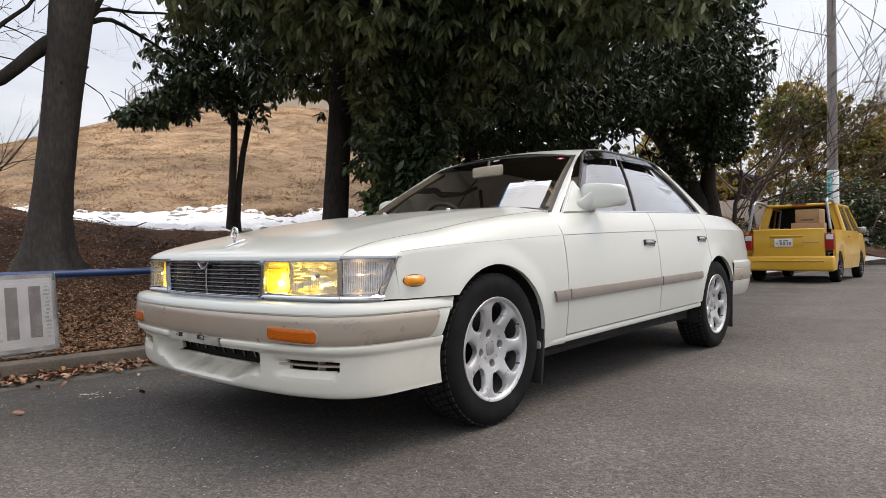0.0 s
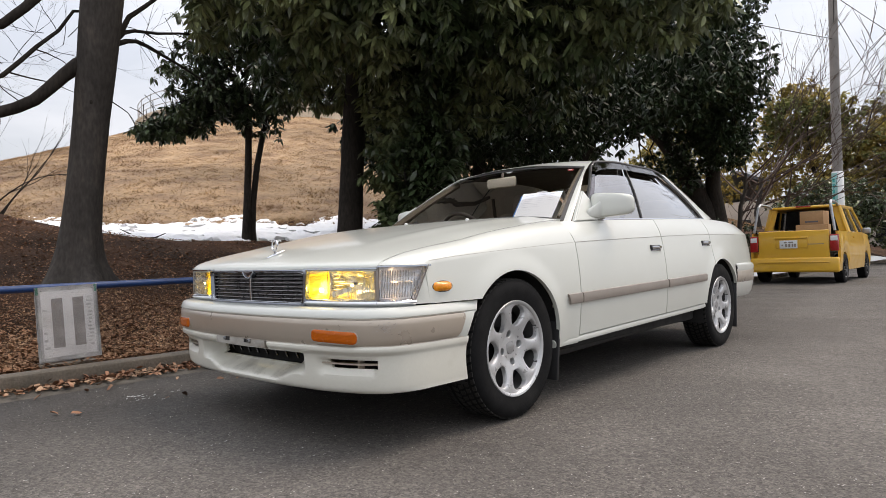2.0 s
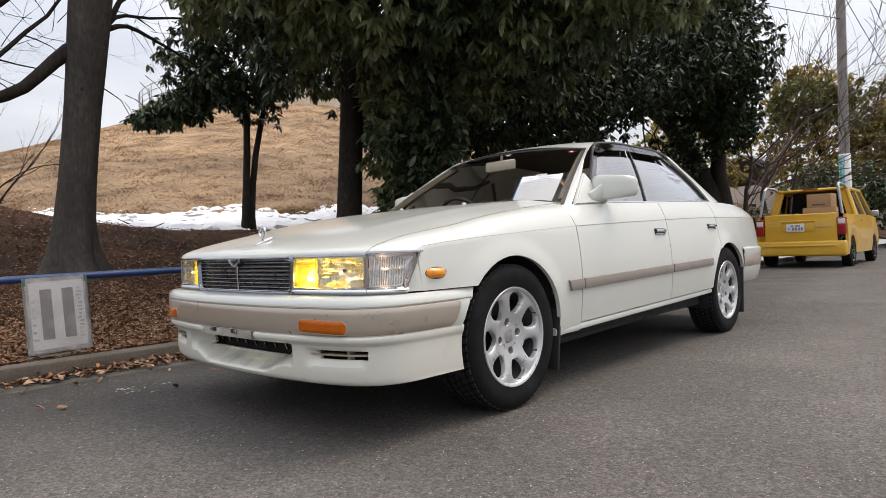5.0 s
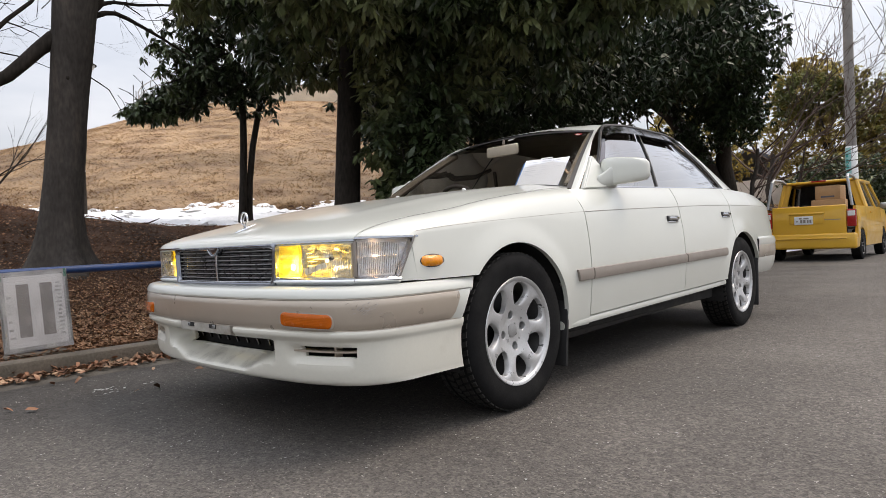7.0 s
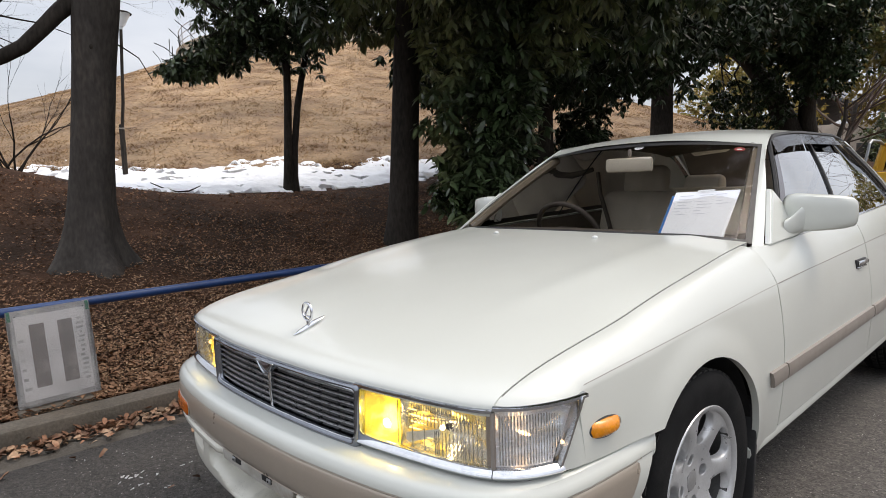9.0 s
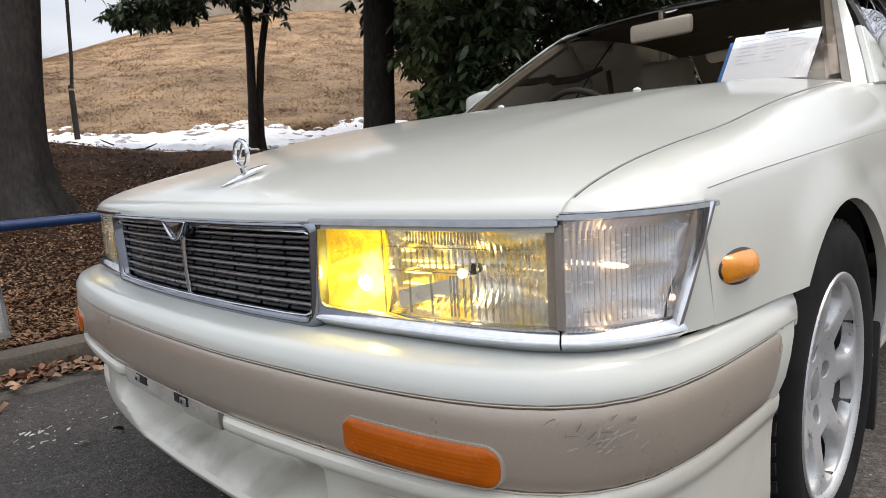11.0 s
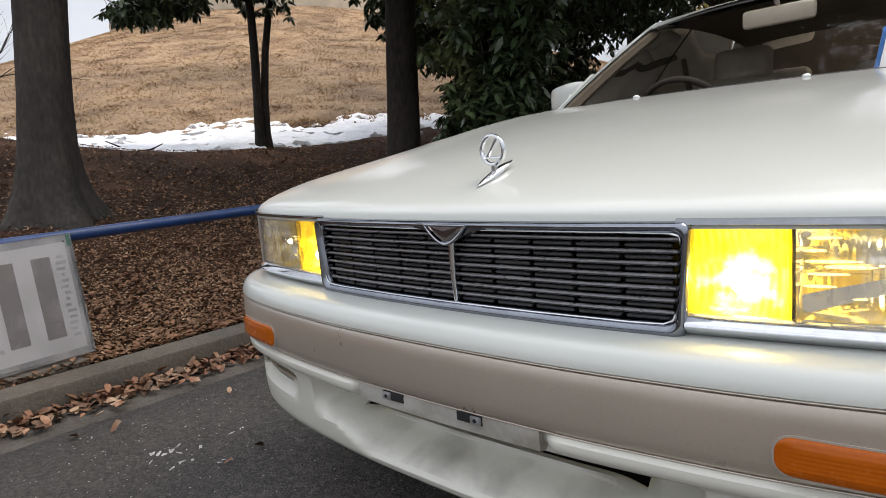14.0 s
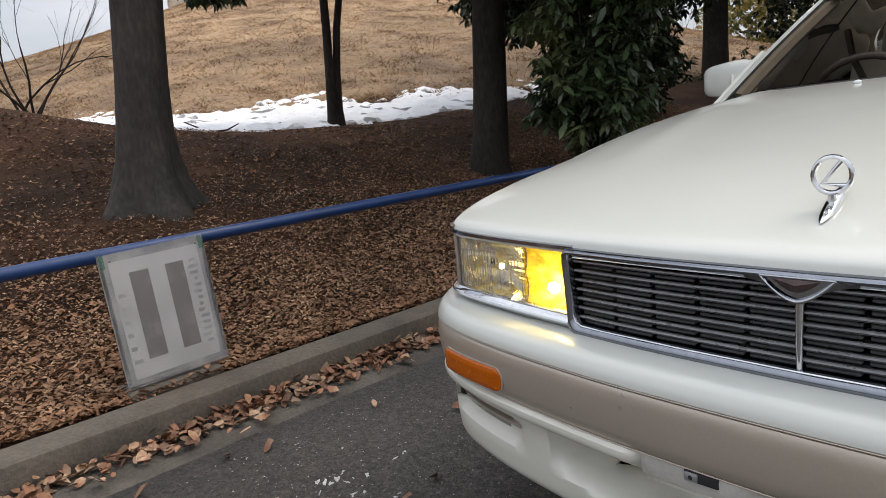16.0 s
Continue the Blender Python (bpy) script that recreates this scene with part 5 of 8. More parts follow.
def glass_pt(y, v):
    """The side glass: v from the waist to the roof rail."""
    zb, xb = belt_z(y) + 0.002, belt_x(y) - 0.020
    zt, xt = rail_z(y) - 0.012, rail_x(y) - 0.006
    z = fmix(zb, zt, v)
    return (fmix(xb, xt, v) + 0.012 * math.sin(math.pi * v), y, z)


def front_window():
    bm = bmesh.new()

    def f(u, v):
        a = fmix(1.665, 2.150, v)
        b = fmix(2.40, 2.575, v)
        y = fmix(a, b, u)
        zb, xb = belt_z(y) + 0.002, belt_x(y) - 0.020
        zt, xt = rail_z(max(y, 2.12)) - 0.014, rail_x(max(y, 2.16)) - 0.006
        z = fmix(zb, zt, v)
        return (fmix(xb, xt, v) + 0.012 * math.sin(math.pi * v), y, z)
    sheet(bm, f, span(0, 1, 16), span(0, 1, 10))
    return bm


def rear_window_side():
    bm = bmesh.new()

    def f(u, v):
        a = fmix(2.408, 2.583, v)
        b = fmix(3.475, 3.165, v)
        y = fmix(a, b, u)
        zb, xb = belt_z(y) + 0.002, belt_x(y) - 0.020
        zt, xt = rail_z(min(y, 3.16)) - 0.014, rail_x(min(y, 3.2)) - 0.006
        z = fmix(zb, zt, v)
        return (fmix(xb, xt, v) + 0.012 * math.sin(math.pi * v) - 0.03 * u * v * v * 0.3, y, z)
    sheet(bm, f, span(0, 1, 16), span(0, 1, 10))
    return bm


for ob in both("front_side_window", front_window, M["side_glass"], "tinted frameless side window") + both("rear_side_window", rear_window_side, M["side_glass"], "tinted frameless side window"):
    ob.visible_shadow = False


def fw_pt(u, v, rear=False):
    if rear:
        a, b = fmix(2.408, 2.583, v), fmix(3.475, 3.165, v)
        y = fmix(a, b, u)
        zt, xt = rail_z(min(y, 3.16)) - 0.014, rail_x(min(y, 3.2)) - 0.006
    else:
        a, b = fmix(1.665, 2.150, v), fmix(2.40, 2.575, v)
        y = fmix(a, b, u)
        zt, xt = rail_z(max(y, 2.12)) - 0.014, rail_x(max(y, 2.16)) - 0.006
    zb, xb = belt_z(y) + 0.002, belt_x(y) - 0.020
    return Vector((fmix(xb, xt, v) + 0.012 * math.sin(math.pi * v), y, fmix(zb, zt, v)))


def edge_tube(pts, r, sides=6):
    bm = bmesh.new()
    tube(bm, pts, r, sides)
    return bm


both("window_seal", lambda: edge_tube([fw_pt(1.0, v) + Vector((0.004, 0.004, 0)) for v in span(0, 1, 10)], 0.007), M["black"])
both("window_frame_top", lambda: edge_tube([fw_pt(0.0, v) + Vector((0.006, -0.004, 0)) for v in span(0.0, 0.97, 12)] + [fw_pt(u, 1.0) + Vector((0.012, 0, 0.006)) for u in span(0.05, 1, 10)] + [fw_pt(u, 1.0, True) + Vector((0.012, 0, 0.006)) for u in span(0.05, 0.98, 10)], 0.011), M["black"])
both("rear_frame_bright", lambda: edge_tube([fw_pt(1.0, v, True) + Vector((0.008, 0.012, 0.004)) for v in span(0.0, 1.0, 10)], 0.012), M["mid_chrome"], "satin rear window frame")
both("waist_trim", lambda: edge_tube([Vector((belt_x(y) - 0.006, y, belt_z(y) + 0.004)) for y in span(1.63, 3.50, 24)], 0.0060), M["chrome"], "bright waist trim")


def visor(rear):
    bm = bmesh.new()
    a, b = (0.03, 0.97) if rear else (-0.02, 1.02)
    sheet(bm, lambda u, v: fw_pt(u, v, rear) + Vector((0.020 + 0.025 * (1 - v) / 0.15 * 0.6, 0, 0.004)), span(a, b, 14), [0.87, 0.91, 0.95, 0.985, 1.02])
    if not rear:
        sheet(bm, lambda v, w: fw_pt(-0.015 + w, v) + Vector((0.020, -0.006, 0.0)), span(0.30, 0.90, 12), [0.0, 0.05, 0.09])
    return bm


both("window_visor", lambda: visor(False), M["visor"], "smoked plastic rain visor")
both("window_visor", lambda: visor(True), M["visor"], "smoked plastic rain visor")


def pillar_c():
    bm = bmesh.new()

    def f(u, v):
        # from the side window's rear edge back to the rear window's edge
        p = fw_pt(1.0, v, True) + Vector((0.006, 0.004, 0))
        y1 = fmix(4.02, 3.30, v)
        q = Vector((rail_x(y1) - 0.015, y1, rail_z(y1) + 0.004))
        m = fmix(p, q, u)
        return m + Vector((0.03, 0, 0.006)) * math.sin(math.pi * u) * (1 - 0.3 * v)
    sheet(bm, f, span(0, 1, 10), span(0, 1, 14))
    return bm


both("rear_pillar", pillar_c, M["paint"])


def deck():
    bm = bmesh.new()

    def f(y, u):
        w = belt_x(y)
        zb = belt_z(y)
        return (u * w, y, zb + 0.018 * (1 - abs(u) ** 3) + 0.0)
    sheet(bm, f, span(3.45, 4.58, 18), span(-1, 1, 17))
    sheet(bm, lambda u, v: (u * belt_x(4.58) * (1 + 0.06 * v), 4.58 + 0.045 * math.sin(v * 1.5), fmix(belt_z(4.58) + 0.018 * (1 - abs(u) ** 3), 0.60, v)), span(-1, 1, 12), span(0, 1, 6))
    return bm


part("boot_lid", deck(), M["paint"], car, "pearl white boot lid")
bm = bmesh.new()
sheet(bm, lambda u, v: (u * fmix(0.60, 0.50, v), fmix(4.02, 3.315, v) + 0.02 * (1 - u * u), fmix(0.985, 1.325, v) + 0.02 * math.sin(math.pi * v) + 0.012 * (1 - u * u)), span(-1, 1, 12), span(0, 1, 8))
part("rear_screen", bm, M["rear_glass"], car, "tinted rear screen").visible_shadow = False


def rear_end(z):
    d = max(ARCH * ARCH - (z - WZ) ** 2, 0)
    return s_of(lambda s: (0, tail_at(s)[1]), TAIL, -(WR + math.sqrt(d) + 0.02))


for nm, rows, mt, lab in (
        ("rear_bumper", [(0.625, 0.05), (0.618, 0.016), (0.605, 0.003), (0.58, 0.0), (0.558, 0.004)], "paint", "pearl white rear bumper"),
        ("rear_bumper_band", [(0.558, 0.006), (0.552, 0.002), (0.51, 0.002), (0.470, 0.006), (0.465, 0.010)], "band", "taupe band of the rear bumper"),
        ("rear_bumper", [(0.465, 0.008), (0.44, 0.010), (0.38, 0.025), (0.345, 0.045), (0.335, 0.09)], "paint", "")):
    bm = bumper_sweep(tail_at, TAIL, rows, rear_end, 40, -1)
    flange(bm, 0.01, (0, -1, 0))
    part(nm, bm, M[mt], car, lab)

# handles
for side in (1, -1):
    for y, z in ((2.405, 0.752), (3.285, 0.780)):
        bm = bmesh.new()
        x = side_x(y, z)
        box(bm, (side * (x + 0.012), y, z + 0.004), (0.014, 0.125, 0.020), 0.006)
        h = part("door_handle", bm, M["chrome"], car, "chrome pull handle")
        bm = bmesh.new()
        box(bm, (side * (x + 0.001), y, z), (0.012, 0.142, 0.038), 0.005)
        part("handle_recess", bm, M["black"], h)
        bm = bmesh.new()
        box(bm, (side * (x + 0.006), y, z - 0.015), (0.008, 0.135, 0.008), 0.003)
        part("handle_lip", bm, M["chrome"], h)


# door mirrors
def mirror_shell():
    bm = bmesh.new()
    bmesh.ops.create_cube(bm, size=1.0)
    bmesh.ops.subdivide_edges(bm, edges=bm.edges[:], cuts=5, use_grid_fill=True)
    for v in bm.verts:
        p = v.co * 2
        sup = (abs(p.x) ** 5 + abs(p.y) ** 5 + abs(p.z) ** 5) ** (1 / 5)
        q = p / max(sup, 1e-6) * (max(abs(p.x), abs(p.y), abs(p.z)))
        v.co = Vector((q.x * 0.122, q.y * 0.050, q.z * 0.066))
        v.co.z *= 1 - 0.14 * (v.co.x / 0.112)
        v.co.y += 0.028 * (v.co.x / 0.106) ** 2 if v.co.y < 0 else 0
    bmesh.ops.transform(bm, matrix=Matrix.Translation((0.822, 1.856, 0.998)) @ Matrix.Rotation(radians(22), 4, "Z"), verts=bm.verts)
    return bm


def mirror_foot():
    """The arm of the mirror, broad at the door and closing into the shell."""
    bm = bmesh.new()

    def f(u, w):
        k = smooth01(0, 1, u)
        c = Vector((fmix(0.745, 0.790, u), fmix(1.79, 1.842, k), fmix(0.950, 0.984, k)))
        ry, rz = fmix(0.075, 0.044, k), fmix(0.032, 0.050, k)
        cw, sw = math.cos(w), math.sin(w)
        return c + Vector((0, math.copysign(abs(cw) ** 0.6, cw) * ry, math.copysign(abs(sw) ** 0.6, sw) * rz))
    sheet(bm, f, span(0, 1, 7), span(0, 2 * math.pi, 25))
    return bm


def mirror_sail():
    bm = bmesh.new()
    pts = [(0.748, 1.555, 0.902), (0.760, 1.88, 0.922), (0.662, 1.80, 1.090)]
    a = [bm.verts.new(Vector(p) + Vector((0.012, 0, 0))) for p in pts]
    b = [bm.verts.new(Vector(p) - Vector((0.012, 0, 0))) for p in pts]
    bm.faces.new(a), bm.faces.new(b[::-1])
    for i in range(3):
        bm.faces.new((a[i], a[(i + 1) % 3], b[(i + 1) % 3], b[i]))
    bmesh.ops.bevel(bm, geom=bm.edges[:], offset=0.005, segments=2, affect="EDGES")
    return bm


def mirror_glass():
    bm = bmesh.new()
    box(bm, (0.818, 1.908, 0.998), (0.18, 0.006, 0.105), 0.002, Matrix.Rotation(radians(22), 4, "Z"))
    return bm


for side in (1, -1):
    fl = (lambda b: b) if side > 0 else flipped
    mr = part("door_mirror", fl(mirror_shell()), M["paint"], car, "pearl white door mirror")
    part("mirror_foot", fl(mirror_foot()), M["paint"], mr)
    part("mirror_sail", fl(mirror_sail()), M["paint"], mr)
    part("mirror_glass", fl(mirror_glass()), M["chrome"], mr, "mirror glass")

# mud flaps and wheel housings
for side in (1, -1):
    for y, w in ((1.225, WF), (WR + 0.30, WR)):
        bm = bmesh.new()
        zt = 0.46 if w == WF else 0.50
        box(bm, (side * 0.745, y + 0.02, (zt + 0.115) / 2), (0.18, 0.016, zt - 0.115), 0.004, Matrix.Rotation(radians(-7 if w == WF else -4), 4, "X"))
        part("mud_flap", bm, M["black"], car, "black rubber mud flap")
    for w in (WF, WR):
        bm = bmesh.new()
        sheet(bm, lambda a, x: (side * x, w + (ARCH + 0.012) * math.cos(a), WZ + (ARCH + 0.012) * math.sin(a)), span(-0.3, math.pi + 0.3, 24), [0.50, 0.815])
        sheet(bm, lambda a, r: (side * 0.50, w + r * math.cos(a), WZ + r * math.sin(a)), span(-0.3, math.pi + 0.3, 24), [0.02, ARCH + 0.012])
        part("wheel_housing", bm, M["under"], car)
# floor pan and inner structure
for c, s in (((0, 2.24, 0.30), (1.50, 1.94, 0.14)), ((0, 0.92, 0.36), (0.98, 1.25, 0.24)), ((0, 3.75, 0.40), (0.98, 1.5, 0.30)), ((0, 0.95, 0.60), (1.20, 1.05, 0.18)), ((0, 0.30, 0.44), (1.25, 0.22, 0.36)), ((0, 4.2, 0.60), (1.35, 0.75, 0.32))):
    bm = bmesh.new()
    box(bm, c, s, 0.02)
    part("floor_pan", bm, M["under"], car)

# interior
bm = bmesh.new()
sheet(bm, lambda u, v: (u * 0.70, fmix(1.44 + 0.10 * u * u, 1.86, v), fmix(0.893 - 0.03 * u * u, 0.900, v) + 0.03 * math.sin(math.pi * v) - (0.10 if v > 0.98 else 0)), span(-1, 1, 16), [0, 0.2, 0.4, 0.6, 0.8, 0.93, 1.0])
sheet(bm, lambda u, v: (u * 0.70, 1.86 + 0.02 * v, fmix(0.83, 0.42, v)), span(-1, 1, 6), [0, 1])
part("dashboard", bm, M["dash"], car, "dark brown dashboard")
bm = bmesh.new()
cx, cy, cz = -0.36, 1.98, 0.862
mw = Matrix.Translation((cx, cy, cz)) @ Matrix.Rotation(radians(-62), 4, "X")
lathe(bm, [(0.186 + 0.013 * math.cos(b), 0.013 * math.sin(b)) for b in span(0, 2 * math.pi, 11)[:-1]], mw, 36, True)
wheel_s = part("steering_wheel", bm, M["dash"], car, "dark brown steering wheel on the right-hand side")
bm = bmesh.new()
box(bm, (0, 0, -0.01), (0.15, 0.10, 0.05), 0.02)
for sx in (1, -1):
    box(bm, (sx * 0.12, 0, 0), (0.13, 0.03, 0.015), 0.005)
bmesh.ops.transform(bm, matrix=mw, verts=bm.verts)
part("steering_boss", bm, M["dash"], wheel_s)


def seat(x, y, w, rear=False):
    bm = bmesh.new()
    box(bm, (x, y, 0.50), (w, 0.52, 0.20), 0.06, Matrix.Rotation(radians(6), 4, "X"), 3)
    s = part("rear_bench" if rear else "front_seat", bm, M["cloth"], car, "beige cloth seat")
    bm = bmesh.new()
    box(bm, (x, y + 0.33, 0.78), (w * 0.97, 0.15, 0.58), 0.06, Matrix.Rotation(radians(-17), 4, "X"), 3)
    part("backrest", bm, M["cloth"], s)
    for hx in ((x,) if not rear else (x - 0.36, x + 0.36)):
        bm = bmesh.new()
        box(bm, (hx, y + 0.45, 1.125 if not rear else 1.06), (0.27, 0.10, 0.17), 0.04, Matrix.Rotation(radians(-12), 4, "X"), 3)
        part("headrest", bm, M["cloth"], s)


seat(-0.36, 2.32, 0.50)
seat(0.36, 2.32, 0.50)
seat(0.0, 3.10, 1.28, True)
for side in (1, -1):
    bm = bmesh.new()
    sheet(bm, lambda y, v: (side * (belt_x(y) - 0.055 - 0.03 * v), y, fmix(belt_z(y) - 0.005, 0.40, v)), span(1.70, 3.5, 14), [0, 0.1, 0.4, 1])
    part("door_lining", bm, M["trim"], car)
    bm = edge_tube([screen_pt(side * 0.95, v) + Vector((0, 0.03, -0.012)) for v in span(0.05, 0.98, 8)], 0.022)
    part("pillar_lining", bm, M["tan_lining"], car)
    bm = edge_tube([(side * 0.60, 2.62, 1.18), (side * 0.57, 2.60, 1.05), (side * 0.50, 2.56, 0.92), (side * 0.28, 2.35, 0.62)], 0.014)
    part("seat_belt", bm, M["trim"], car)
bm = bmesh.new()
sheet(bm, lambda y, u: (u * (rail_x(y) - 0.03), y, roof_mid(y) - 0.035 - 0.03 * abs(u) ** 2.6), span(2.10, 3.30, 12), span(-1, 1, 12))
part("headlining", bm, M["trim"], car)
bm = bmesh.new()
sheet(bm, lambda u, v: (u * 0.62, fmix(3.42, 4.00, v), belt_z(fmix(3.42, 4.00, v)) + 0.034), span(-1, 1, 4), [0, 1])
part("parcel_shelf", bm, M["trim"], car)
bm = bmesh.new()
box(bm, (0.02, 1.905, 1.203), (0.245, 0.022, 0.066), 0.014, Matrix.Rotation(radians(-4), 4, "Z"))
rv = part("rear_view_mirror", bm, M["cloth"], car, "beige rear-view mirror")
bm = edge_tube([(0.02, 1.915, 1.22), (0.0, 1.95, 1.27)], 0.009)
part("mirror_stalk", bm, M["trim"], rv)
# stickers on the windscreen
bm = bmesh.new()
sheet(bm, lambda a, r: screen_pt(0.85 + r * 0.040 * math.cos(a), 0.925 + r * 0.027 * math.sin(a), -0.003), span(0, 2 * math.pi, 21), [0.02, 1.0])
st_red = part("inspection_sticker", bm, M["red"], car, "round red windscreen sticker")
bm = bmesh.new()
sheet(bm, lambda a, r: screen_pt(0.85 + r * 0.020 * math.cos(a), 0.918 + r * 0.009 * math.sin(a), -0.001), span(0, 2 * math.pi, 21), [0.02, 1.0])
part("sticker_spot", bm, M["white"], st_red)
bm = bmesh.new()
sheet(bm, lambda a, r: screen_pt(0.03 + r * 0.042 * math.cos(a), 0.955 + r * 0.028 * math.sin(a), -0.003), span(0, 2 * math.pi, 21), [0.02, 1.0])
part("permit_sticker", bm, M["faint_ink"], car, "small round grey windscreen seal")


# wheels
def wheel_parts():
    """One wheel about its own centre; its axis is x and its face looks to +x."""
    ax = Matrix.Rotation(radians(90), 4, "Y")
    bm = bmesh.new()
    prof = [(0.205, -0.095), (0.222, -0.099), (0.262, -0.103), (0.296, -0.096), (0.310, -0.080)]
    for g in (-0.055, -0.018, 0.018, 0.055):
        prof += [(0.3115, g - 0.0085), (0.3065, g - 0.006), (0.3065, g + 0.006), (0.3115, g + 0.0085)]
    prof += [(0.310, 0.080), (0.304, 0.089), (0.296, 0.096), (0.280, 0.1015), (0.262, 0.103), (0.245, 0.101), (0.232, 0.0985), (0.222, 0.097), (0.213, 0.094), (0.205, 0.088)]
    lathe(bm, prof, ax, 72)
    tyre = bm
    bm = bmesh.new()
    rim = [(0.214, 0.082), (0.2155, 0.094), (0.213, 0.098), (0.207, 0.0975), (0.200, 0.092), (0.1965, 0.084)]
    lathe(bm, rim, ax, 72)
    barrel = bmesh.new()
    lathe(barrel, [(0.1962, 0.082), (0.190, 0.03), (0.187, -0.06), (0.20, -0.085)], ax, 60)
    # dished face: seven spokes between rounded windows, four deep lug holes in the hub
    n, R0 = 7, 0.099

    def window(r):
        t = (r - R0) / 0.0955
        return 0.0 if t <= 0 or t >= 1 else 0.0635 * (t ** 0.55) * (1 - t ** 6) ** 0.5

    def dish(r):
        return 0.060 + 0.028 * math.sin(min(max((r - 0.060) / 0.140, 0), 1) * 1.45)

    for k in range(n):
        a = 2 * math.pi * (k + 0.25) / n

        def f(u, r, a=a):
            ang = u * (math.pi / n - window(r) / r)
            h = dish(r) - (0.0008 if r < 0.1004 else 0) - 0.004 * abs(u) ** 6 * (1 if window(r) > 0 else 0) + 0.0022 * (1 - u * u) * smooth01(0.10, 0.14, r) * smooth01(0.196, 0.17, r)
            return (h, r * math.cos(a + ang), r * math.sin(a + ang))
        us = [-1.0, -0.96, -0.85, -0.5, 0, 0.5, 0.85, 0.96, 1.0]
        rs = [0.095, R0, 0.1003, 0.102, 0.106, 0.113, 0.122, 0.133, 0.145, 0.158, 0.170, 0.179, 0.185, 0.1895, 0.1925, 0.1944, 0.200]
        rows = sheet(bm, f, us, rs)
        for row, way in ((rows[0], -1), (rows[-1], 1)):
            low = []
            for p in row:
                ra, an = math.hypot(p.co.y, p.co.z), math.atan2(p.co.z, p.co.y)
                an += way * 0.004 / ra
                low.append(bm.verts.new((p.co.x - 0.020, ra * math.cos(an), ra * math.sin(an))))
            for j in range(1, len(rs) - 2):
                bm.faces.new((row[j], row[j + 1], low[j + 1], low[j]))
    LUG, LR = radians(23), 0.0165
    hub = bmesh.new()
    for k in range(4):
        a0 = LUG + math.pi / 2 * k
        cy, cz = 0.064 * math.cos(a0), 0.064 * math.sin(a0)
        ringed = []
        for j in range(36):
            w = a0 + 2 * math.pi * j / 36
            far = LR
            while far < 0.09:
                y, z = cy + far * math.cos(w), cz + far * math.sin(w)
                off = (math.atan2(z, y) - a0 + math.pi) % (2 * math.pi) - math.pi
                if not 0.029 < math.hypot(y, z) < 0.1012 or abs(off) > math.pi / 4:
                    break
                far += 0.0004
            row = []
            for dpt, rad in ((-0.030, LR), (-0.0015, LR), (0.0, LR + 0.0015)) + tuple((0.0, fmix(LR + 0.0015, far, q)) for q in (0.5, 1.0)):
                y, z = cy + rad * math.cos(w), cz + rad * math.sin(w)
                row.append(hub.verts.new((dish(math.hypot(y, z)) + dpt, y, z)))
            ringed.append(row)
        for j in range(36):
            p, q = ringed[j], ringed[(j + 1) % 36]
            for i in range(4):
                hub.faces.new((p[i], q[i], q[i + 1], p[i + 1]))
    for b in (bm, hub):
        bmesh.ops.remove_doubles(b, verts=b.verts, dist=0.0005)
    caps, holes = bmesh.new(), []
    lathe(caps, [(0.0005, 0.0625), (0.022, 0.0622), (0.0285, 0.0605), (0.030, 0.055)], ax, 28)
    for k in range(4):
        a = LUG + math.pi / 2 * k
        c = Matrix.Translation((0, 0.064 * math.cos(a), 0.064 * math.sin(a))) @ ax
        hb = bmesh.new()
        lathe(hb, [(0.0005, 0.048), (0.0095, 0.047), (0.0105, 0.034), (0.0170, 0.033)], c, 20)
        holes.append((hb, c))
    back = bmesh.new()
    lathe(back, [(0.0005, 0.015), (0.10, 0.012), (0.188, 0.0), (0.19, -0.05)], ax, 40)
    out = {}
    for nm, b, mt in (("tyre", tyre, "tyre"), ("wheel", bm, "alloy"), ("hub_face", hub, "alloy"), ("centre_cap", caps, "alloy_cap"), ("brake_disc", back, "alloy_dark"), ("barrel", barrel, "barrel")):
        bmesh.ops.recalc_face_normals(b, faces=b.faces)
        me = bpy.data.meshes.new(nm)
        b.to_mesh(me)
        b.free()
        me.shade_smooth()
        me.set_sharp_from_angle(angle=radians(35))
        me.materials.append(M[mt])
        out[nm] = me
    out["lug_recess"] = []
    for hb, c in holes:
        me = bpy.data.meshes.new("lug_recess")
        hb.to_mesh(me)
        hb.free()
        me.shade_smooth()
        me.set_sharp_from_angle(angle=radians(35))
        me.materials.append(M["alloy_lug"])
        out["lug_recess"].append(me)
    # tread blocks
    vs, fs = [], []
    for k in range(60):
        for j, xx in enumerate((-0.074, 0.074, -0.036, 0.0, 0.036)):
            w = 2 * math.pi * (k + 0.5 * (j % 2)) / 60
            hw, hx = 0.0105 / 0.315, 0.0105 if j < 2 else 0.0115
            b0 = len(vs)
            for rr in (0.300, 0.3130 if j > 1 else 0.3122):
                for q, s2 in ((-1, -1), (1, -1), (1, 1), (-1, 1)):
                    skew = 0.012 * s2 * (1 if xx < 0 else -1)
                    vs.append((xx + hx * s2, rr * math.cos(w + q * hw + skew), rr * math.sin(w + q * hw + skew)))
            fs += [(b0 + 4, b0 + 5, b0 + 6, b0 + 7)] + [(b0 + i, b0 + (i + 1) % 4, b0 + 4 + (i + 1) % 4, b0 + 4 + i) for i in range(4)]
    me = bpy.data.meshes.new("tread")
    me.from_pydata(vs, [], fs)
    me.materials.append(M["tread"])
    out["tread"] = me
    return out


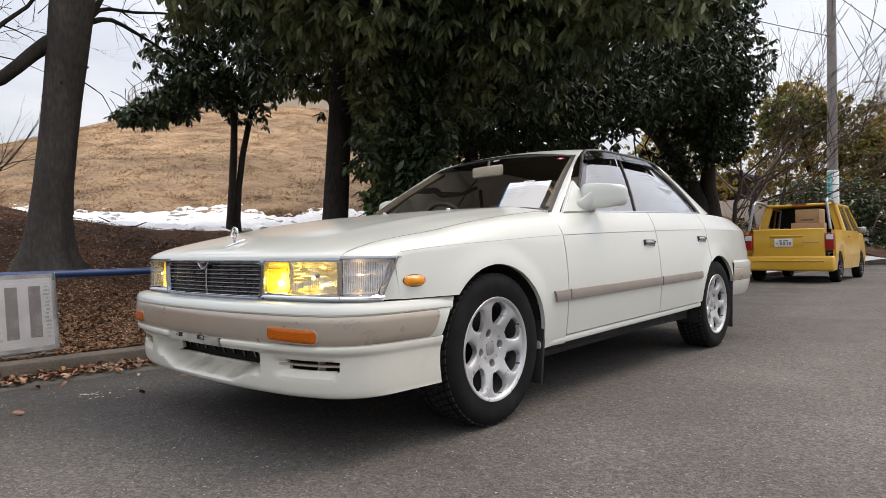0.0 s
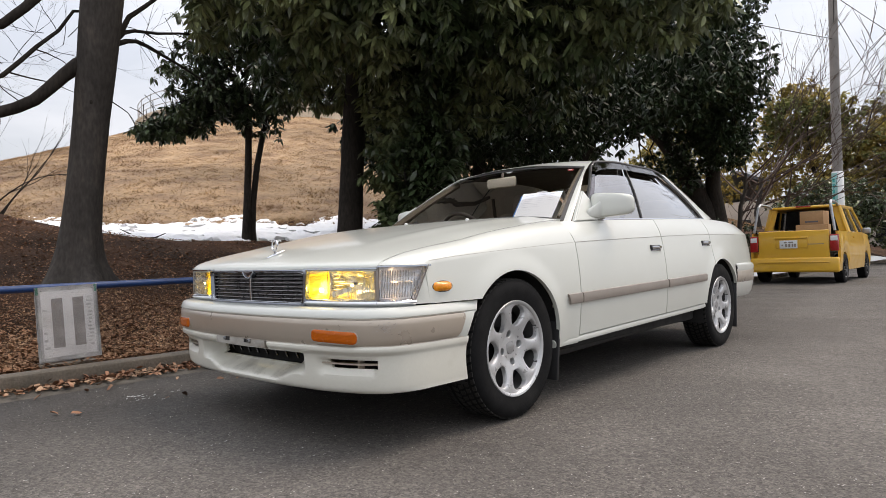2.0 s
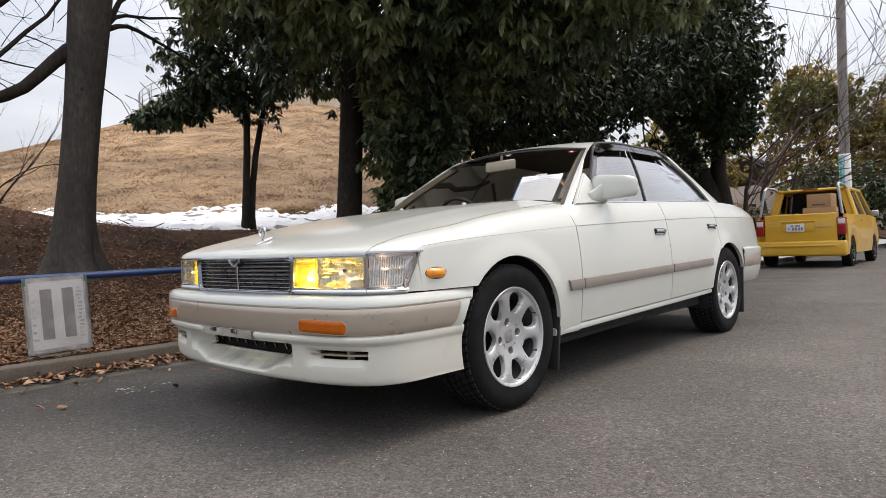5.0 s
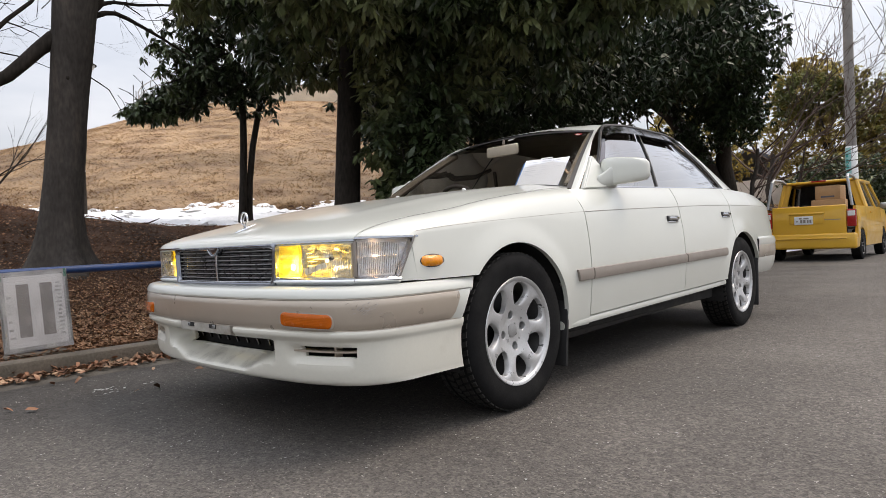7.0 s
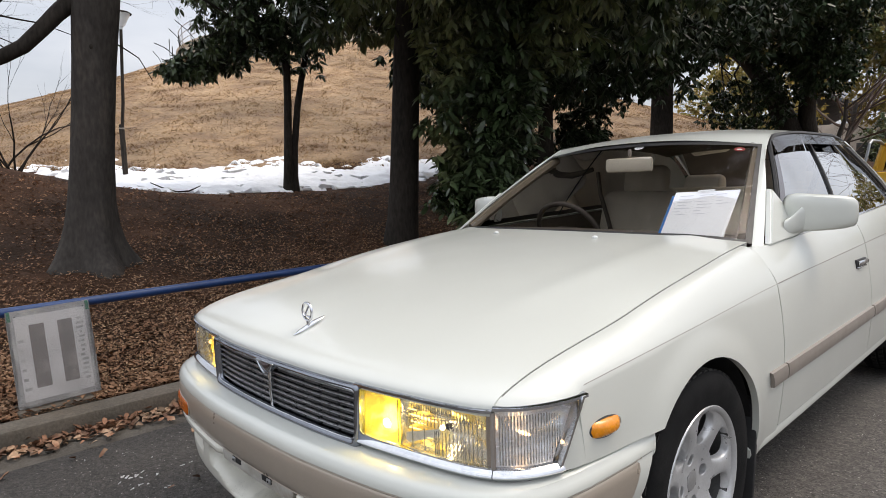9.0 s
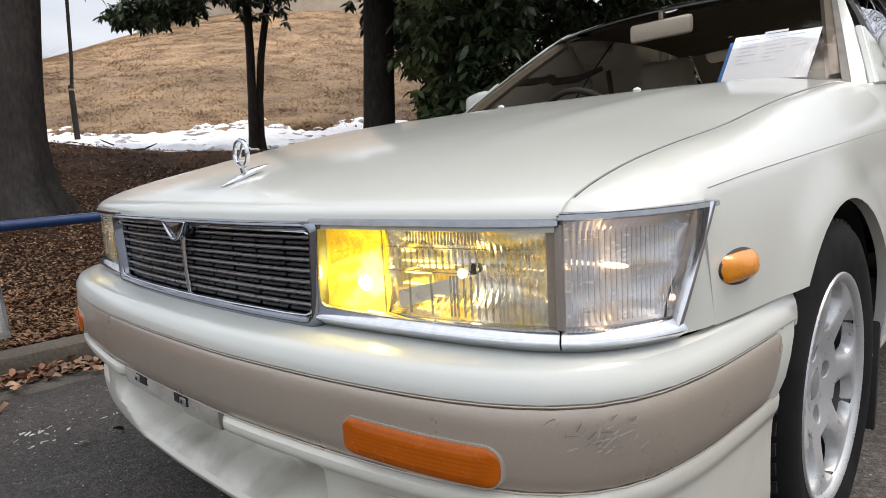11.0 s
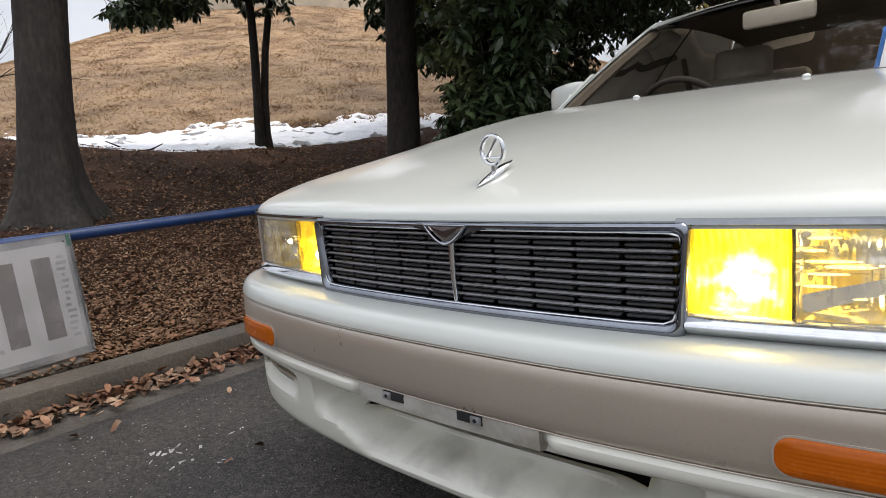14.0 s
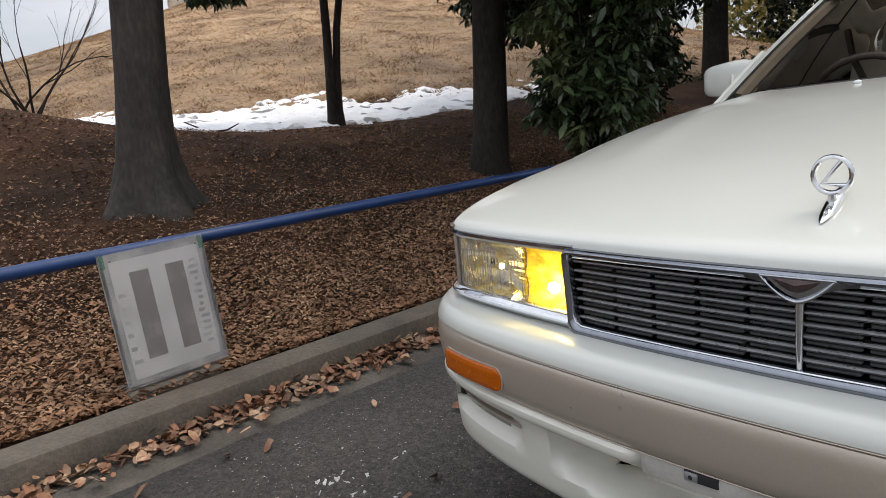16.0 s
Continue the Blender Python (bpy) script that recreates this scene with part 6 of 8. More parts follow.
M["alloy_cap"] = mat("alloy_cap", (0.34, 0.34, 0.34), 0.4, 0.5, 0.1, 14.0, 160.0)
M["alloy_lug"] = mat("alloy_lug", (0.16, 0.16, 0.16), 0.45, 0.6, 0.2, 14.0, 160.0)
WP = wheel_parts()


def put_wheel(x, y, turn, steer=0.0):
    m = pose(x, y, WZ, 0, 0, steer) @ (Matrix.Rotation(math.pi, 4, "Z") if x < 0 else Matrix.Identity(4)) @ Matrix.Rotation(radians(turn), 4, "X")
    w = under(new("wheel", WP["wheel"]), car, "seven-spoke silver alloy wheel", m)
    for nm in ("tyre", "tread", "hub_face", "centre_cap", "brake_disc", "barrel"):
        under(new(nm, WP[nm]), w, "", m)
    for me in WP["lug_recess"]:
        under(new("lug_recess", me), w, "", m)


for x, y, tn, sr in ((0.732, WF, -12.9, 0.0), (-0.732, WF, 40, 0.0), (0.728, WR, 33, 0), (-0.728, WR, 70, 0)):
    put_wheel(x, y, tn, sr)

# clipboard with printed sheets on the dashboard, leaning at the windscreen
board = thing("clipboard", (0.49, 1.70, 0.93), "blue clipboard with white printed sheets leaning behind the windscreen", "clipboard")
P_TL, P_TR = Vector((0.385, 1.625, 1.075)), Vector((0.590, 1.715, 1.085))
P_BL = Vector((0.372, 1.525, 0.925))
ex, ez = (P_TR - P_TL), (P_TL - P_BL)
nn = ex.cross(ez).normalized()


def on_board(u, v, d=0.0):
    return P_BL + ex * u + ez * v + nn * d


bm = bmesh.new()
sheet(bm, lambda u, v: on_board(u, v, -0.004), [-0.05, 1.0], [-0.16, 0.98])
flange(bm, 0.004)
part("board", bm, M["blue_board"], board, "blue board")
bm = bmesh.new()
sheet(bm, lambda u, v: on_board(u, v, 0.002 + 0.004 * math.sin(3 * u + 2 * v)), span(0.0, 1.01, 9), span(-0.16, 1.03, 9))
part("sheet", bm, M["paper"], board, "white printed sheet")
bm = bmesh.new()
sheet(bm, lambda u, v: on_board(u, v, 0.009), [0.35, 0.62], [1.0, 1.045])
part("clip", bm, M["white"], board)
random.seed(5)
for i in range(7):
    for k in range(3):
        u0 = 0.06 + 0.30 * k + random.uniform(0, 0.06)
        u1 = u0 + random.uniform(0.10, 0.25)
        v0 = 0.90 - 0.075 * i
        if i > 3 and k > 1:
            continue
        bm = bmesh.new()
        sheet(bm, lambda u, v: on_board(u, v, 0.0095), [u0, min(u1, 0.95)], [v0, v0 + random.uniform(0.012, 0.022)])
        part("print_line", bm, M["faint_ink"], board)


# ---- trees ----
def crown_mesh(blobs, clusters, per, length, width, seed, droop=(-10, -65), shell=0.55, low=-9.0):
    """Leaves in whorls at twig ends, spread through soft blobs (centre, radii, weight). Returns vertices and faces."""
    rng = np.random.default_rng(seed)
    w = np.array([b[2] for b in blobs], float)
    pick = rng.choice(len(blobs), clusters, p=w / w.sum())
    d = rng.normal(size=(clusters, 3))
    d /= np.linalg.norm(d, axis=1, keepdims=True)
    lump = 1 + 0.16 * np.sin(d[:, 0] * 7 + pick) * np.sin(d[:, 1] * 6 + 2 * pick) + 0.10 * np.sin(d[:, 2] * 11 + 3 * pick)
    r = (shell + (1 - shell) * rng.random(clusters) ** 0.6) * lump
    c = np.array([b[0] for b in blobs])[pick] + d * r[:, None] * np.array([b[1] for b in blobs])[pick]
    c = c[c[:, 2] > low]
    n = len(c) * per
    base = np.repeat(c, per, axis=0) + rng.normal(size=(n, 3)) * length * 0.11
    az = rng.random(n) * 2 * math.pi
    el = np.radians(rng.uniform(droop[1], droop[0], n))
    dv = np.stack([np.cos(az) * np.cos(el), np.sin(az) * np.cos(el), np.sin(el)], 1)
    up = np.array([0, 0, 1.0]) + rng.normal(size=(n, 3)) * 0.35
    sv = np.cross(dv, up)
    sv /= np.linalg.norm(sv, axis=1, keepdims=True)
    nv = np.cross(sv, dv)
    ln = (length * rng.uniform(0.65, 1.2, n))[:, None]
    wd = ln * width / length * 0.5
    p1, p2 = base + dv * ln * 0.30, base + dv * ln * 0.68 - nv * ln * 0.05
    tw = rng.normal(size=(n, 1)) * 0.35
    v = np.stack([base, p1 + (sv + nv * tw) * wd * 0.88, p1 - (sv + nv * tw) * wd * 0.88, p2 + sv * wd * 0.84, p2 - sv * wd * 0.84, base + dv * ln - nv * ln * 0.15], 1).reshape(-1, 3)
    o = (np.arange(n) * 6)[:, None]
    f = np.concatenate([o + np.array([k]) for k in ((0, 2, 1), (1, 2, 3), (2, 4, 3), (3, 4, 5))], 0)
    return v, f, c


def fast_mesh(name, v, f, material, parent=None, label=""):
    me = bpy.data.meshes.new(name)
    k = f.shape[1]
    me.vertices.add(len(v)), me.loops.add(f.size), me.polygons.add(len(f))
    me.vertices.foreach_set("co", np.ascontiguousarray(v, dtype=np.float32).ravel())
    me.loops.foreach_set("vertex_index", np.ascontiguousarray(f, dtype=np.int32).ravel())
    me.polygons.foreach_set("loop_start", np.arange(0, f.size, k, dtype=np.int32))
    me.update(calc_edges=True)
    me.materials.append(material)
    return under(new(name, me), parent, label)


class Wood:
    """Collects tapering tubes into one mesh."""

    def __init__(self):
        self.v, self.f = [], []

    def add(self, pts, rad, sides=7):
        vs, fs = tube_data(pts, rad, sides)
        o = len(self.v)
        self.v += vs
        self.f += [tuple(i + o for i in q) for q in fs]

    def link(self, name, material, parent, label=""):
        return link_mesh(name, self.v, self.f, material, parent, label, angle=60)


def bent(a, b, n, wob, rng, sag=0.0):
    a, b = Vector(a), Vector(b)
    out = []
    for i in range(n):
        t = i / (n - 1)
        p = a.lerp(b, t)
        k = math.sin(math.pi * t)
        out.append(p + Vector((rng.uniform(-wob, wob), rng.uniform(-wob, wob), rng.uniform(-wob, wob) * 0.6 - sag * k)) * (k if 0 < i < n - 1 else 0))
    return out


def trunk_mesh(name, pts, rads, material, parent, flare=0.0, sides=20, ribs=0.0, label="", sink=0.0):
    """A trunk with a flared, ribbed foot."""
    vs, fs = tube_data(pts, rads, sides)
    z0 = pts[0][2] + sink
    out = []
    for i, v in enumerate(vs):
        ring, k = divmod(i, sides)
        c = Vector(pts[ring])
        h = max(v.z - z0, 0)
        w = 2 * math.pi * k / sides
        grow = 1 + flare * math.exp(-h / 0.25) * (1 + ribs * math.sin(w * 5 + 1.3)) + 0.03 * noise.noise(v * 3.0) + 0.02 * math.sin(w * 3 + h * 2)
        out.append(c + (v - c) * grow)
    return link_mesh(name, out, fs, material, parent, label, angle=70)


def fork_out(wood, p, d, length, rad, depth, rng, spread=0.55, rise=0.10, droop=0.0, floor=0.0):
    """A bare limb that divides into ever finer twigs."""
    n = 4 if depth > 1 else 3
    pts, q = [Vector(p)], Vector(d).normalized()
    for i in range(n):
        q = (q + Vector((rng.uniform(-1, 1), rng.uniform(-1, 1), rng.uniform(-1, 1))) * 0.16 + Vector((0, 0, rise - droop))).normalized()
        pts.append(pts[-1] + q * length / n)
    end = max(rad * 0.55, floor)
    wood.add(pts, [fmix(rad, end, i / n) for i in range(n + 1)], 6 if rad > 0.012 else 4)
    if depth <= 0:
        return
    for k in range(2 if depth > 2 else 3):
        t = rng.uniform(0.45, 1.0) if k else 1.0
        at = pts[min(int(t * n), n)]
        side = Vector((rng.uniform(-1, 1), rng.uniform(-1, 1), rng.uniform(-0.6, 0.9)))
        fork_out(wood, at, q + side * spread, length * rng.uniform(0.6, 0.85), max(end * rng.uniform(0.6, 0.9), floor), depth - 1, rng, spread, rise, droop, floor)


def tree_bare_big():
    rng = random.Random(11)
    t = thing("bare_tree", (-4.28, 0.81, 0.5), "tall leafless tree with a thick grey trunk on the bank", "tree")
    pts = [(-4.30 + 0.085 * max(h - 0.3, 0), 0.785 + 0.075 * max(h - 0.3, 0), 0.50 + h) for h in (-0.28, 0, 0.08, 0.16, 0.26, 0.4, 0.6, 0.9, 1.3, 1.7, 2.1, 2.5, 2.9, 3.6, 4.6, 6.0, 8.0)]
    rads = [0.175, 0.175, 0.174, 0.172, 0.170, 0.167, 0.164, 0.160, 0.158, 0.162, 0.172, 0.184, 0.190, 0.170, 0.14, 0.11, 0.07]
    trunk_mesh("trunk", pts, rads, M["bark"], t, 1.12, 40, 0.38, "grey bark with knots", 0.28)
    for k, (w, h, r) in enumerate(((-0.9, 0.98, 0.030), (-1.6, 1.55, 0.018), (-0.6, 2.3, 0.02))):
        bm = bmesh.new()
        bmesh.ops.create_uvsphere(bm, u_segments=10, v_segments=8, radius=r)
        c = Vector((-4.28 + 0.085 * max(h - 0.8, 0) + 0.155 * math.cos(w), 0.81 + 0.075 * max(h - 0.8, 0) + 0.155 * math.sin(w), h))
        bmesh.ops.transform(bm, matrix=Matrix.Translation(c) @ Matrix.Diagonal((0.8, 0.8, 1.1, 1)), verts=bm.verts)
        part("knot", bm, M["bark_dark"], t)
    wd = Wood()
    # heavy limb that leaves towards the low y side and drops
    wd.add([(-4.15, 0.95, 2.78), (-4.19, 0.78, 2.68), (-4.2, 0.66, 2.56), (-4.22, 0.54, 2.42), (-4.24, 0.42, 2.29), (-4.26, 0.28, 2.20), (-4.3, 0.10, 2.12), (-4.4, -0.4, 2.02), (-4.5, -1.1, 2.1), (-4.6, -2.0, 2.4)], [0.085, 0.072, 0.062, 0.057, 0.054, 0.052, 0.050, 0.045, 0.035, 0.025], 12)
    # upper limb on the same side
    wd.add([(-4.1, 0.98, 3.75), (-4.2, 0.6, 3.45), (-4.2, 0.35, 3.13), (-4.22, 0.17, 2.93), (-4.3, -0.2, 2.75), (-4.4, -0.9, 2.8)], [0.055, 0.048, 0.043, 0.040, 0.035, 0.025], 10)
    wd.add([(-4.16, 0.98, 3.25), (-4.2, 0.75, 3.20), (-4.2, 0.62, 2.98), (-4.2, 0.44, 2.79), (-4.2, 0.30, 2.62), (-4.2, 0.16, 2.46), (-4.25, -0.1, 2.36), (-4.3, -0.5, 2.4)], [0.010, 0.015, 0.016, 0.019, 0.021, 0.022, 0.02, 0.014], 7)
    wd.add([(-4.2, 0.20, 2.50), (-4.2, 0.36, 2.48), (-4.2, 0.54, 2.47), (-4.2, 0.75, 2.41)], [0.008, 0.007, 0.005, 0.0025], 6)
    wd.add([(-4.2, 0.40, 2.76), (-4.2, 0.52, 2.74), (-4.2, 0.64, 2.70), (-4.2, 0.76, 2.62)], [0.007, 0.006, 0.004, 0.002], 6)
    for k in range(30):
        t2 = k / 29
        o = Vector((-4.2, fmix(0.70, -0.5, t2), fmix(2.95, 2.40, t2) + rng.uniform(-0.15, 0.15)))
        fork_out(wd, o, (rng.uniform(-0.5, 0.5), rng.uniform(-0.9, 0.4), rng.uniform(-0.2, 1.0)), rng.uniform(0.28, 0.55), rng.uniform(0.0026, 0.0050), 3, rng, 0.6, 0.02)
    for k in range(16):
        o = Vector((-4.3, 0.45 - 0.13 * k, 2.28 - 0.012 * k))
        fork_out(wd, o, (rng.uniform(-0.3, 0.3), rng.uniform(-0.8, 0.3), rng.uniform(-0.7, 1.0)), rng.uniform(0.35, 0.6), rng.uniform(0.003, 0.006), 3, rng, 0.6)
    # limbs on the high y side: a fork whose arms run out almost level
    wd.add([(-4.12, 1.0, 2.84), (-4.15, 1.13, 2.96), (-4.18, 1.24, 3.02), (-4.2, 1.34, 3.045), (-4.2, 1.45, 3.02), (-4.2, 1.56, 2.98), (-4.22, 1.80, 2.90), (-4.25, 2.1, 2.78)], [0.040, 0.030, 0.025, 0.022, 0.020, 0.018, 0.014, 0.007], 8)
    wd.add([(-4.13, 1.02, 2.88), (-4.16, 1.14, 3.03), (-4.18, 1.21, 3.10), (-4.2, 1.32, 3.15), (-4.2, 1.56, 3.18), (-4.2, 1.80, 3.24), (-4.2, 2.10, 3.30), (-4.2, 2.5, 3.32)], [0.042, 0.034, 0.024, 0.018, 0.015, 0.013, 0.010, 0.005], 8)
    wd.add([(-4.16, 1.14, 3.03), (-4.18, 1.21, 3.16), (-4.2, 1.27, 3.28), (-4.2, 1.42, 3.42), (-4.2, 1.6, 3.6), (-4.2, 1.8, 3.9)], [0.034, 0.028, 0.025, 0.022, 0.018, 0.012], 8)
    wd.add([(-4.2, 1.42, 3.16), (-4.2, 1.55, 3.10), (-4.2, 1.62, 3.06)], [0.009, 0.006, 0.003], 5)
    # one thin spray low on the trunk
    wd.add([(-4.12, 1.0, 2.42), (-4.15, 1.06, 2.37), (-4.17, 1.15, 2.33), (-4.18, 1.24, 2.28), (-4.19, 1.29, 2.20), (-4.2, 1.35, 2.10)], [0.008, 0.007, 0.006, 0.005, 0.004, 0.003], 5)
    for k in range(12):
        o = Vector((-4.2, 1.25 + 0.08 * k, 3.06 + rng.uniform(-0.05, 0.12)))
        fork_out(wd, o, (rng.uniform(-0.3, 0.3), rng.uniform(0.1, 0.8), rng.uniform(-0.8, 0.7)), rng.uniform(0.2, 0.4), rng.uniform(0.0022, 0.0045), 2, rng, 0.55, 0.0)
    for k in range(7):
        w = rng.uniform(0, 6.3)
        h = rng.uniform(3.6, 7.5)
        fork_out(wd, (-4.05, 1.0, h), (math.cos(w), math.sin(w), 0.7), 1.9, 0.05, 4, rng, 0.6)
    tagged(wd.link("branchwork", M["bark_dark"], t, "bare dark limbs and twigs"), kind="stuff")
    return t


tree_bare_big()


def leafy(name, label, foot, stems, blobs, clusters, per, length, width, seed, bark="bark_dark", leaf="leaf", droop=(-10, -65), limbs=14, flare=0.35, shell=0.55, low=-9.0):
    rng = random.Random(seed)
    t = thing(name, foot, label, "tree")
    for k, (pts, rads) in enumerate(stems):
        trunk_mesh("trunk", pts, rads, M[bark], t, flare, 16, 0.15)
    v, f, c = crown_mesh(blobs, clusters, per, length, width, seed, droop, shell, low)
    wd = Wood()
    tops = [Vector(s[0][-1]) for s in stems]
    for k in range(limbs):
        end = Vector(c[rng.randrange(len(c))])
        a = min(tops, key=lambda q: (q - end).length)
        wd.add(bent(a, end, 6, 0.25, rng), [fmix(0.045, 0.008, i / 5) for i in range(6)], 6)
    # short twigs that carry the outer whorls
    for k in range(min(len(c), 260)):
        p = Vector(c[k])
        q = p + Vector((rng.uniform(-0.3, 0.3), rng.uniform(-0.3, 0.3), rng.uniform(0.05, 0.35)))
        wd.add([q, p.lerp(q, 0.5) + Vector((0, 0, 0.03)), p], [0.007, 0.005, 0.003], 4)
    tagged(wd.link("branchwork", M[bark], t), kind="stuff")
    fast_mesh("crown", v, f, M[leaf], t, "glossy dark evergreen leaves in drooping whorls")
    return t


# slim twin-stemmed evergreen on the crest
leafy("twin_stem_tree", "small evergreen tree with two slim stems on the crest", (-7.22, 4.42, 1.12),
      [([(-7.20, 4.34, 1.00), (-7.20, 4.345, 1.30), (-7.20, 4.375, 1.80), (-7.20, 4.41, 2.40), (-7.21, 4.43, 2.92), (-7.24, 4.40, 3.60)], [0.072, 0.064, 0.060, 0.058, 0.055, 0.045]),
       ([(-7.19, 4.44, 1.00), (-7.19, 4.445, 1.30), (-7.18, 4.48, 1.80), (-7.17, 4.56, 2.40), (-7.15, 4.67, 2.92), (-7.10, 4.85, 3.70)], [0.066, 0.056, 0.052, 0.050, 0.047, 0.04])],
      [((-7.22, 4.42, 4.00), (1.0, 1.0, 1.15), 5), ((-7.52, 3.77, 3.90), (0.7, 0.7, 0.75), 3), ((-7.60, 3.50, 3.12), (0.44, 0.50, 0.28), 1.8), ((-7.75, 3.10, 2.88), (0.30, 0.42, 0.18), 1.5), ((-7.3, 3.9, 3.42), (0.5, 0.5, 0.3), 1.2), ((-6.92, 5.02, 4.30), (0.9, 0.9, 0.9), 3),
       ((-7.17, 4.47, 3.38), (0.42, 0.42, 0.40), 1.5), ((-7.22, 4.52, 5.40), (1.4, 1.4, 1.0), 4)],
      1500, 10, 0.135, 0.046, 3, limbs=16, leaf="leaf_mid", shell=0.25, droop=(0, -80), low=2.80)

# the big overhanging evergreen
leafy("evergreen_tree", "large evergreen tree overhanging the kerb", (-3.85, 3.78, 0.5),
      [([(-3.845, 3.760, 0.42), (-3.845, 3.760, 0.5), (-3.845, 3.770, 0.62), (-3.835, 3.790, 0.8), (-3.825, 3.820, 1.2), (-3.815, 3.860, 1.8), (-3.795, 3.900, 2.6), (-3.755, 3.960, 3.4), (-3.675, 4.040, 4.4)], [0.165, 0.165, 0.163, 0.160, 0.155, 0.150, 0.145, 0.13, 0.10])],
      [((-3.6, 4.0, 4.6), (2.3, 2.3, 1.6), 8), ((-2.3, 3.0, 3.35), (1.1, 1.1, 0.62), 4.5), ((-1.35, 4.35, 3.45), (1.25, 1.2, 0.70), 5.0), ((-3.2, 2.3, 3.55), (1.0, 1.0, 0.60), 2.5), ((-0.3, 4.75, 3.55), (1.0, 1.1, 0.7), 4.0), ((-4.6, 3.9, 3.35), (0.9, 0.9, 0.55), 2.0),
       # the high last blob is unseen, added to shade the car and darken its windscreen
       ((-2.4, 5.2, 3.2), (1.5, 1.4, 0.75), 4.0), ((-2.8, 4.2, 3.0), (0.9, 0.9, 0.45), 2.0), ((-1.7, 3.4, 4.2), (1.6, 1.6, 0.9), 4), ((-1.0, 6.0, 5.6), (2.5, 2.7, 1.5), 6)],
      6000, 13, 0.165, 0.048, 7, limbs=26, droop=(-8, -78))

# evergreens further along the bank
leafy("evergreen_tree", "dense evergreen tree further along the bank", (-5.5, 7.7, 0.8),
      [([(-5.2, 8.2, 0.85), (-5.2, 8.2, 1.1), (-5.2, 8.2, 2.0), (-5.18, 8.22, 3.2), (-5.1, 8.3, 4.6)], [0.15, 0.14, 0.125, 0.11, 0.09])],
      [((-6.2, 7.4, 3.0), (1.0, 1.2, 0.9), 3), ((-6.9, 8.6, 3.6), (1.3, 1.3, 1.1), 3), ((-5.2, 7.8, 4.8), (2.6, 2.6, 2.0), 7), ((-3.9, 7.2, 3.1), (1.6, 1.5, 0.9), 4), ((-5.4, 6.6, 3.0), (1.3, 1.2, 0.8), 3), ((-4.2, 8.6, 3.2), (1.7, 1.6, 1.0), 4), ((-2.2, 8.0, 4.0), (1.8, 1.8, 1.1), 4)],
      4600, 9, 0.15, 0.05, 13, leaf="leaf_dark", limbs=18)
leafy("evergreen_tree", "tall evergreen tree with a straight dark trunk", (-5.92, 13.7, 1.0),
      [([(-5.95, 13.7, 0.9), (-5.95, 13.7, 1.2), (-5.93, 13.7, 2.2), (-5.9, 13.7, 3.6), (-5.8, 13.8, 5.4)], [0.30, 0.28, 0.26, 0.24, 0.16])],
      [((-5.4, 13.7, 6.2), (3.2, 3.2, 2.4), 7), ((-4.2, 12.6, 4.4), (1.9, 1.9, 0.9), 3.5), ((-7.2, 13.2, 4.4), (1.6, 1.6, 0.9), 2), ((-3.5, 14.2, 4.9), (1.9, 1.9, 1.2), 3)],
      3000, 9, 0.19, 0.065, 17, leaf="leaf_dark", limbs=18)
leafy("leaning_tree", "leaning multi-stemmed evergreen tree beside the road", (-4.0, 16.3, 0.6),
      [([(-3.70, 16.4, 0.6), (-3.72, 16.38, 1.0), (-3.85, 16.3, 1.9), (-4.25, 16.25, 2.9), (-4.75, 16.2, 3.7), (-5.6, 16.2, 4.8)], [0.42, 0.36, 0.30, 0.25, 0.21, 0.14]),
       ([(-3.5, 16.5, 0.6), (-3.5, 16.5, 1.2), (-3.6, 16.4, 2.4), (-3.5, 16.2, 3.8), (-3.1, 16.0, 5.0)], [0.30, 0.26, 0.20, 0.16, 0.10])],
      [((-3.4, 15.6, 5.6), (1.5, 2.0, 1.8), 7), ((-2.9, 15.0, 4.6), (1.0, 1.2, 1.1), 3), ((-3.8, 15.4, 4.4), (1.4, 1.4, 0.9), 2.5), ((-3.0, 15.4, 7.2), (1.3, 1.6, 1.5), 4), ((-2.9, 15.2, 3.5), (0.9, 0.9, 0.6), 1.8), ((-3.4, 15.4, 3.4), (1.3, 1.0, 0.7), 2.2), ((-4.6, 15.4, 2.7), (1.1, 0.8, 0.7), 1.6)],
      3600, 9, 0.13, 0.05, 19, leaf="leaf_dark", limbs=22, shell=0.35)

# bushes on the bank
def bush(name, label, foot, blobs, clusters, length, seed, leaf="leaf", droop=(5, -60)):
    t = thing(name, foot, label, "bush")
    rng = random.Random(seed)
    v, f, c = crown_mesh(blobs, clusters, 9, length, length * 0.34, seed, droop, 0.35)
    wd = Wood()
    for k in range(16):
        wd.add(bent(foot, c[rng.randrange(len(c))], 5, 0.15, rng), [0.022, 0.018, 0.014, 0.009, 0.005], 5)
    wd.link("stem", M["bark_dark"], t)
    fast_mesh("foliage", v, f, M[leaf], t, "long glossy dark green leaves")
    return t


bush("evergreen_shrub", "tall glossy evergreen shrub under the trees", (-2.85, 4.1, 0.3), [((-2.85, 4.05, 1.15), (0.52, 0.55, 0.50), 4), ((-2.85, 4.1, 1.8), (0.62, 0.66, 0.6), 4), ((-2.9, 4.3, 2.5), (0.8, 0.8, 0.55), 3)], 1100, 0.14, 23)
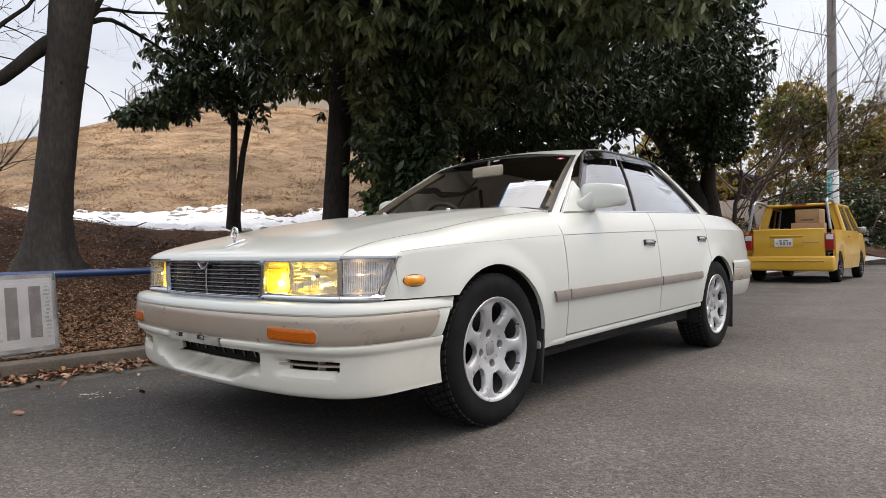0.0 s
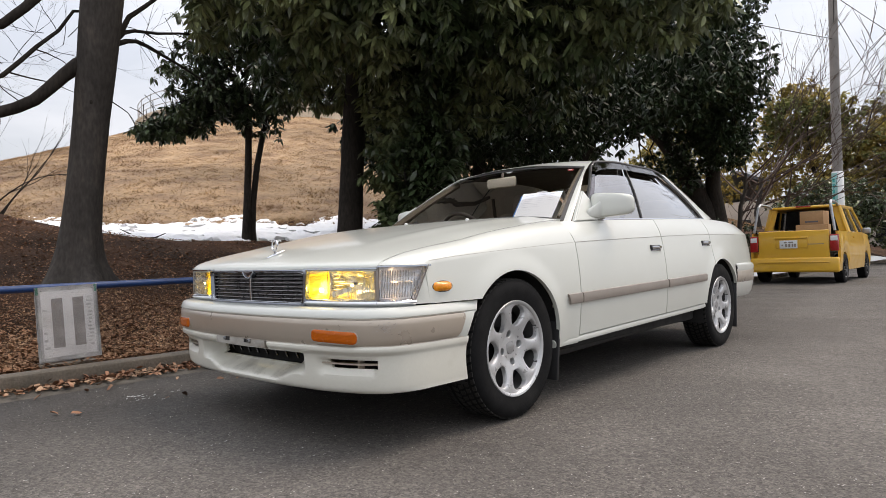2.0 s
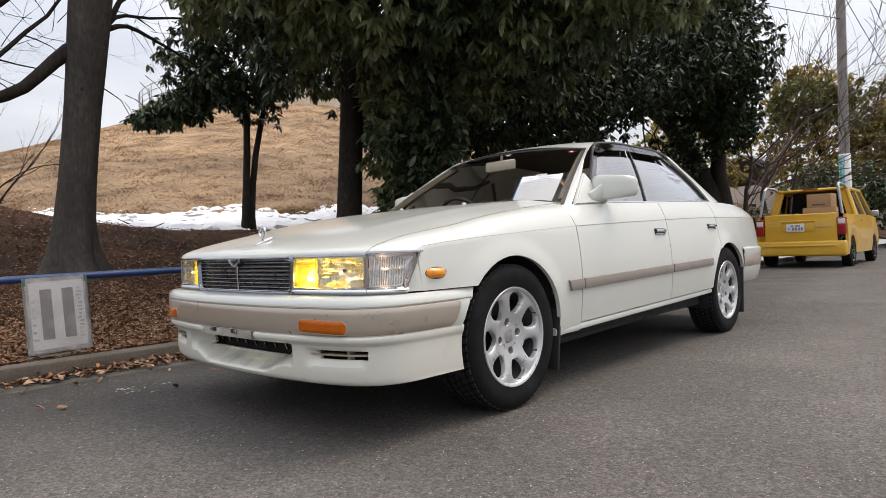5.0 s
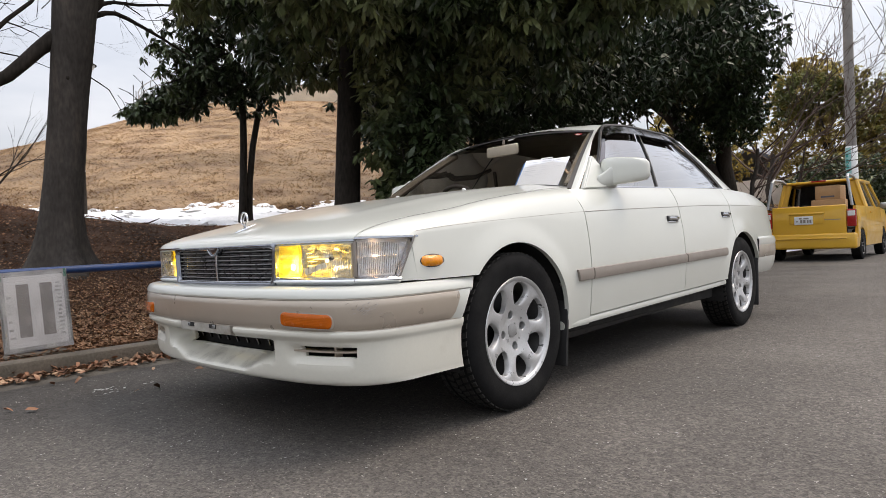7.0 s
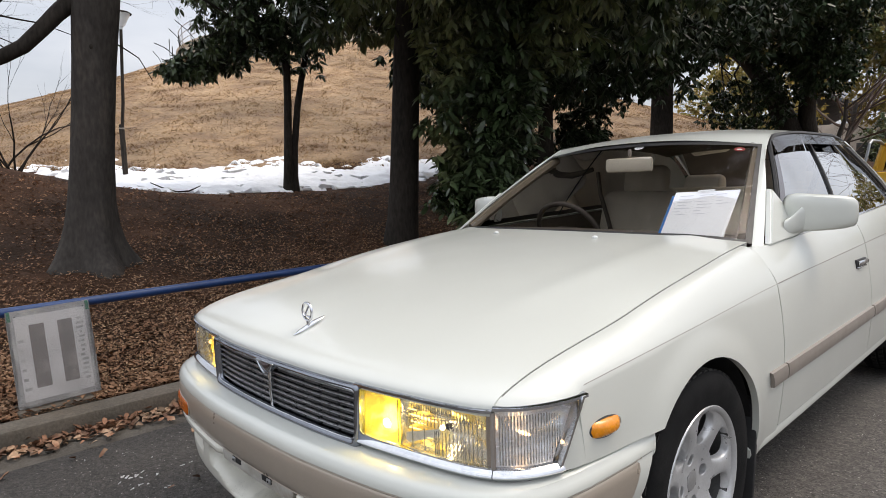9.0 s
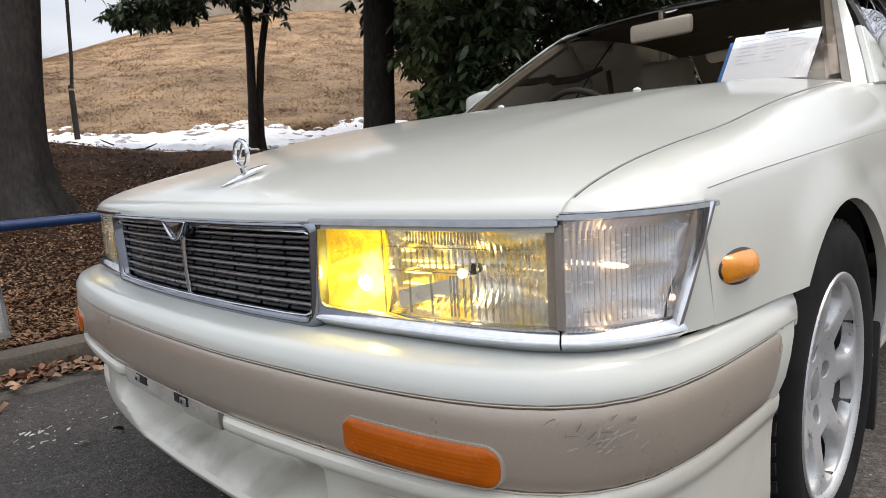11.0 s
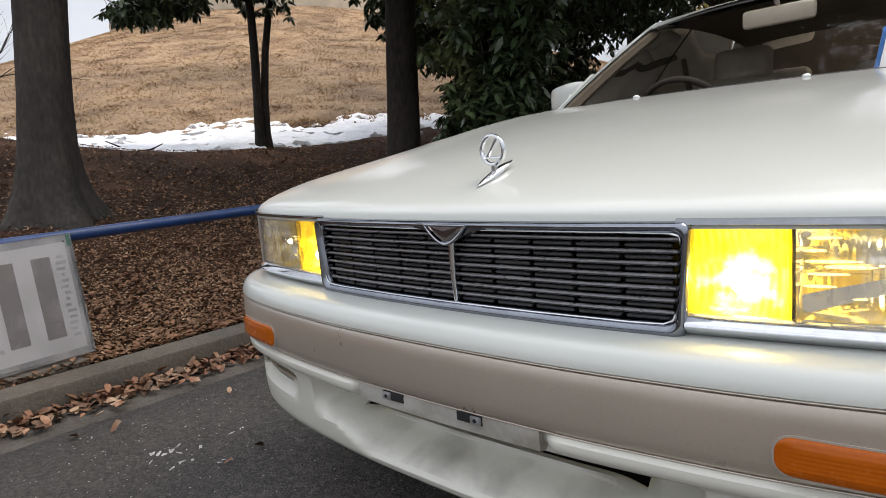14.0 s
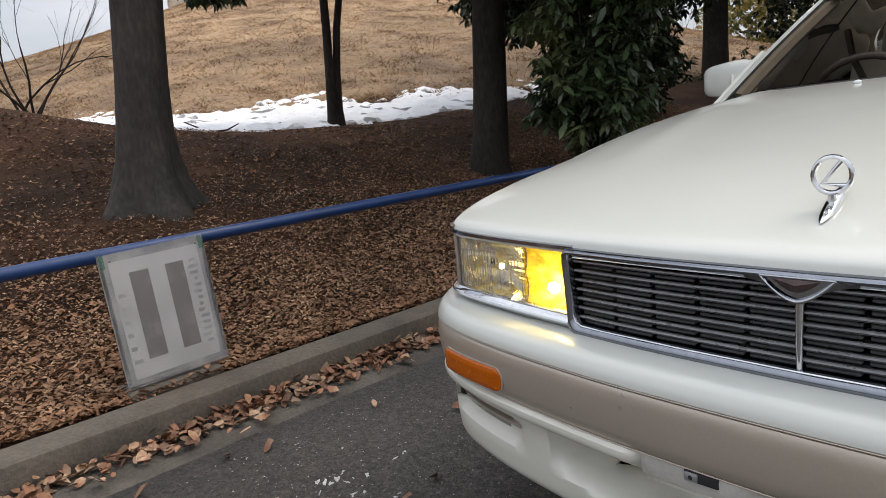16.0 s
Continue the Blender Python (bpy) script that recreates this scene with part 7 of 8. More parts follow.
bush("evergreen_shrub", "rounded dark evergreen shrub further along the bank", (-4.9, 8.9, 0.8), [((-4.95, 8.9, 1.55), (0.62, 0.6, 0.55), 4), ((-4.9, 8.9, 2.1), (0.5, 0.5, 0.45), 2.5), ((-6.0, 8.6, 1.8), (0.6, 0.6, 0.7), 2.5)], 620, 0.14, 29, "leaf_dark")
bush("evergreen_shrub", "low clipped evergreen shrub behind the saloon", (-3.2, 14.0, 0.3), [((-3.2, 14.0, 0.9), (1.0, 1.4, 0.65), 4), ((-2.6, 15.4, 0.8), (0.8, 1.2, 0.6), 3), ((-4.4, 12.6, 1.3), (1.0, 1.2, 0.6), 3)], 800, 0.10, 31, "leaf_dark")


# ---- snow, leaf litter, kerb, rail and notice ----
def snow():
    bm = bmesh.new()
    xs, ys = span(-16.5, -7.0, 170), span(-3, 16, 330)
    ok = {}
    for i, x in enumerate(xs):
        for j, y in enumerate(ys):
            d = -1.96 - x
            r = math.hypot(x - HX, y - HY)
            e = noise.noise(Vector((x * 0.8, y * 0.8, 5))) * 0.60 + noise.noise(Vector((x * 2.6, y * 2.6, 7))) * 0.55 + noise.noise(Vector((x * 6, y * 6, 2))) * 0.40
            hole = noise.noise(Vector((x * 2.2, y * 2.2, 31))) + 0.6 * noise.noise(Vector((x * 5.5, y * 5.5, 33)))
            depth = min((d - 5.3) * 1.2 + e, (r - 27.65) * 0.55 + e, (y - 1.7) * 0.8 + e, (15 - y) * 0.4 + e)
            if depth > 0 and hole < 0.52:
                ok[i, j] = bm.verts.new((x, y, land(x, y) + min(depth, 0.5) * 0.15 - 0.01 + 0.05 * noise.noise(Vector((x * 4, y * 4, 1))) + 0.03 * noise.noise(Vector((x * 9, y * 9, 1)))))
    for (i, j) in list(ok):
        q = [(i, j), (i + 1, j), (i + 1, j + 1), (i, j + 1)]
        if all(k in ok for k in q):
            bm.faces.new([ok[k] for k in q])
    bmesh.ops.delete(bm, geom=[v for v in bm.verts if not v.link_faces], context="VERTS")
    flange(bm, 0.10, (0, 0, -1))
    ob = part("snow", bm, M["snow"])
    return tagged(ob, "patchy strip of old snow at the mound's foot", "snow", kind="stuff")


snow()


def dry_grass(n=260000):
    """Matted blades of winter lawn over the side of the mound that faces the road."""
    rng = np.random.default_rng(77)
    a = rng.uniform(-1.75, 0.45, n)
    r = np.sqrt(rng.uniform((HTOP + 0.3) ** 2, 28.4 ** 2, n))
    P = np.stack([HX + r * np.cos(a), HY + r * np.sin(a)], 1)
    z = np.array([land(x, y) for x, y in P]) + 0.02
    lump = np.array([noise.noise(Vector((x * 1.7, y * 1.7, 40))) for x, y in P])
    h = (0.026 + 0.034 * rng.random(n) + 0.03 * np.maximum(lump, 0))[:, None]
    w = rng.random(n) * 2 * math.pi
    side = np.stack([np.cos(w), np.sin(w), np.zeros(n)], 1) * (0.010 + 0.014 * rng.random(n))[:, None]
    lean = np.stack([rng.normal(size=n), rng.normal(size=n), np.zeros(n)], 1) * h * 1.1
    base = np.concatenate([P, z[:, None]], 1)
    v = np.stack([base - side, base + side, base + lean + np.array([0, 0, 1.0]) * h], 1).reshape(-1, 3)
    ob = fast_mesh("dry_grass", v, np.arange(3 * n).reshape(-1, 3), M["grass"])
    return tagged(ob, "matted straw-coloured winter grass on the mound", "grass", kind="stuff")


dry_grass()


def scatter_leaves(name, label, n, place, size, material, seed, curl=0.35, cat="leaves", rounded=False):
    rng = np.random.default_rng(seed)
    v, f = [], []
    P = []
    while len(P) < n:
        q = place(rng)
        if q:
            P.append(q)
    P = np.array(P)
    az = rng.random(n) * 2 * math.pi
    tilt = rng.normal(size=(n, 2)) * curl
    dv = np.stack([np.cos(az), np.sin(az), tilt[:, 0]], 1)
    sv = np.stack([-np.sin(az), np.cos(az), tilt[:, 1]], 1)
    ln = (size * rng.uniform(0.5, 1.3, n))[:, None]
    wd = ln * rng.uniform(0.2, 0.36, n)[:, None]
    up = np.array([0, 0, 1.0]) * ln * rng.uniform(0.0, 0.28, n)[:, None]
    if rounded:
        row = [P - dv * ln * 0.5]
        for t, k, h in ((-0.24, 0.85, 0.7), (0.14, 1.0, 1.0), (0.36, 0.55, 0.8)):
            wob = 1 + 0.25 * rng.normal(size=(n, 1))
            row += [P + dv * ln * t + sv * wd * k * wob + up * h, P + dv * ln * t + up * h * 0.25, P + dv * ln * t - sv * wd * k / np.maximum(wob, 0.5) + up * h]
        row += [P + dv * ln * 0.5 + up * 0.7]
        v = np.stack(row, 1).reshape(-1, 3)
        o = (np.arange(n) * 11)[:, None]
        tri = ((0, 1, 2), (0, 2, 3), (1, 4, 5), (1, 5, 2), (2, 5, 6), (2, 6, 3), (4, 7, 8), (4, 8, 5), (5, 8, 9), (5, 9, 6), (7, 10, 8), (8, 10, 9))
        ob = fast_mesh(name, v, np.concatenate([o + np.array([k]) for k in tri], 0), material)
        return tagged(ob, label, cat, kind="stuff")
    v = np.stack([P - dv * ln * 0.5, P + sv * wd + up, P + up * 0.2, P - sv * wd + up, P + dv * ln * 0.5 + up * 0.8], 1).reshape(-1, 3)
    o = (np.arange(n) * 5)[:, None]
    f = np.concatenate([o + np.array([k]) for k in ((0, 1, 2), (0, 2, 3), (1, 4, 2), (2, 4, 3))], 0)
    ob = fast_mesh(name, v, f, material)
    return tagged(ob, label, cat, kind="stuff")


def gutter_place(rng):
    y = rng.uniform(-3, 9)
    x = -1.795 + abs(rng.normal()) * 0.062
    if noise.noise(Vector((0, y * 1.3, 3))) < rng.uniform(-1.0, 0.15) or x > -1.5:
        return None
    return (x, y, 0.022 + abs(rng.normal()) * 0.014 * max(1 - (x + 1.795) / 0.12, 0.1))


scatter_leaves("gutter_leaves", "curled brown fallen leaves along the kerb", 5600, gutter_place, 0.038, M["litter"], 2, 0.40, "leaves", True)


def bank_place(rng):
    y = rng.uniform(-4, 10)
    d = rng.uniform(0.0, 1.0) ** 2.3 * 5.0 + 0.02
    x = -1.96 - d
    if noise.noise(Vector((x * 0.9, y * 0.9, 8))) < rng.uniform(-0.9, 0.15):
        return None
    return (x, y, land(x, y) + 0.012 + abs(rng.normal()) * 0.008)


scatter_leaves("leaf_litter", "brown leaf litter and wood chips over the bank", 75000, bank_place, 0.031, M["litter_soil"], 4, 0.30)
def chips_place(rng):
    y = rng.uniform(-3, 6)
    d = abs(rng.normal()) * 1.1 + 0.02
    if d > 4:
        return None
    x = -1.96 - d
    return (x, y, land(x, y) + 0.010 + abs(rng.normal()) * 0.006)


scatter_leaves("wood_chips", "fine tan wood chips and leaf scraps beside the kerb", 95000, chips_place, 0.019, M["wood_chip"], 14, 0.35)
scatter_leaves("road_leaves", "a few stray leaves on the road", 60, lambda rng: (rng.uniform(-1.55, -0.9), rng.uniform(-2, 6), 0.012), 0.04, M["litter"], 6, 0.35, "leaves", True)


def chip_place(rng):
    x, y = rng.uniform(-1.5, 4.5), rng.uniform(-1.6, 7)
    return (x, y, 0.004 + 0.006 * noise.noise(Vector((x * 0.5, y * 0.5, 1))))


scatter_leaves("road_specks", "pale worn specks scattered over the road", 520, chip_place, 0.013, M["spot"], 9, 0.04, "specks")
scatter_leaves("stone_chips", "pale stone chips in the asphalt", 34000, chip_place, 0.0075, M["chip"], 8, 0.05, "gravel")

splash_rng = random.Random(15)
for x, y, r, n in ((-1.14, 0.03, 0.016, 9), (-1.10, 0.09, 0.012, 4), (-1.03, 0.02, 0.010, 4), (-1.105, 0.245, 0.010, 3), (-0.95, 0.12, 0.007, 2)):
    bm = bmesh.new()
    for k in range(n):
        cx, cy = x + splash_rng.gauss(0, r * 1.0), y + splash_rng.gauss(0, r * 1.6)
        w0, ln, th = splash_rng.uniform(0, 3.14), r * splash_rng.uniform(0.4, 1.1), r * splash_rng.uniform(0.12, 0.40)
        ring = []
        for i in range(9):
            w = 2 * math.pi * i / 9
            q = splash_rng.uniform(0.35, 1.5)
            du, dv = q * ln * math.cos(w), q * th * math.sin(w)
            ring.append(bm.verts.new((cx + du * math.cos(w0) - dv * math.sin(w0), cy + du * math.sin(w0) + dv * math.cos(w0), 0.006 * noise.noise(Vector((x * 0.5, y * 0.5, 1))) + 0.0016 + 0.0002 * k)))
        bm.faces.new(ring)
    flange(bm, 0.002, (0, 0, -1))
    tagged(part("paint_spot", bm, M["splash"], smooth=False), "small splash of white paint on the road", "paint spot", "paint spots on the road")

fence = thing("rail_fence", (-2.085, 0.0, 0.0), "low blue painted pipe rail along the kerb", "fence")
rail = lambda y: (-2.085, y, 0.600 + 0.003 * y + 0.004 * math.sin(y))
rail_part("rail", [rail(y) for y in span(-12, 12, 60)], 0.0235, M["blue_pipe"], fence, "blue pipe")
for y in (-9.7, -7.3, -4.9, -2.45, 0.0, 2.75, 5.2, 7.6, 10.0):
    rail_part("post", [(-2.085, y, land(-2.085, y) - 0.1), rail(y)], 0.021, M["blue_pipe"], fence)
bm = bmesh.new()
box(bm, (-2.06, -0.03, 0.10), (0.16, 0.34, 0.05), 0.015)
tagged(part("footing_stone", bm, M["concrete"]), "flat grey stone footing under the notice", "stone")

notice = thing("notice_board", (-2.045, -0.02, 0.14), "faded laminated notice board tied to the blue rail", "sign")
N_TL, N_TR, N_BL = Vector((-2.056, -0.200, 0.602)), Vector((-2.054, 0.160, 0.613)), Vector((-2.018, -0.186, 0.130))
nx, ny = N_TR - N_TL, N_BL - N_TL
nz = ny.cross(nx).normalized()
if nz.x < 0:
    nz = -nz
nt = lambda u, v, d=0.0: N_TL + nx * u + ny * v + nz * d


def plate(name, u0, u1, v0, v1, d, thick, material, parent, label=""):
    bm = bmesh.new()
    sheet(bm, lambda u, v: nt(u, v, d), span(u0, u1, 2), span(v0, v1, 2))
    r = bmesh.ops.extrude_face_region(bm, geom=bm.faces[:])["geom"]
    for q in r:
        if isinstance(q, bmesh.types.BMVert):
            q.co -= nz * thick
    return part(name, bm, material, parent, label, smooth=False)


plate("backing", 0, 1, 0, 1, 0.0, 0.012, M["board"], notice, "grey plastic backing")
for u0, u1, v0, v1 in ((0.08, 0.24, 0.06, 0.94), (0.76, 0.93, 0.06, 0.94), (0.24, 0.76, 0.06, 0.16), (0.24, 0.76, 0.82, 0.94), (0.42, 0.58, 0.16, 0.82)):
    plate("white_band", u0, u1, v0, v1, 0.002, 0.001, M["board_white"], notice, "faded white paper")
for u0, u1 in ((0.24, 0.42), (0.58, 0.76)):
    plate("grey_panel", u0, u1, 0.16, 0.82, 0.002, 0.001, M["board_grey"], notice, "faded grey panel")
random.seed(9)
for i in range(14):
    v = 0.16 + 0.05 * i
    plate("faded_mark", 0.80 + random.uniform(0, 0.04), 0.86 + random.uniform(0, 0.05), v, v + 0.024, 0.0035, 0.001, M["board"], notice)
for i in range(6):
    plate("faded_mark", 0.10, 0.10 + random.uniform(0.04, 0.09), 0.30 + 0.1 * i, 0.33 + 0.1 * i, 0.0035, 0.001, M["board"], notice)
for u in (0.03, 0.97):
    plate("green_tie", u - 0.02, u + 0.02, 0.0, 0.10, 0.003, 0.002, M["green_tape"], notice, "green tape")
    plate("screw", u + (0.06 if u < 0.5 else -0.06), u + (0.075 if u < 0.5 else -0.045), 0.05, 0.062, 0.004, 0.002, M["black"], notice)
for u0, u1, v0, v1 in ((0, 1, 0, 0.022), (0, 1, 0.978, 1), (0, 0.03, 0.022, 0.978), (0.97, 1, 0.022, 0.978)):
    plate("edge_strip", u0, u1, v0, v1, 0.007, 0.007, M["film"], notice)
plate("laminate", 0.03, 0.97, 0.022, 0.978, 0.0055, 0.0005, M["film"], notice, "cloudy clear laminate").visible_shadow = False

lamp = thing("street_lamp", (-11.0, 3.12, 1.3), "slim dark park lamp post with a pale lantern", "street lamp")
LY = 3.19
lz = land(-11, LY)
rail_part("post", [(-11, LY, lz + 0.8), (-11, LY + 0.06, 2.8), (-11, LY + 0.13, 4.16)], [0.030, 0.029, 0.027], M["bark_dark"], lamp, "dark brown post")
rail_part("base_sleeve", [(-11, LY, lz - 0.1), (-11, LY, lz + 0.94), (-11, LY, lz + 0.96)], [0.048, 0.046, 0.036], M["bark_dark"], lamp)
rail_part("collar", [(-11, LY, lz + 0.87), (-11, LY, lz + 0.90)], 0.050, M["strip"], lamp)
for nm, prof, mt, lab in (("lantern", [(0.035, -0.06), (0.045, 0.0), (0.075, 0.02), (0.165, 0.21), (0.168, 0.22)], "white", "pale tapering lantern"), ("lantern_cap", [(0.195, 0.215), (0.198, 0.225), (0.16, 0.25), (0.01, 0.275)], "bark_dark", "dark flat cap")):
    bm = bmesh.new()
    lathe(bm, prof, Matrix.Translation((-11, LY + 0.13, 4.16)), 20)
    part(nm, bm, M[mt], lamp, lab)


# ---- yellow open-deck car parked further on ----
def pickup():
    X0, Y0 = -0.885, 13.0
    t = thing("pickup_car", (X0, Y0 + 1.9, 0), "yellow open-deck hatchback pickup loaded with cardboard boxes", "car")
    W = 0.825

    def slab(name, c, s, bev, mt, lab="", parent=None, m=None, taper=0.0):
        bm = bmesh.new()
        box(bm, (X0 + c[0], Y0 + c[1], c[2]), s, bev, m, 3)
        if taper:
            for v in bm.verts:
                k = (v.co.z - (c[2] - s[2] / 2)) / s[2]
                v.co.x = X0 + (v.co.x - X0) * (1 - taper * k)
        return part(name, bm, M[mt], parent or t, lab)
    # lower body with wheel arches as a side loft
    for side in (1, -1):
        bm = bmesh.new()
        wys, R = (0.62, 3.08), 0.33
        ys = sorted(set(span(0.05, 3.75, 40) + [w + R * math.cos(math.pi * i / 16) for w in wys for i in range(17)]))

        def f(y, v):
            z0 = 0.26
            for w in wys:
                if abs(y - w) < R:
                    z0 = max(z0, 0.30 + math.sqrt(R * R - (y - w) ** 2))
            top = 1.05 if y < 2.75 else 1.05 - 0.16 * smooth01(2.75, 3.75, y)
            z = fmix(z0, top, v)
            bow = 0.045 * (1 - smooth01(0.0, 0.3, v)) + 0.05 * smooth01(0.6, 1.0, v)
            return (X0 + side * (W - bow * 0.6 - 0.04 * smooth01(3.3, 3.8, y)), Y0 + y, z)
        sheet(bm, f, ys, span(0, 1, 9))
        flange(bm, 0.05, (-side, 0, 0))
        part("body_side", bm, M["yellow_paint"], t, "yellow body side")
        for w in wys:
            bm = bmesh.new()
            mw = Matrix.Translation((X0 + side * 0.72, Y0 + w, 0.298)) @ Matrix.Rotation(radians(90) * side, 4, "Y")
            lathe(bm, [(0.19, 0.085), (0.215, 0.09), (0.27, 0.088), (0.295, 0.07), (0.298, 0.0), (0.295, -0.08), (0.2, -0.09)], mw, 32)
            wh = part("tyre", bm, M["tyre"], t, "black tyre")
            bm = bmesh.new()
            lathe(bm, [(0.0005, 0.06), (0.05, 0.065), (0.06, 0.05), (0.17, 0.055), (0.195, 0.085), (0.2, 0.08)], mw, 32)
            part("rim", bm, M["alloy_lug"], wh, "grey alloy rim")
            for q in range(6):
                bm = bmesh.new()
                box(bm, (0, 0, 0), (0.035, 0.13, 0.03), 0.008)
                bmesh.ops.transform(bm, matrix=mw @ Matrix.Rotation(q * math.pi / 3, 4, "Z") @ Matrix.Translation((0, 0.115, 0.07)), verts=bm.verts)
                part("spoke", bm, M["alloy_dark"], wh)
    slab("tailgate", (0, 0.0, 0.80), (1.30, 0.07, 0.56), 0.02, "yellow_paint", "yellow tailgate with a plate recess")
    slab("gate_recess", (-0.03, -0.037, 0.825), (0.60, 0.012, 0.20), 0.012, "yellow_paint")
    slab("gate_handle", (-0.03, -0.045, 0.935), (0.62, 0.03, 0.035), 0.01, "yellow_paint")
    slab("rear_bumper", (0, 0.02, 0.385), (1.63, 0.20, 0.30), 0.045, "yellow_paint", "yellow rear bumper")
    slab("bumper_step", (0, -0.075, 0.44), (1.30, 0.05, 0.03), 0.01, "yellow_paint")
    slab("underside", (0, 1.9, 0.30), (1.40, 3.5, 0.14), 0.03, "under")
    slab("deck_floor", (0, 0.85, 0.62), (1.36, 1.6, 0.04), 0.01, "cargo")
    slab("bonnet", (0, 3.35, 0.93), (1.50, 0.85, 0.20), 0.07, "yellow_paint")
    plate_ob = slab("number_plate", (-0.075, -0.05, 0.805), (0.33, 0.008, 0.165), 0.004, "white", "white number plate with unreadable marks")
    for x, z, w, h in ((-0.13, 0.845, 0.05, 0.03), (-0.03, 0.845, 0.09, 0.03), (-0.19, 0.79, 0.025, 0.03), (-0.115, 0.785, 0.04, 0.06), (-0.06, 0.785, 0.04, 0.06), (0.0, 0.785, 0.03, 0.06), (0.045, 0.785, 0.035, 0.06)):
        slab("plate_mark", (x, -0.055, z), (w, 0.004, h), 0, "strip", "", plate_ob)
    slab("model_mark", (0.42, -0.037, 0.80), (0.28, 0.004, 0.014), 0, "strip")
    for side in (1, -1):
        tl = slab("tail_lamp", (side * 0.735, -0.005, 0.82), (0.15, 0.10, 0.33), 0.02, "tail_red", "red and clear tail lamp")
        slab("reverse_lens", (side * 0.735, -0.052, 0.905), (0.125, 0.012, 0.10), 0.008, "white", "", tl)
        slab("lamp_bar", (side * 0.735, -0.052, 0.835), (0.13, 0.012, 0.02), 0.004, "tail_red", "", tl)
        # deck bars
        bm = bmesh.new()
        tube(bm, [(X0 + side * 0.74, Y0 + 0.03, 1.06), (X0 + side * 0.70, Y0 + 0.06, 1.35), (X0 + side * 0.665, Y0 + 0.10, 1.60), (X0 + side * 0.655, Y0 + 0.22, 1.66), (X0 + side * 0.64, Y0 + 0.75, 1.655), (X0 + side * 0.63, Y0 + 1.0, 1.60)], 0.027, 12)
        part("deck_bar", bm, M["steel"], t, "bright steel deck bar")
        # cab side frame and glass
        bm = bmesh.new()
        sheet(bm, lambda y, v: (X0 + side * fmix(0.785, 0.64, v), Y0 + fmix(y, 1.0 + (y - 1.0) * 0.70, v), fmix(1.04, 1.57, v)), span(1.0, 2.9, 14), [0, 0.08, 0.5, 0.88, 1.0])
        part("side_window", bm, M["window_dark"], t, "dark side window")
        bm = bmesh.new()
        for y in (1.0, 1.18, 2.05, 2.9):
            tube(bm, [(X0 + side * 0.79, Y0 + y, 1.03), (X0 + side * 0.645, Y0 + 1.0 + (y - 1.0) * 0.70, 1.58)], 0.045 if y < 1.1 else 0.03, 8)
        tube(bm, [(X0 + side * 0.645, Y0 + 1.0, 1.58), (X0 + side * 0.645, Y0 + 2.33, 1.58)], 0.04, 8)
        part("window_frame", bm, M["yellow_paint"], t)
        # deck side between gate and cab
        bm = bmesh.new()
        box(bm, (X0 + side * 0.885, Y0 + 2.62, 1.08), (0.16, 0.07, 0.13), 0.03, None, 3)
        part("door_mirror", bm, M["steel"], t, "silver door mirror")
        slab("door_handle", (side * 0.825, 1.45, 0.93), (0.02, 0.14, 0.03), 0.008, "yellow_paint")
    slab("roof", (0, 1.62, 1.60), (1.30, 1.36, 0.06), 0.028, "yellow_paint", "yellow roof")
    slab("stop_lamp", (0, 0.955, 1.615), (0.28, 0.05, 0.028), 0.008, "tail_red", "high red stop lamp")
    for side in (1, -1):
        bm = bmesh.new()
        sheet(bm, lambda u, v: (X0 + side * fmix(0.79, 0.655, v) - side * 0.14 * u, Y0 + 0.98, fmix(1.04, 1.59, v)), [0, 1], [0, 1])
        flange(bm, 0.06, (0, 1, 0))
        part("rear_pillar", bm, M["yellow_paint"], t)
    # flat dark sheet in place of the shade inside the cab
    bm = bmesh.new()
    sheet(bm, lambda u, v: (X0 + u * fmix(0.66, 0.56, v), Y0 + 1.9, fmix(0.65, 1.57, v)), [-1, 1], [0, 1])
    part("cab_shade", bm, M["cargo"], t, "dark sheet standing for the shaded cab interior")
    bm = bmesh.new()
    sheet(bm, lambda u, v: (X0 + u * fmix(0.66, 0.58, v), Y0 + fmix(2.9, 2.33, v), fmix(1.02, 1.57, v)), [-1, 1], [0, 1])
    part("windscreen", bm, M["window_dark"], t)
    return X0, Y0


PX, PY = pickup()


def carton(c, s, rz, label):
    bm = bmesh.new()
    box(bm, (0, 0, 0), s, 0.006)
    m = Matrix.Translation(c) @ Matrix.Rotation(radians(rz), 4, "Z")
    bmesh.ops.transform(bm, matrix=m, verts=bm.verts)
    ob = part("carton", bm, M["cardboard"])
    tagged(ob, label, "box", "cartons on the deck")
    bm = bmesh.new()
    box(bm, (0, -s[1] / 2 - 0.001, -0.3 * s[2]), (s[0] * 0.55, 0.002, s[2] * 0.12))
    bmesh.ops.transform(bm, matrix=m, verts=bm.verts)
    part("print_bar", bm, M["ink"], ob)


carton((PX + 0.28, PY + 0.45, 1.07), (0.58, 0.40, 0.26), 4, "brown cardboard carton stacked on the deck")
carton((PX + 0.27, PY + 0.45, 0.79), (0.60, 0.44, 0.27), -2, "brown cardboard carton on the deck floor")
carton((PX + 0.30, PY + 0.47, 1.34), (0.44, 0.36, 0.27), -5, "smaller brown carton on top of the stack")
carton((PX - 0.45, PY + 0.4, 1.0), (0.34, 0.4, 0.20), 25, "open brown carton beside the stack")
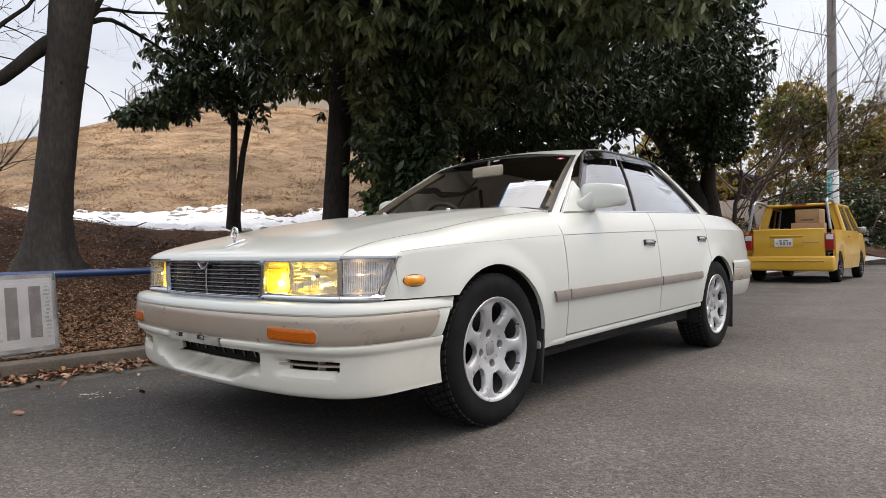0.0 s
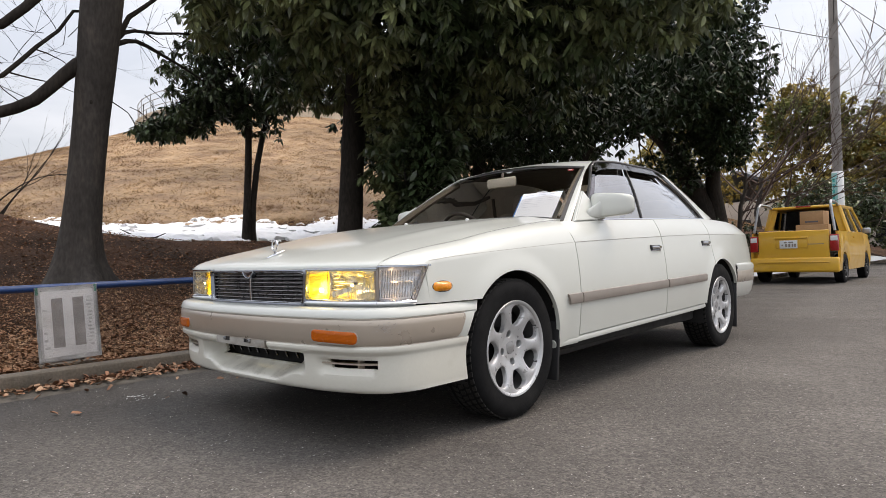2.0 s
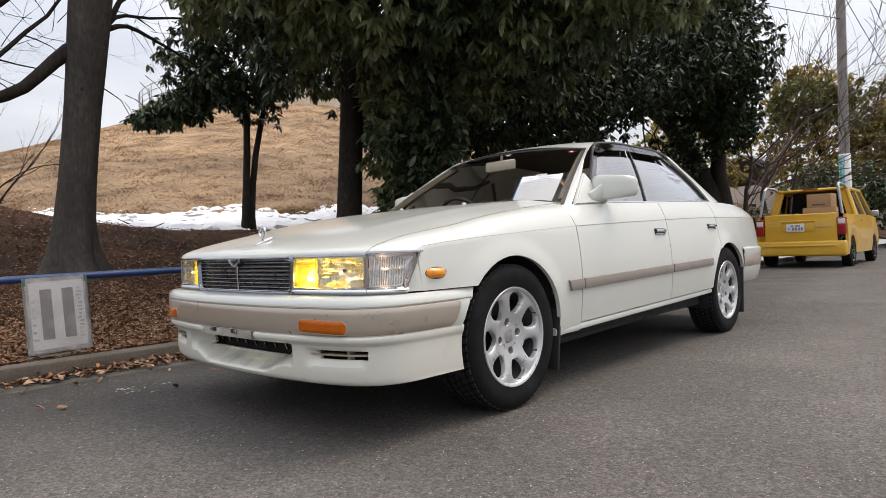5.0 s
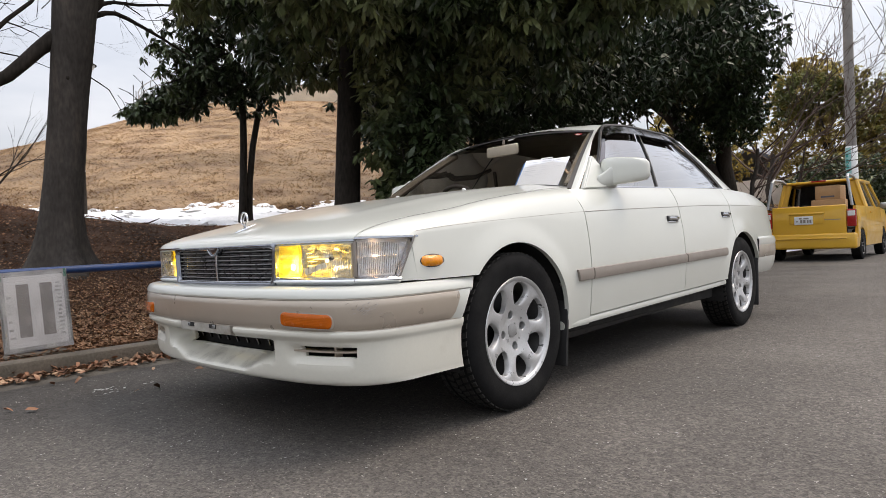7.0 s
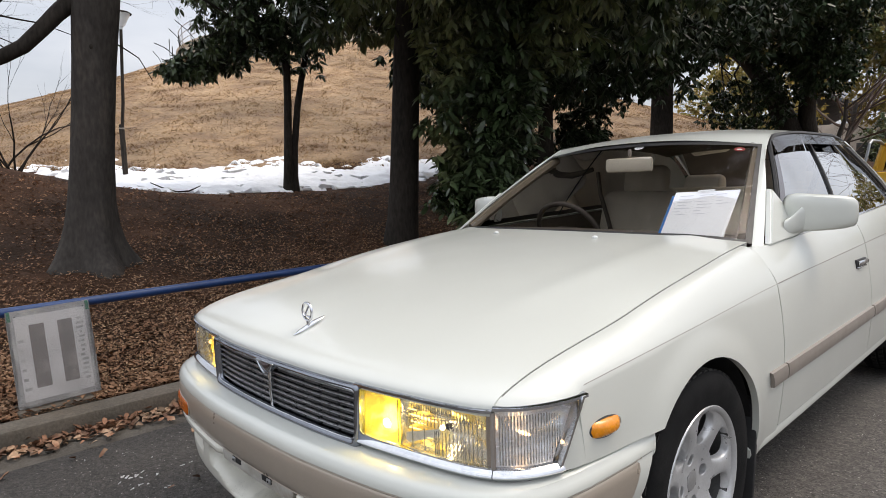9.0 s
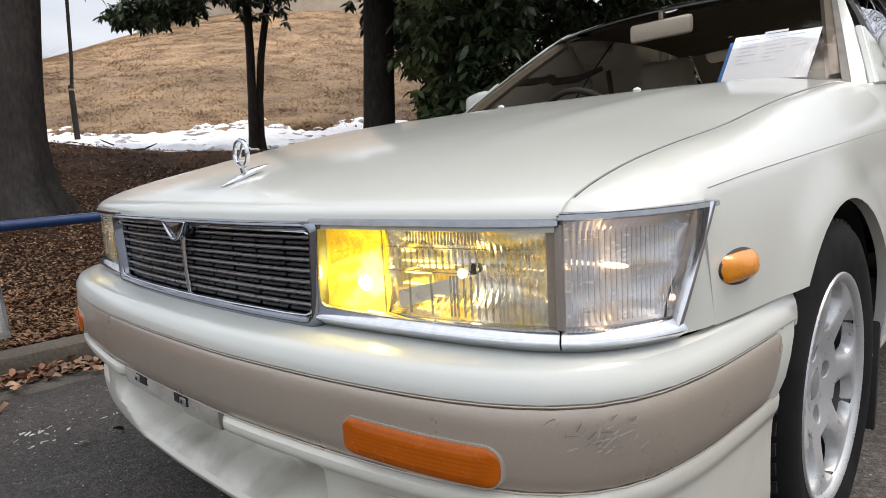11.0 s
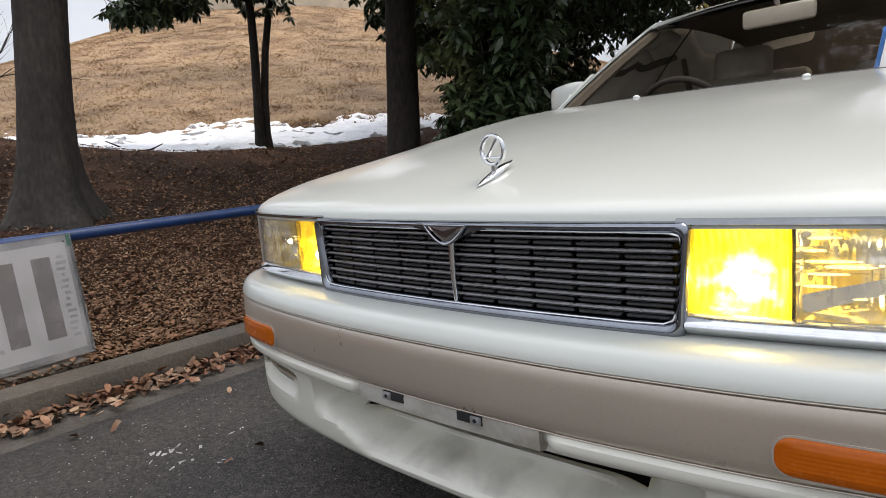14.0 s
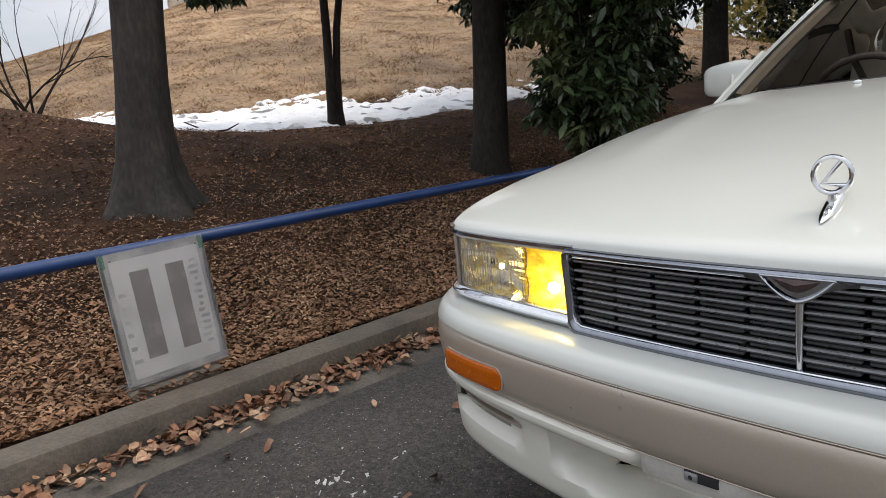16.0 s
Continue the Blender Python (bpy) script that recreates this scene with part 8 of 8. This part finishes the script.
for x, z, r in ((-0.28, 1.08, 0.10), (-0.12, 1.06, 0.12), (-0.36, 1.05, 0.12)):
    bm = bmesh.new()
    bmesh.ops.create_uvsphere(bm, u_segments=12, v_segments=8, radius=r)
    for v in bm.verts:
        v.co += v.normal * 0.03 * noise.noise(v.co * 12)
    bmesh.ops.transform(bm, matrix=Matrix.Translation((PX + x, PY + 0.35, z - 0.34)) @ Matrix.Diagonal((1.2, 1, 3.2, 1)), verts=bm.verts)
    tagged(part("sack", bm, M["cargo"]), "dark lumpy sack among the cargo", "sack", "sacks on the deck")

# ---- pole, wires ----
upole = thing("utility_pole", (-2.19, 25.0, 0), "tall grey concrete utility pole with a banner sleeve", "utility pole")
rail_part("shaft", [(-2.19, 25, -0.1), (-2.19, 25, 4), (-2.17, 25, 8), (-2.15, 25, 12.5)], [0.175, 0.165, 0.15, 0.13], M["pole"], upole, "grey concrete shaft", 20)
bm = bmesh.new()
lathe(bm, [(0.185, 1.55), (0.187, 1.56), (0.187, 3.42), (0.18, 3.43)], Matrix.Translation((-2.19, 25, 0)), 24)
part("banner_sleeve", bm, M["white"], upole, "white advertising sleeve")
for k, (z0, z1, w) in enumerate(((1.6, 3.35, 0.0),)):
    bm = bmesh.new()
    sheet(bm, lambda a, z: (-2.19 + 0.192 * math.cos(a), 25 + 0.192 * math.sin(a), z), span(radians(200), radians(275), 8), [1.65, 3.38])
    part("sleeve_panel", bm, M["pale_turquoise"], upole)
for i in range(5):
    bm = bmesh.new()
    z = 2.25 + 0.20 * i
    sheet(bm, lambda a, zz: (-2.19 + 0.196 * math.cos(a), 25 + 0.196 * math.sin(a), zz), span(radians(222), radians(250), 4), [z, z + 0.13])
    part("sleeve_mark", bm, M["turquoise"], upole)
for z in (4.6, 5.2, 5.8, 6.4, 7.0):
    rail_part("step_bolt", [(-2.19, 25, z), (-2.19 + (0.32 if int(z * 10) % 4 else -0.32), 24.95, z + 0.02)], 0.012, M["steel"], upole)
rail_part("cross_arm", [(-3.1, 25.0, 10.9), (-1.2, 25.0, 10.9)], 0.05, M["steel"], upole)
bm = bmesh.new()
tube(bm, [(-2.05, 24.95, 5.45), (-1.75, 24.7, 5.55), (-1.55, 24.6, 5.6)], [0.02, 0.02, 0.05], 8)
part("street_light", bm, M["white"], upole)
rng_w = random.Random(4)
for k, (za, xb, yb, zb, sag) in enumerate(((10.9, 14, 60, 9.5, 1.0), (10.6, 12, 62, 8.5, 1.2), (9.8, 9, 64, 7.5, 1.3), (9.2, -2.0, 70, 8.0, 1.2), (8.8, 6, -20, 12, 1.0), (10.9, 5.5, -22, 14, 1.0), (8.2, -9, 5, 9.5, 0.7))):
    a, b = Vector((-2.15, 25, za)), Vector((xb, yb, zb))
    w = new("overhead_cable")
    bm = bmesh.new()
    tube(bm, [a.lerp(b, u) - Vector((0, 0, sag * math.sin(math.pi * u))) for u in span(0, 1, 16)], 0.014, 5)
    bpy.data.objects.remove(w)
    tagged(part("overhead_cable", bm, M["wire"]), "thin black overhead cable from the utility pole", "cable", "overhead cables")


# ---- far trees, bare crowns, houses, guard rail ----
def far_tree(foot, blobs, clusters, length, seed, leaf, label, trunk=0.2):
    t = thing("far_tree", foot, label, "tree")
    rng = random.Random(seed)
    v, f, c = crown_mesh(blobs, clusters, 8, length, length * 0.5, seed, (30, -70), 0.45)
    wd = Wood()
    for k in range(14):
        e = Vector(c[rng.randrange(len(c))])
        wd.add(bent(Vector(foot) + Vector((0, 0, 1.4)), e, 5, 0.4, rng), [trunk * 0.5, trunk * 0.4, trunk * 0.3, trunk * 0.2, 0.02], 6)
    wd.add([foot, Vector(foot) + Vector((0, 0, 2.2))], [trunk, trunk * 0.7], 10)
    wd.link("trunk", M["bark_dark"], t)
    fast_mesh("crown", v, f, M[leaf], t, "olive and yellow-green foliage")


far_tree((-4.5, 36, 0), [((-4.5, 36, 5.2), (3.6, 3, 3.2), 6), ((-5.5, 35, 7.4), (2.2, 2.2, 1.6), 3), ((-2.2, 35, 4.4), (2.4, 2.4, 2.2), 3)], 2600, 0.26, 41, "leaf_gold", "olive evergreen tree across the bend")
far_tree((0.6, 38, 0), [((0.6, 38, 4.6), (3.4, 3, 3.4), 6), ((2.6, 37, 3.6), (2.2, 2.2, 2.6), 3), ((-1.0, 37, 6.4), (2.0, 2.0, 1.6), 2)], 2600, 0.26, 43, "leaf_gold", "yellow-green tree behind the utility pole")
far_tree((5.5, 42, 0), [((5.5, 42, 4.2), (3.6, 3, 3.8), 6), ((8.5, 43, 3.8), (3.2, 3, 3.4), 4)], 2200, 0.28, 47, "leaf_gold", "yellow-green tree at the bend")
far_tree((-3.0, 29, 0), [((-3.2, 29, 2.2), (2.2, 1.6, 1.5), 5), ((-0.8, 30, 1.9), (1.8, 1.5, 1.4), 4), ((1.2, 31, 2.4), (1.8, 1.5, 1.8), 4)], 2400, 0.16, 53, "leaf", "dark evergreen hedge tree behind the yellow car", 0.12)
far_tree((-9.5, 30, 1.5), [((-9.5, 30, 4.6), (2.6, 2.6, 2.6), 5), ((-12.5, 33, 4.2), (2.6, 2.6, 2.4), 4)], 1500, 0.22, 59, "leaf_gold", "golden evergreen tree beyond the bank")


def bare_crown(foot, height, lean, seed, label, n=6, rad=0.13, depth=5, spread=0.55, length=1.8):
    t = thing("bare_tree", foot, label, "tree")
    rng = random.Random(seed)
    wd = Wood()
    top = Vector(foot) + Vector(lean) * height + Vector((0, 0, height))
    stem = Wood()
    stem.add(bent(foot, top, 6, 0.1, rng), [fmix(rad, rad * 0.6, i / 5) for i in range(6)], 8)
    stem.link("trunk", M["bark"], t)
    for k in range(n):
        w = 2 * math.pi * k / n + rng.uniform(-0.4, 0.4)
        fork_out(wd, Vector(foot).lerp(top, rng.uniform(0.55, 1.0)), (math.cos(w), math.sin(w), 0.75), length, rad * 0.4, depth, rng, spread, 0.04)
    tagged(wd.link("branchwork", M["twig"], t, "fine bare reddish-brown twigs"), kind="stuff")


def arching_crown(foot, seed, label, n, length, rad, depth):
    """A leafless tree whose thin limbs sweep out over the road."""
    t = thing("bare_tree", foot, label, "tree")
    rng = random.Random(seed)
    wd = Wood()
    top = Vector(foot) + Vector((0.3, 0, 2.3))
    stem = Wood()
    stem.add(bent(foot, top, 6, 0.08, rng), [fmix(rad, rad * 0.6, i / 5) for i in range(6)], 8)
    stem.link("trunk", M["bark"], t)
    for k in range(n):
        e = radians(fmix(6, 64, k / (n - 1)) + rng.uniform(-8, 8))
        fork_out(wd, Vector(foot).lerp(top, rng.uniform(0.35, 1.0)), (math.cos(e), rng.uniform(-0.9, 0.9), math.sin(e)), length * rng.uniform(0.7, 1.15), rad * rng.uniform(0.16, 0.34), depth, rng, 0.42, -0.005, 0.0, 0.0050)
    tagged(wd.link("branchwork", M["twig"], t, "fine bare reddish-brown twigs"), kind="stuff")


arching_crown((-3.2, 16.9, 0.5), 61, "leafless tree with fine reddish twigs fanning over the road", 7, 2.5, 0.075, 4)
arching_crown((-3.0, 20.5, 0.2), 62, "leafless tree with fine reddish twigs before the pole", 9, 2.9, 0.080, 4)
bare_crown((-4.6, 23.5, 0.3), 3.0, (0.10, 0, 0), 67, "leafless tree with fine twigs before the pole", 7, 0.12, 5, 0.6, 2.3)
bare_crown((-3.6, 17.6, 0.4), 1.0, (0.25, 0.1, 0), 71, "tangle of leafless brown shrubs beside the road", 8, 0.06, 4, 0.7, 0.9)
def crest_shrub():
    """A few slim bare stems that fan out of one foot."""
    foot = Vector((-7.6, 0.85, land(-7.6, 0.85)))
    t = thing("bare_shrub", foot, "leafless shrub of slim brown stems on the crest", "shrub")
    rng = random.Random(73)
    for k in range(7):
        wd = Wood()
        fork_out(wd, foot + Vector((rng.uniform(-0.1, 0.1), rng.uniform(-0.12, 0.12), -0.03)), (rng.uniform(-0.2, 0.2), fmix(-0.7, 0.9, k / 6), 1.0), rng.uniform(0.6, 0.85), 0.014, 3, rng, 0.30, 0.02)
        wd.link("stem", M["bark_dark"], t)


crest_shrub()
# a fallen branch lies along the crest
bm = bmesh.new()
zc = lambda x, y: land(x, y) + 0.02
tube(bm, [(-7.5, 2.40, zc(-7.5, 2.4) + 0.10), (-7.5, 2.55, zc(-7.5, 2.55) + 0.05), (-7.5, 2.75, zc(-7.5, 2.75)), (-7.48, 2.92, zc(-7.48, 2.92) + 0.02), (-7.46, 3.08, zc(-7.46, 3.08) + 0.10)], [0.006, 0.010, 0.013, 0.012, 0.006], 6)
tube(bm, [(-7.5, 2.75, zc(-7.5, 2.75)), (-7.55, 2.60, zc(-7.55, 2.6) + 0.02), (-7.6, 2.30, zc(-7.6, 2.3) + 0.03)], [0.010, 0.008, 0.004], 6)
tagged(part("fallen_branch", bm, M["bark_dark"]), "fallen dark branch lying before the snow", "branch")

bare_crown((-26, 52, 2), 3.0, (0, 0, 0), 79, "distant leafless tree behind the mound", 6, 0.2, 4, 0.6, 2.4)

guard = thing("guard_rail", (6, 34, 0), "white pipe guard rail at the far bend", "guard rail")
for z in (0.35, 0.75):
    rail_part("rail", [(0.5, 31.5, z), (14, 35.5, z)], 0.04, M["white"], guard)
for k in range(8):
    u = k / 7
    rail_part("post", [(fmix(0.5, 14, u), fmix(31.5, 35.5, u), 0), (fmix(0.5, 14, u), fmix(31.5, 35.5, u), 0.8)], 0.045, M["white"], guard)


def house(at, w, d, h, rot, label):
    t = thing("house", at, label, "house")
    m = Matrix.Translation(at) @ Matrix.Rotation(radians(rot), 4, "Z")
    bm = bmesh.new()
    box(bm, (0, 0, h / 2), (w, d, h), 0.03)
    bmesh.ops.transform(bm, matrix=m, verts=bm.verts)
    part("wall", bm, M["plaster"], t, "pale plaster wall")
    bm = bmesh.new()
    prof = [(-w / 2 - 0.5, h - 0.05), (0, h + w * 0.22), (w / 2 + 0.5, h - 0.05), (w / 2 + 0.5, h + 0.12), (0, h + w * 0.22 + 0.18), (-w / 2 - 0.5, h + 0.12)]
    rows = [[bm.verts.new(m @ Vector((x, y, z))) for x, z in prof] for y in (-d / 2 - 0.4, d / 2 + 0.4)]
    for i in range(6):
        bm.faces.new((rows[0][i], rows[0][(i + 1) % 6], rows[1][(i + 1) % 6], rows[1][i]))
    bm.faces.new(rows[0]), bm.faces.new(rows[1][::-1])
    part("roof", bm, M["roof_tile"], t, "grey tiled roof")
    for k in range(3):
        for z in ((1.5,) if h < 4 else (1.5, 4.2)):
            bm = bmesh.new()
            box(bm, (-w / 3 + k * w / 3, -d / 2 - 0.01, z), (1.2, 0.08, 1.1), 0.01)
            bmesh.ops.transform(bm, matrix=m, verts=bm.verts)
            part("window", bm, M["window_dark"], t)


house((-9.5, 44, 0.5), 8, 7, 3.2, -12, "single-storey plaster house with a grey tiled roof beyond the trees")
house((-2.0, 58, 0), 9, 7, 5.8, 8, "two-storey plaster house behind the far trees")


# stone retaining wall and rail round the top of the mound
top_wall = thing("mound_wall", (HX, HY, HZ), "low pale stone wall with a rail on the mound's top", "wall")
ring_at = lambda a, r, z: (HX + r * math.cos(a), HY + r * math.sin(a), z)
bm = bmesh.new()
sheet(bm, lambda a, k: ring_at(a, HTOP + (0.14, 0.12, 0.16, 0.16, -0.25, -0.25)[k], HZ + (-0.5, 0.66, 0.66, 0.78, 0.78, -0.5)[k]), span(0, 2 * math.pi, 97), [0, 1, 2, 3, 4, 5])
part("wall", bm, M["stone_wall"], top_wall, "pale stone retaining wall", angle=30)
for z in (1.15, 1.5, 1.85):
    rail_part("rail", [ring_at(a, HTOP - 0.05, HZ + z) for a in span(0, 2 * math.pi, 97)], 0.022, M["steel"], top_wall)
for k in range(36):
    a = 2 * math.pi * k / 36
    rail_part("post", [ring_at(a, HTOP - 0.05, HZ + 0.7), ring_at(a, HTOP - 0.05, HZ + 1.9)], 0.028, M["steel"], top_wall)


# ---- kerb stones ----
kerb = thing("kerb", (-1.885, 3.0, 0.0), "weathered concrete kerb stones beside the bank", "kerb", kind="structure")
ks = kerb_stone()
random.seed(3)
for i in range(24):
    y = -11.65 + 2.0 * i
    under(new("kerb_stone", ks), kerb, "", pose(-1.885 + random.uniform(-0.004, 0.004), y, random.uniform(-0.004, 0.004), 0, 0, random.uniform(-0.4, 0.4)))
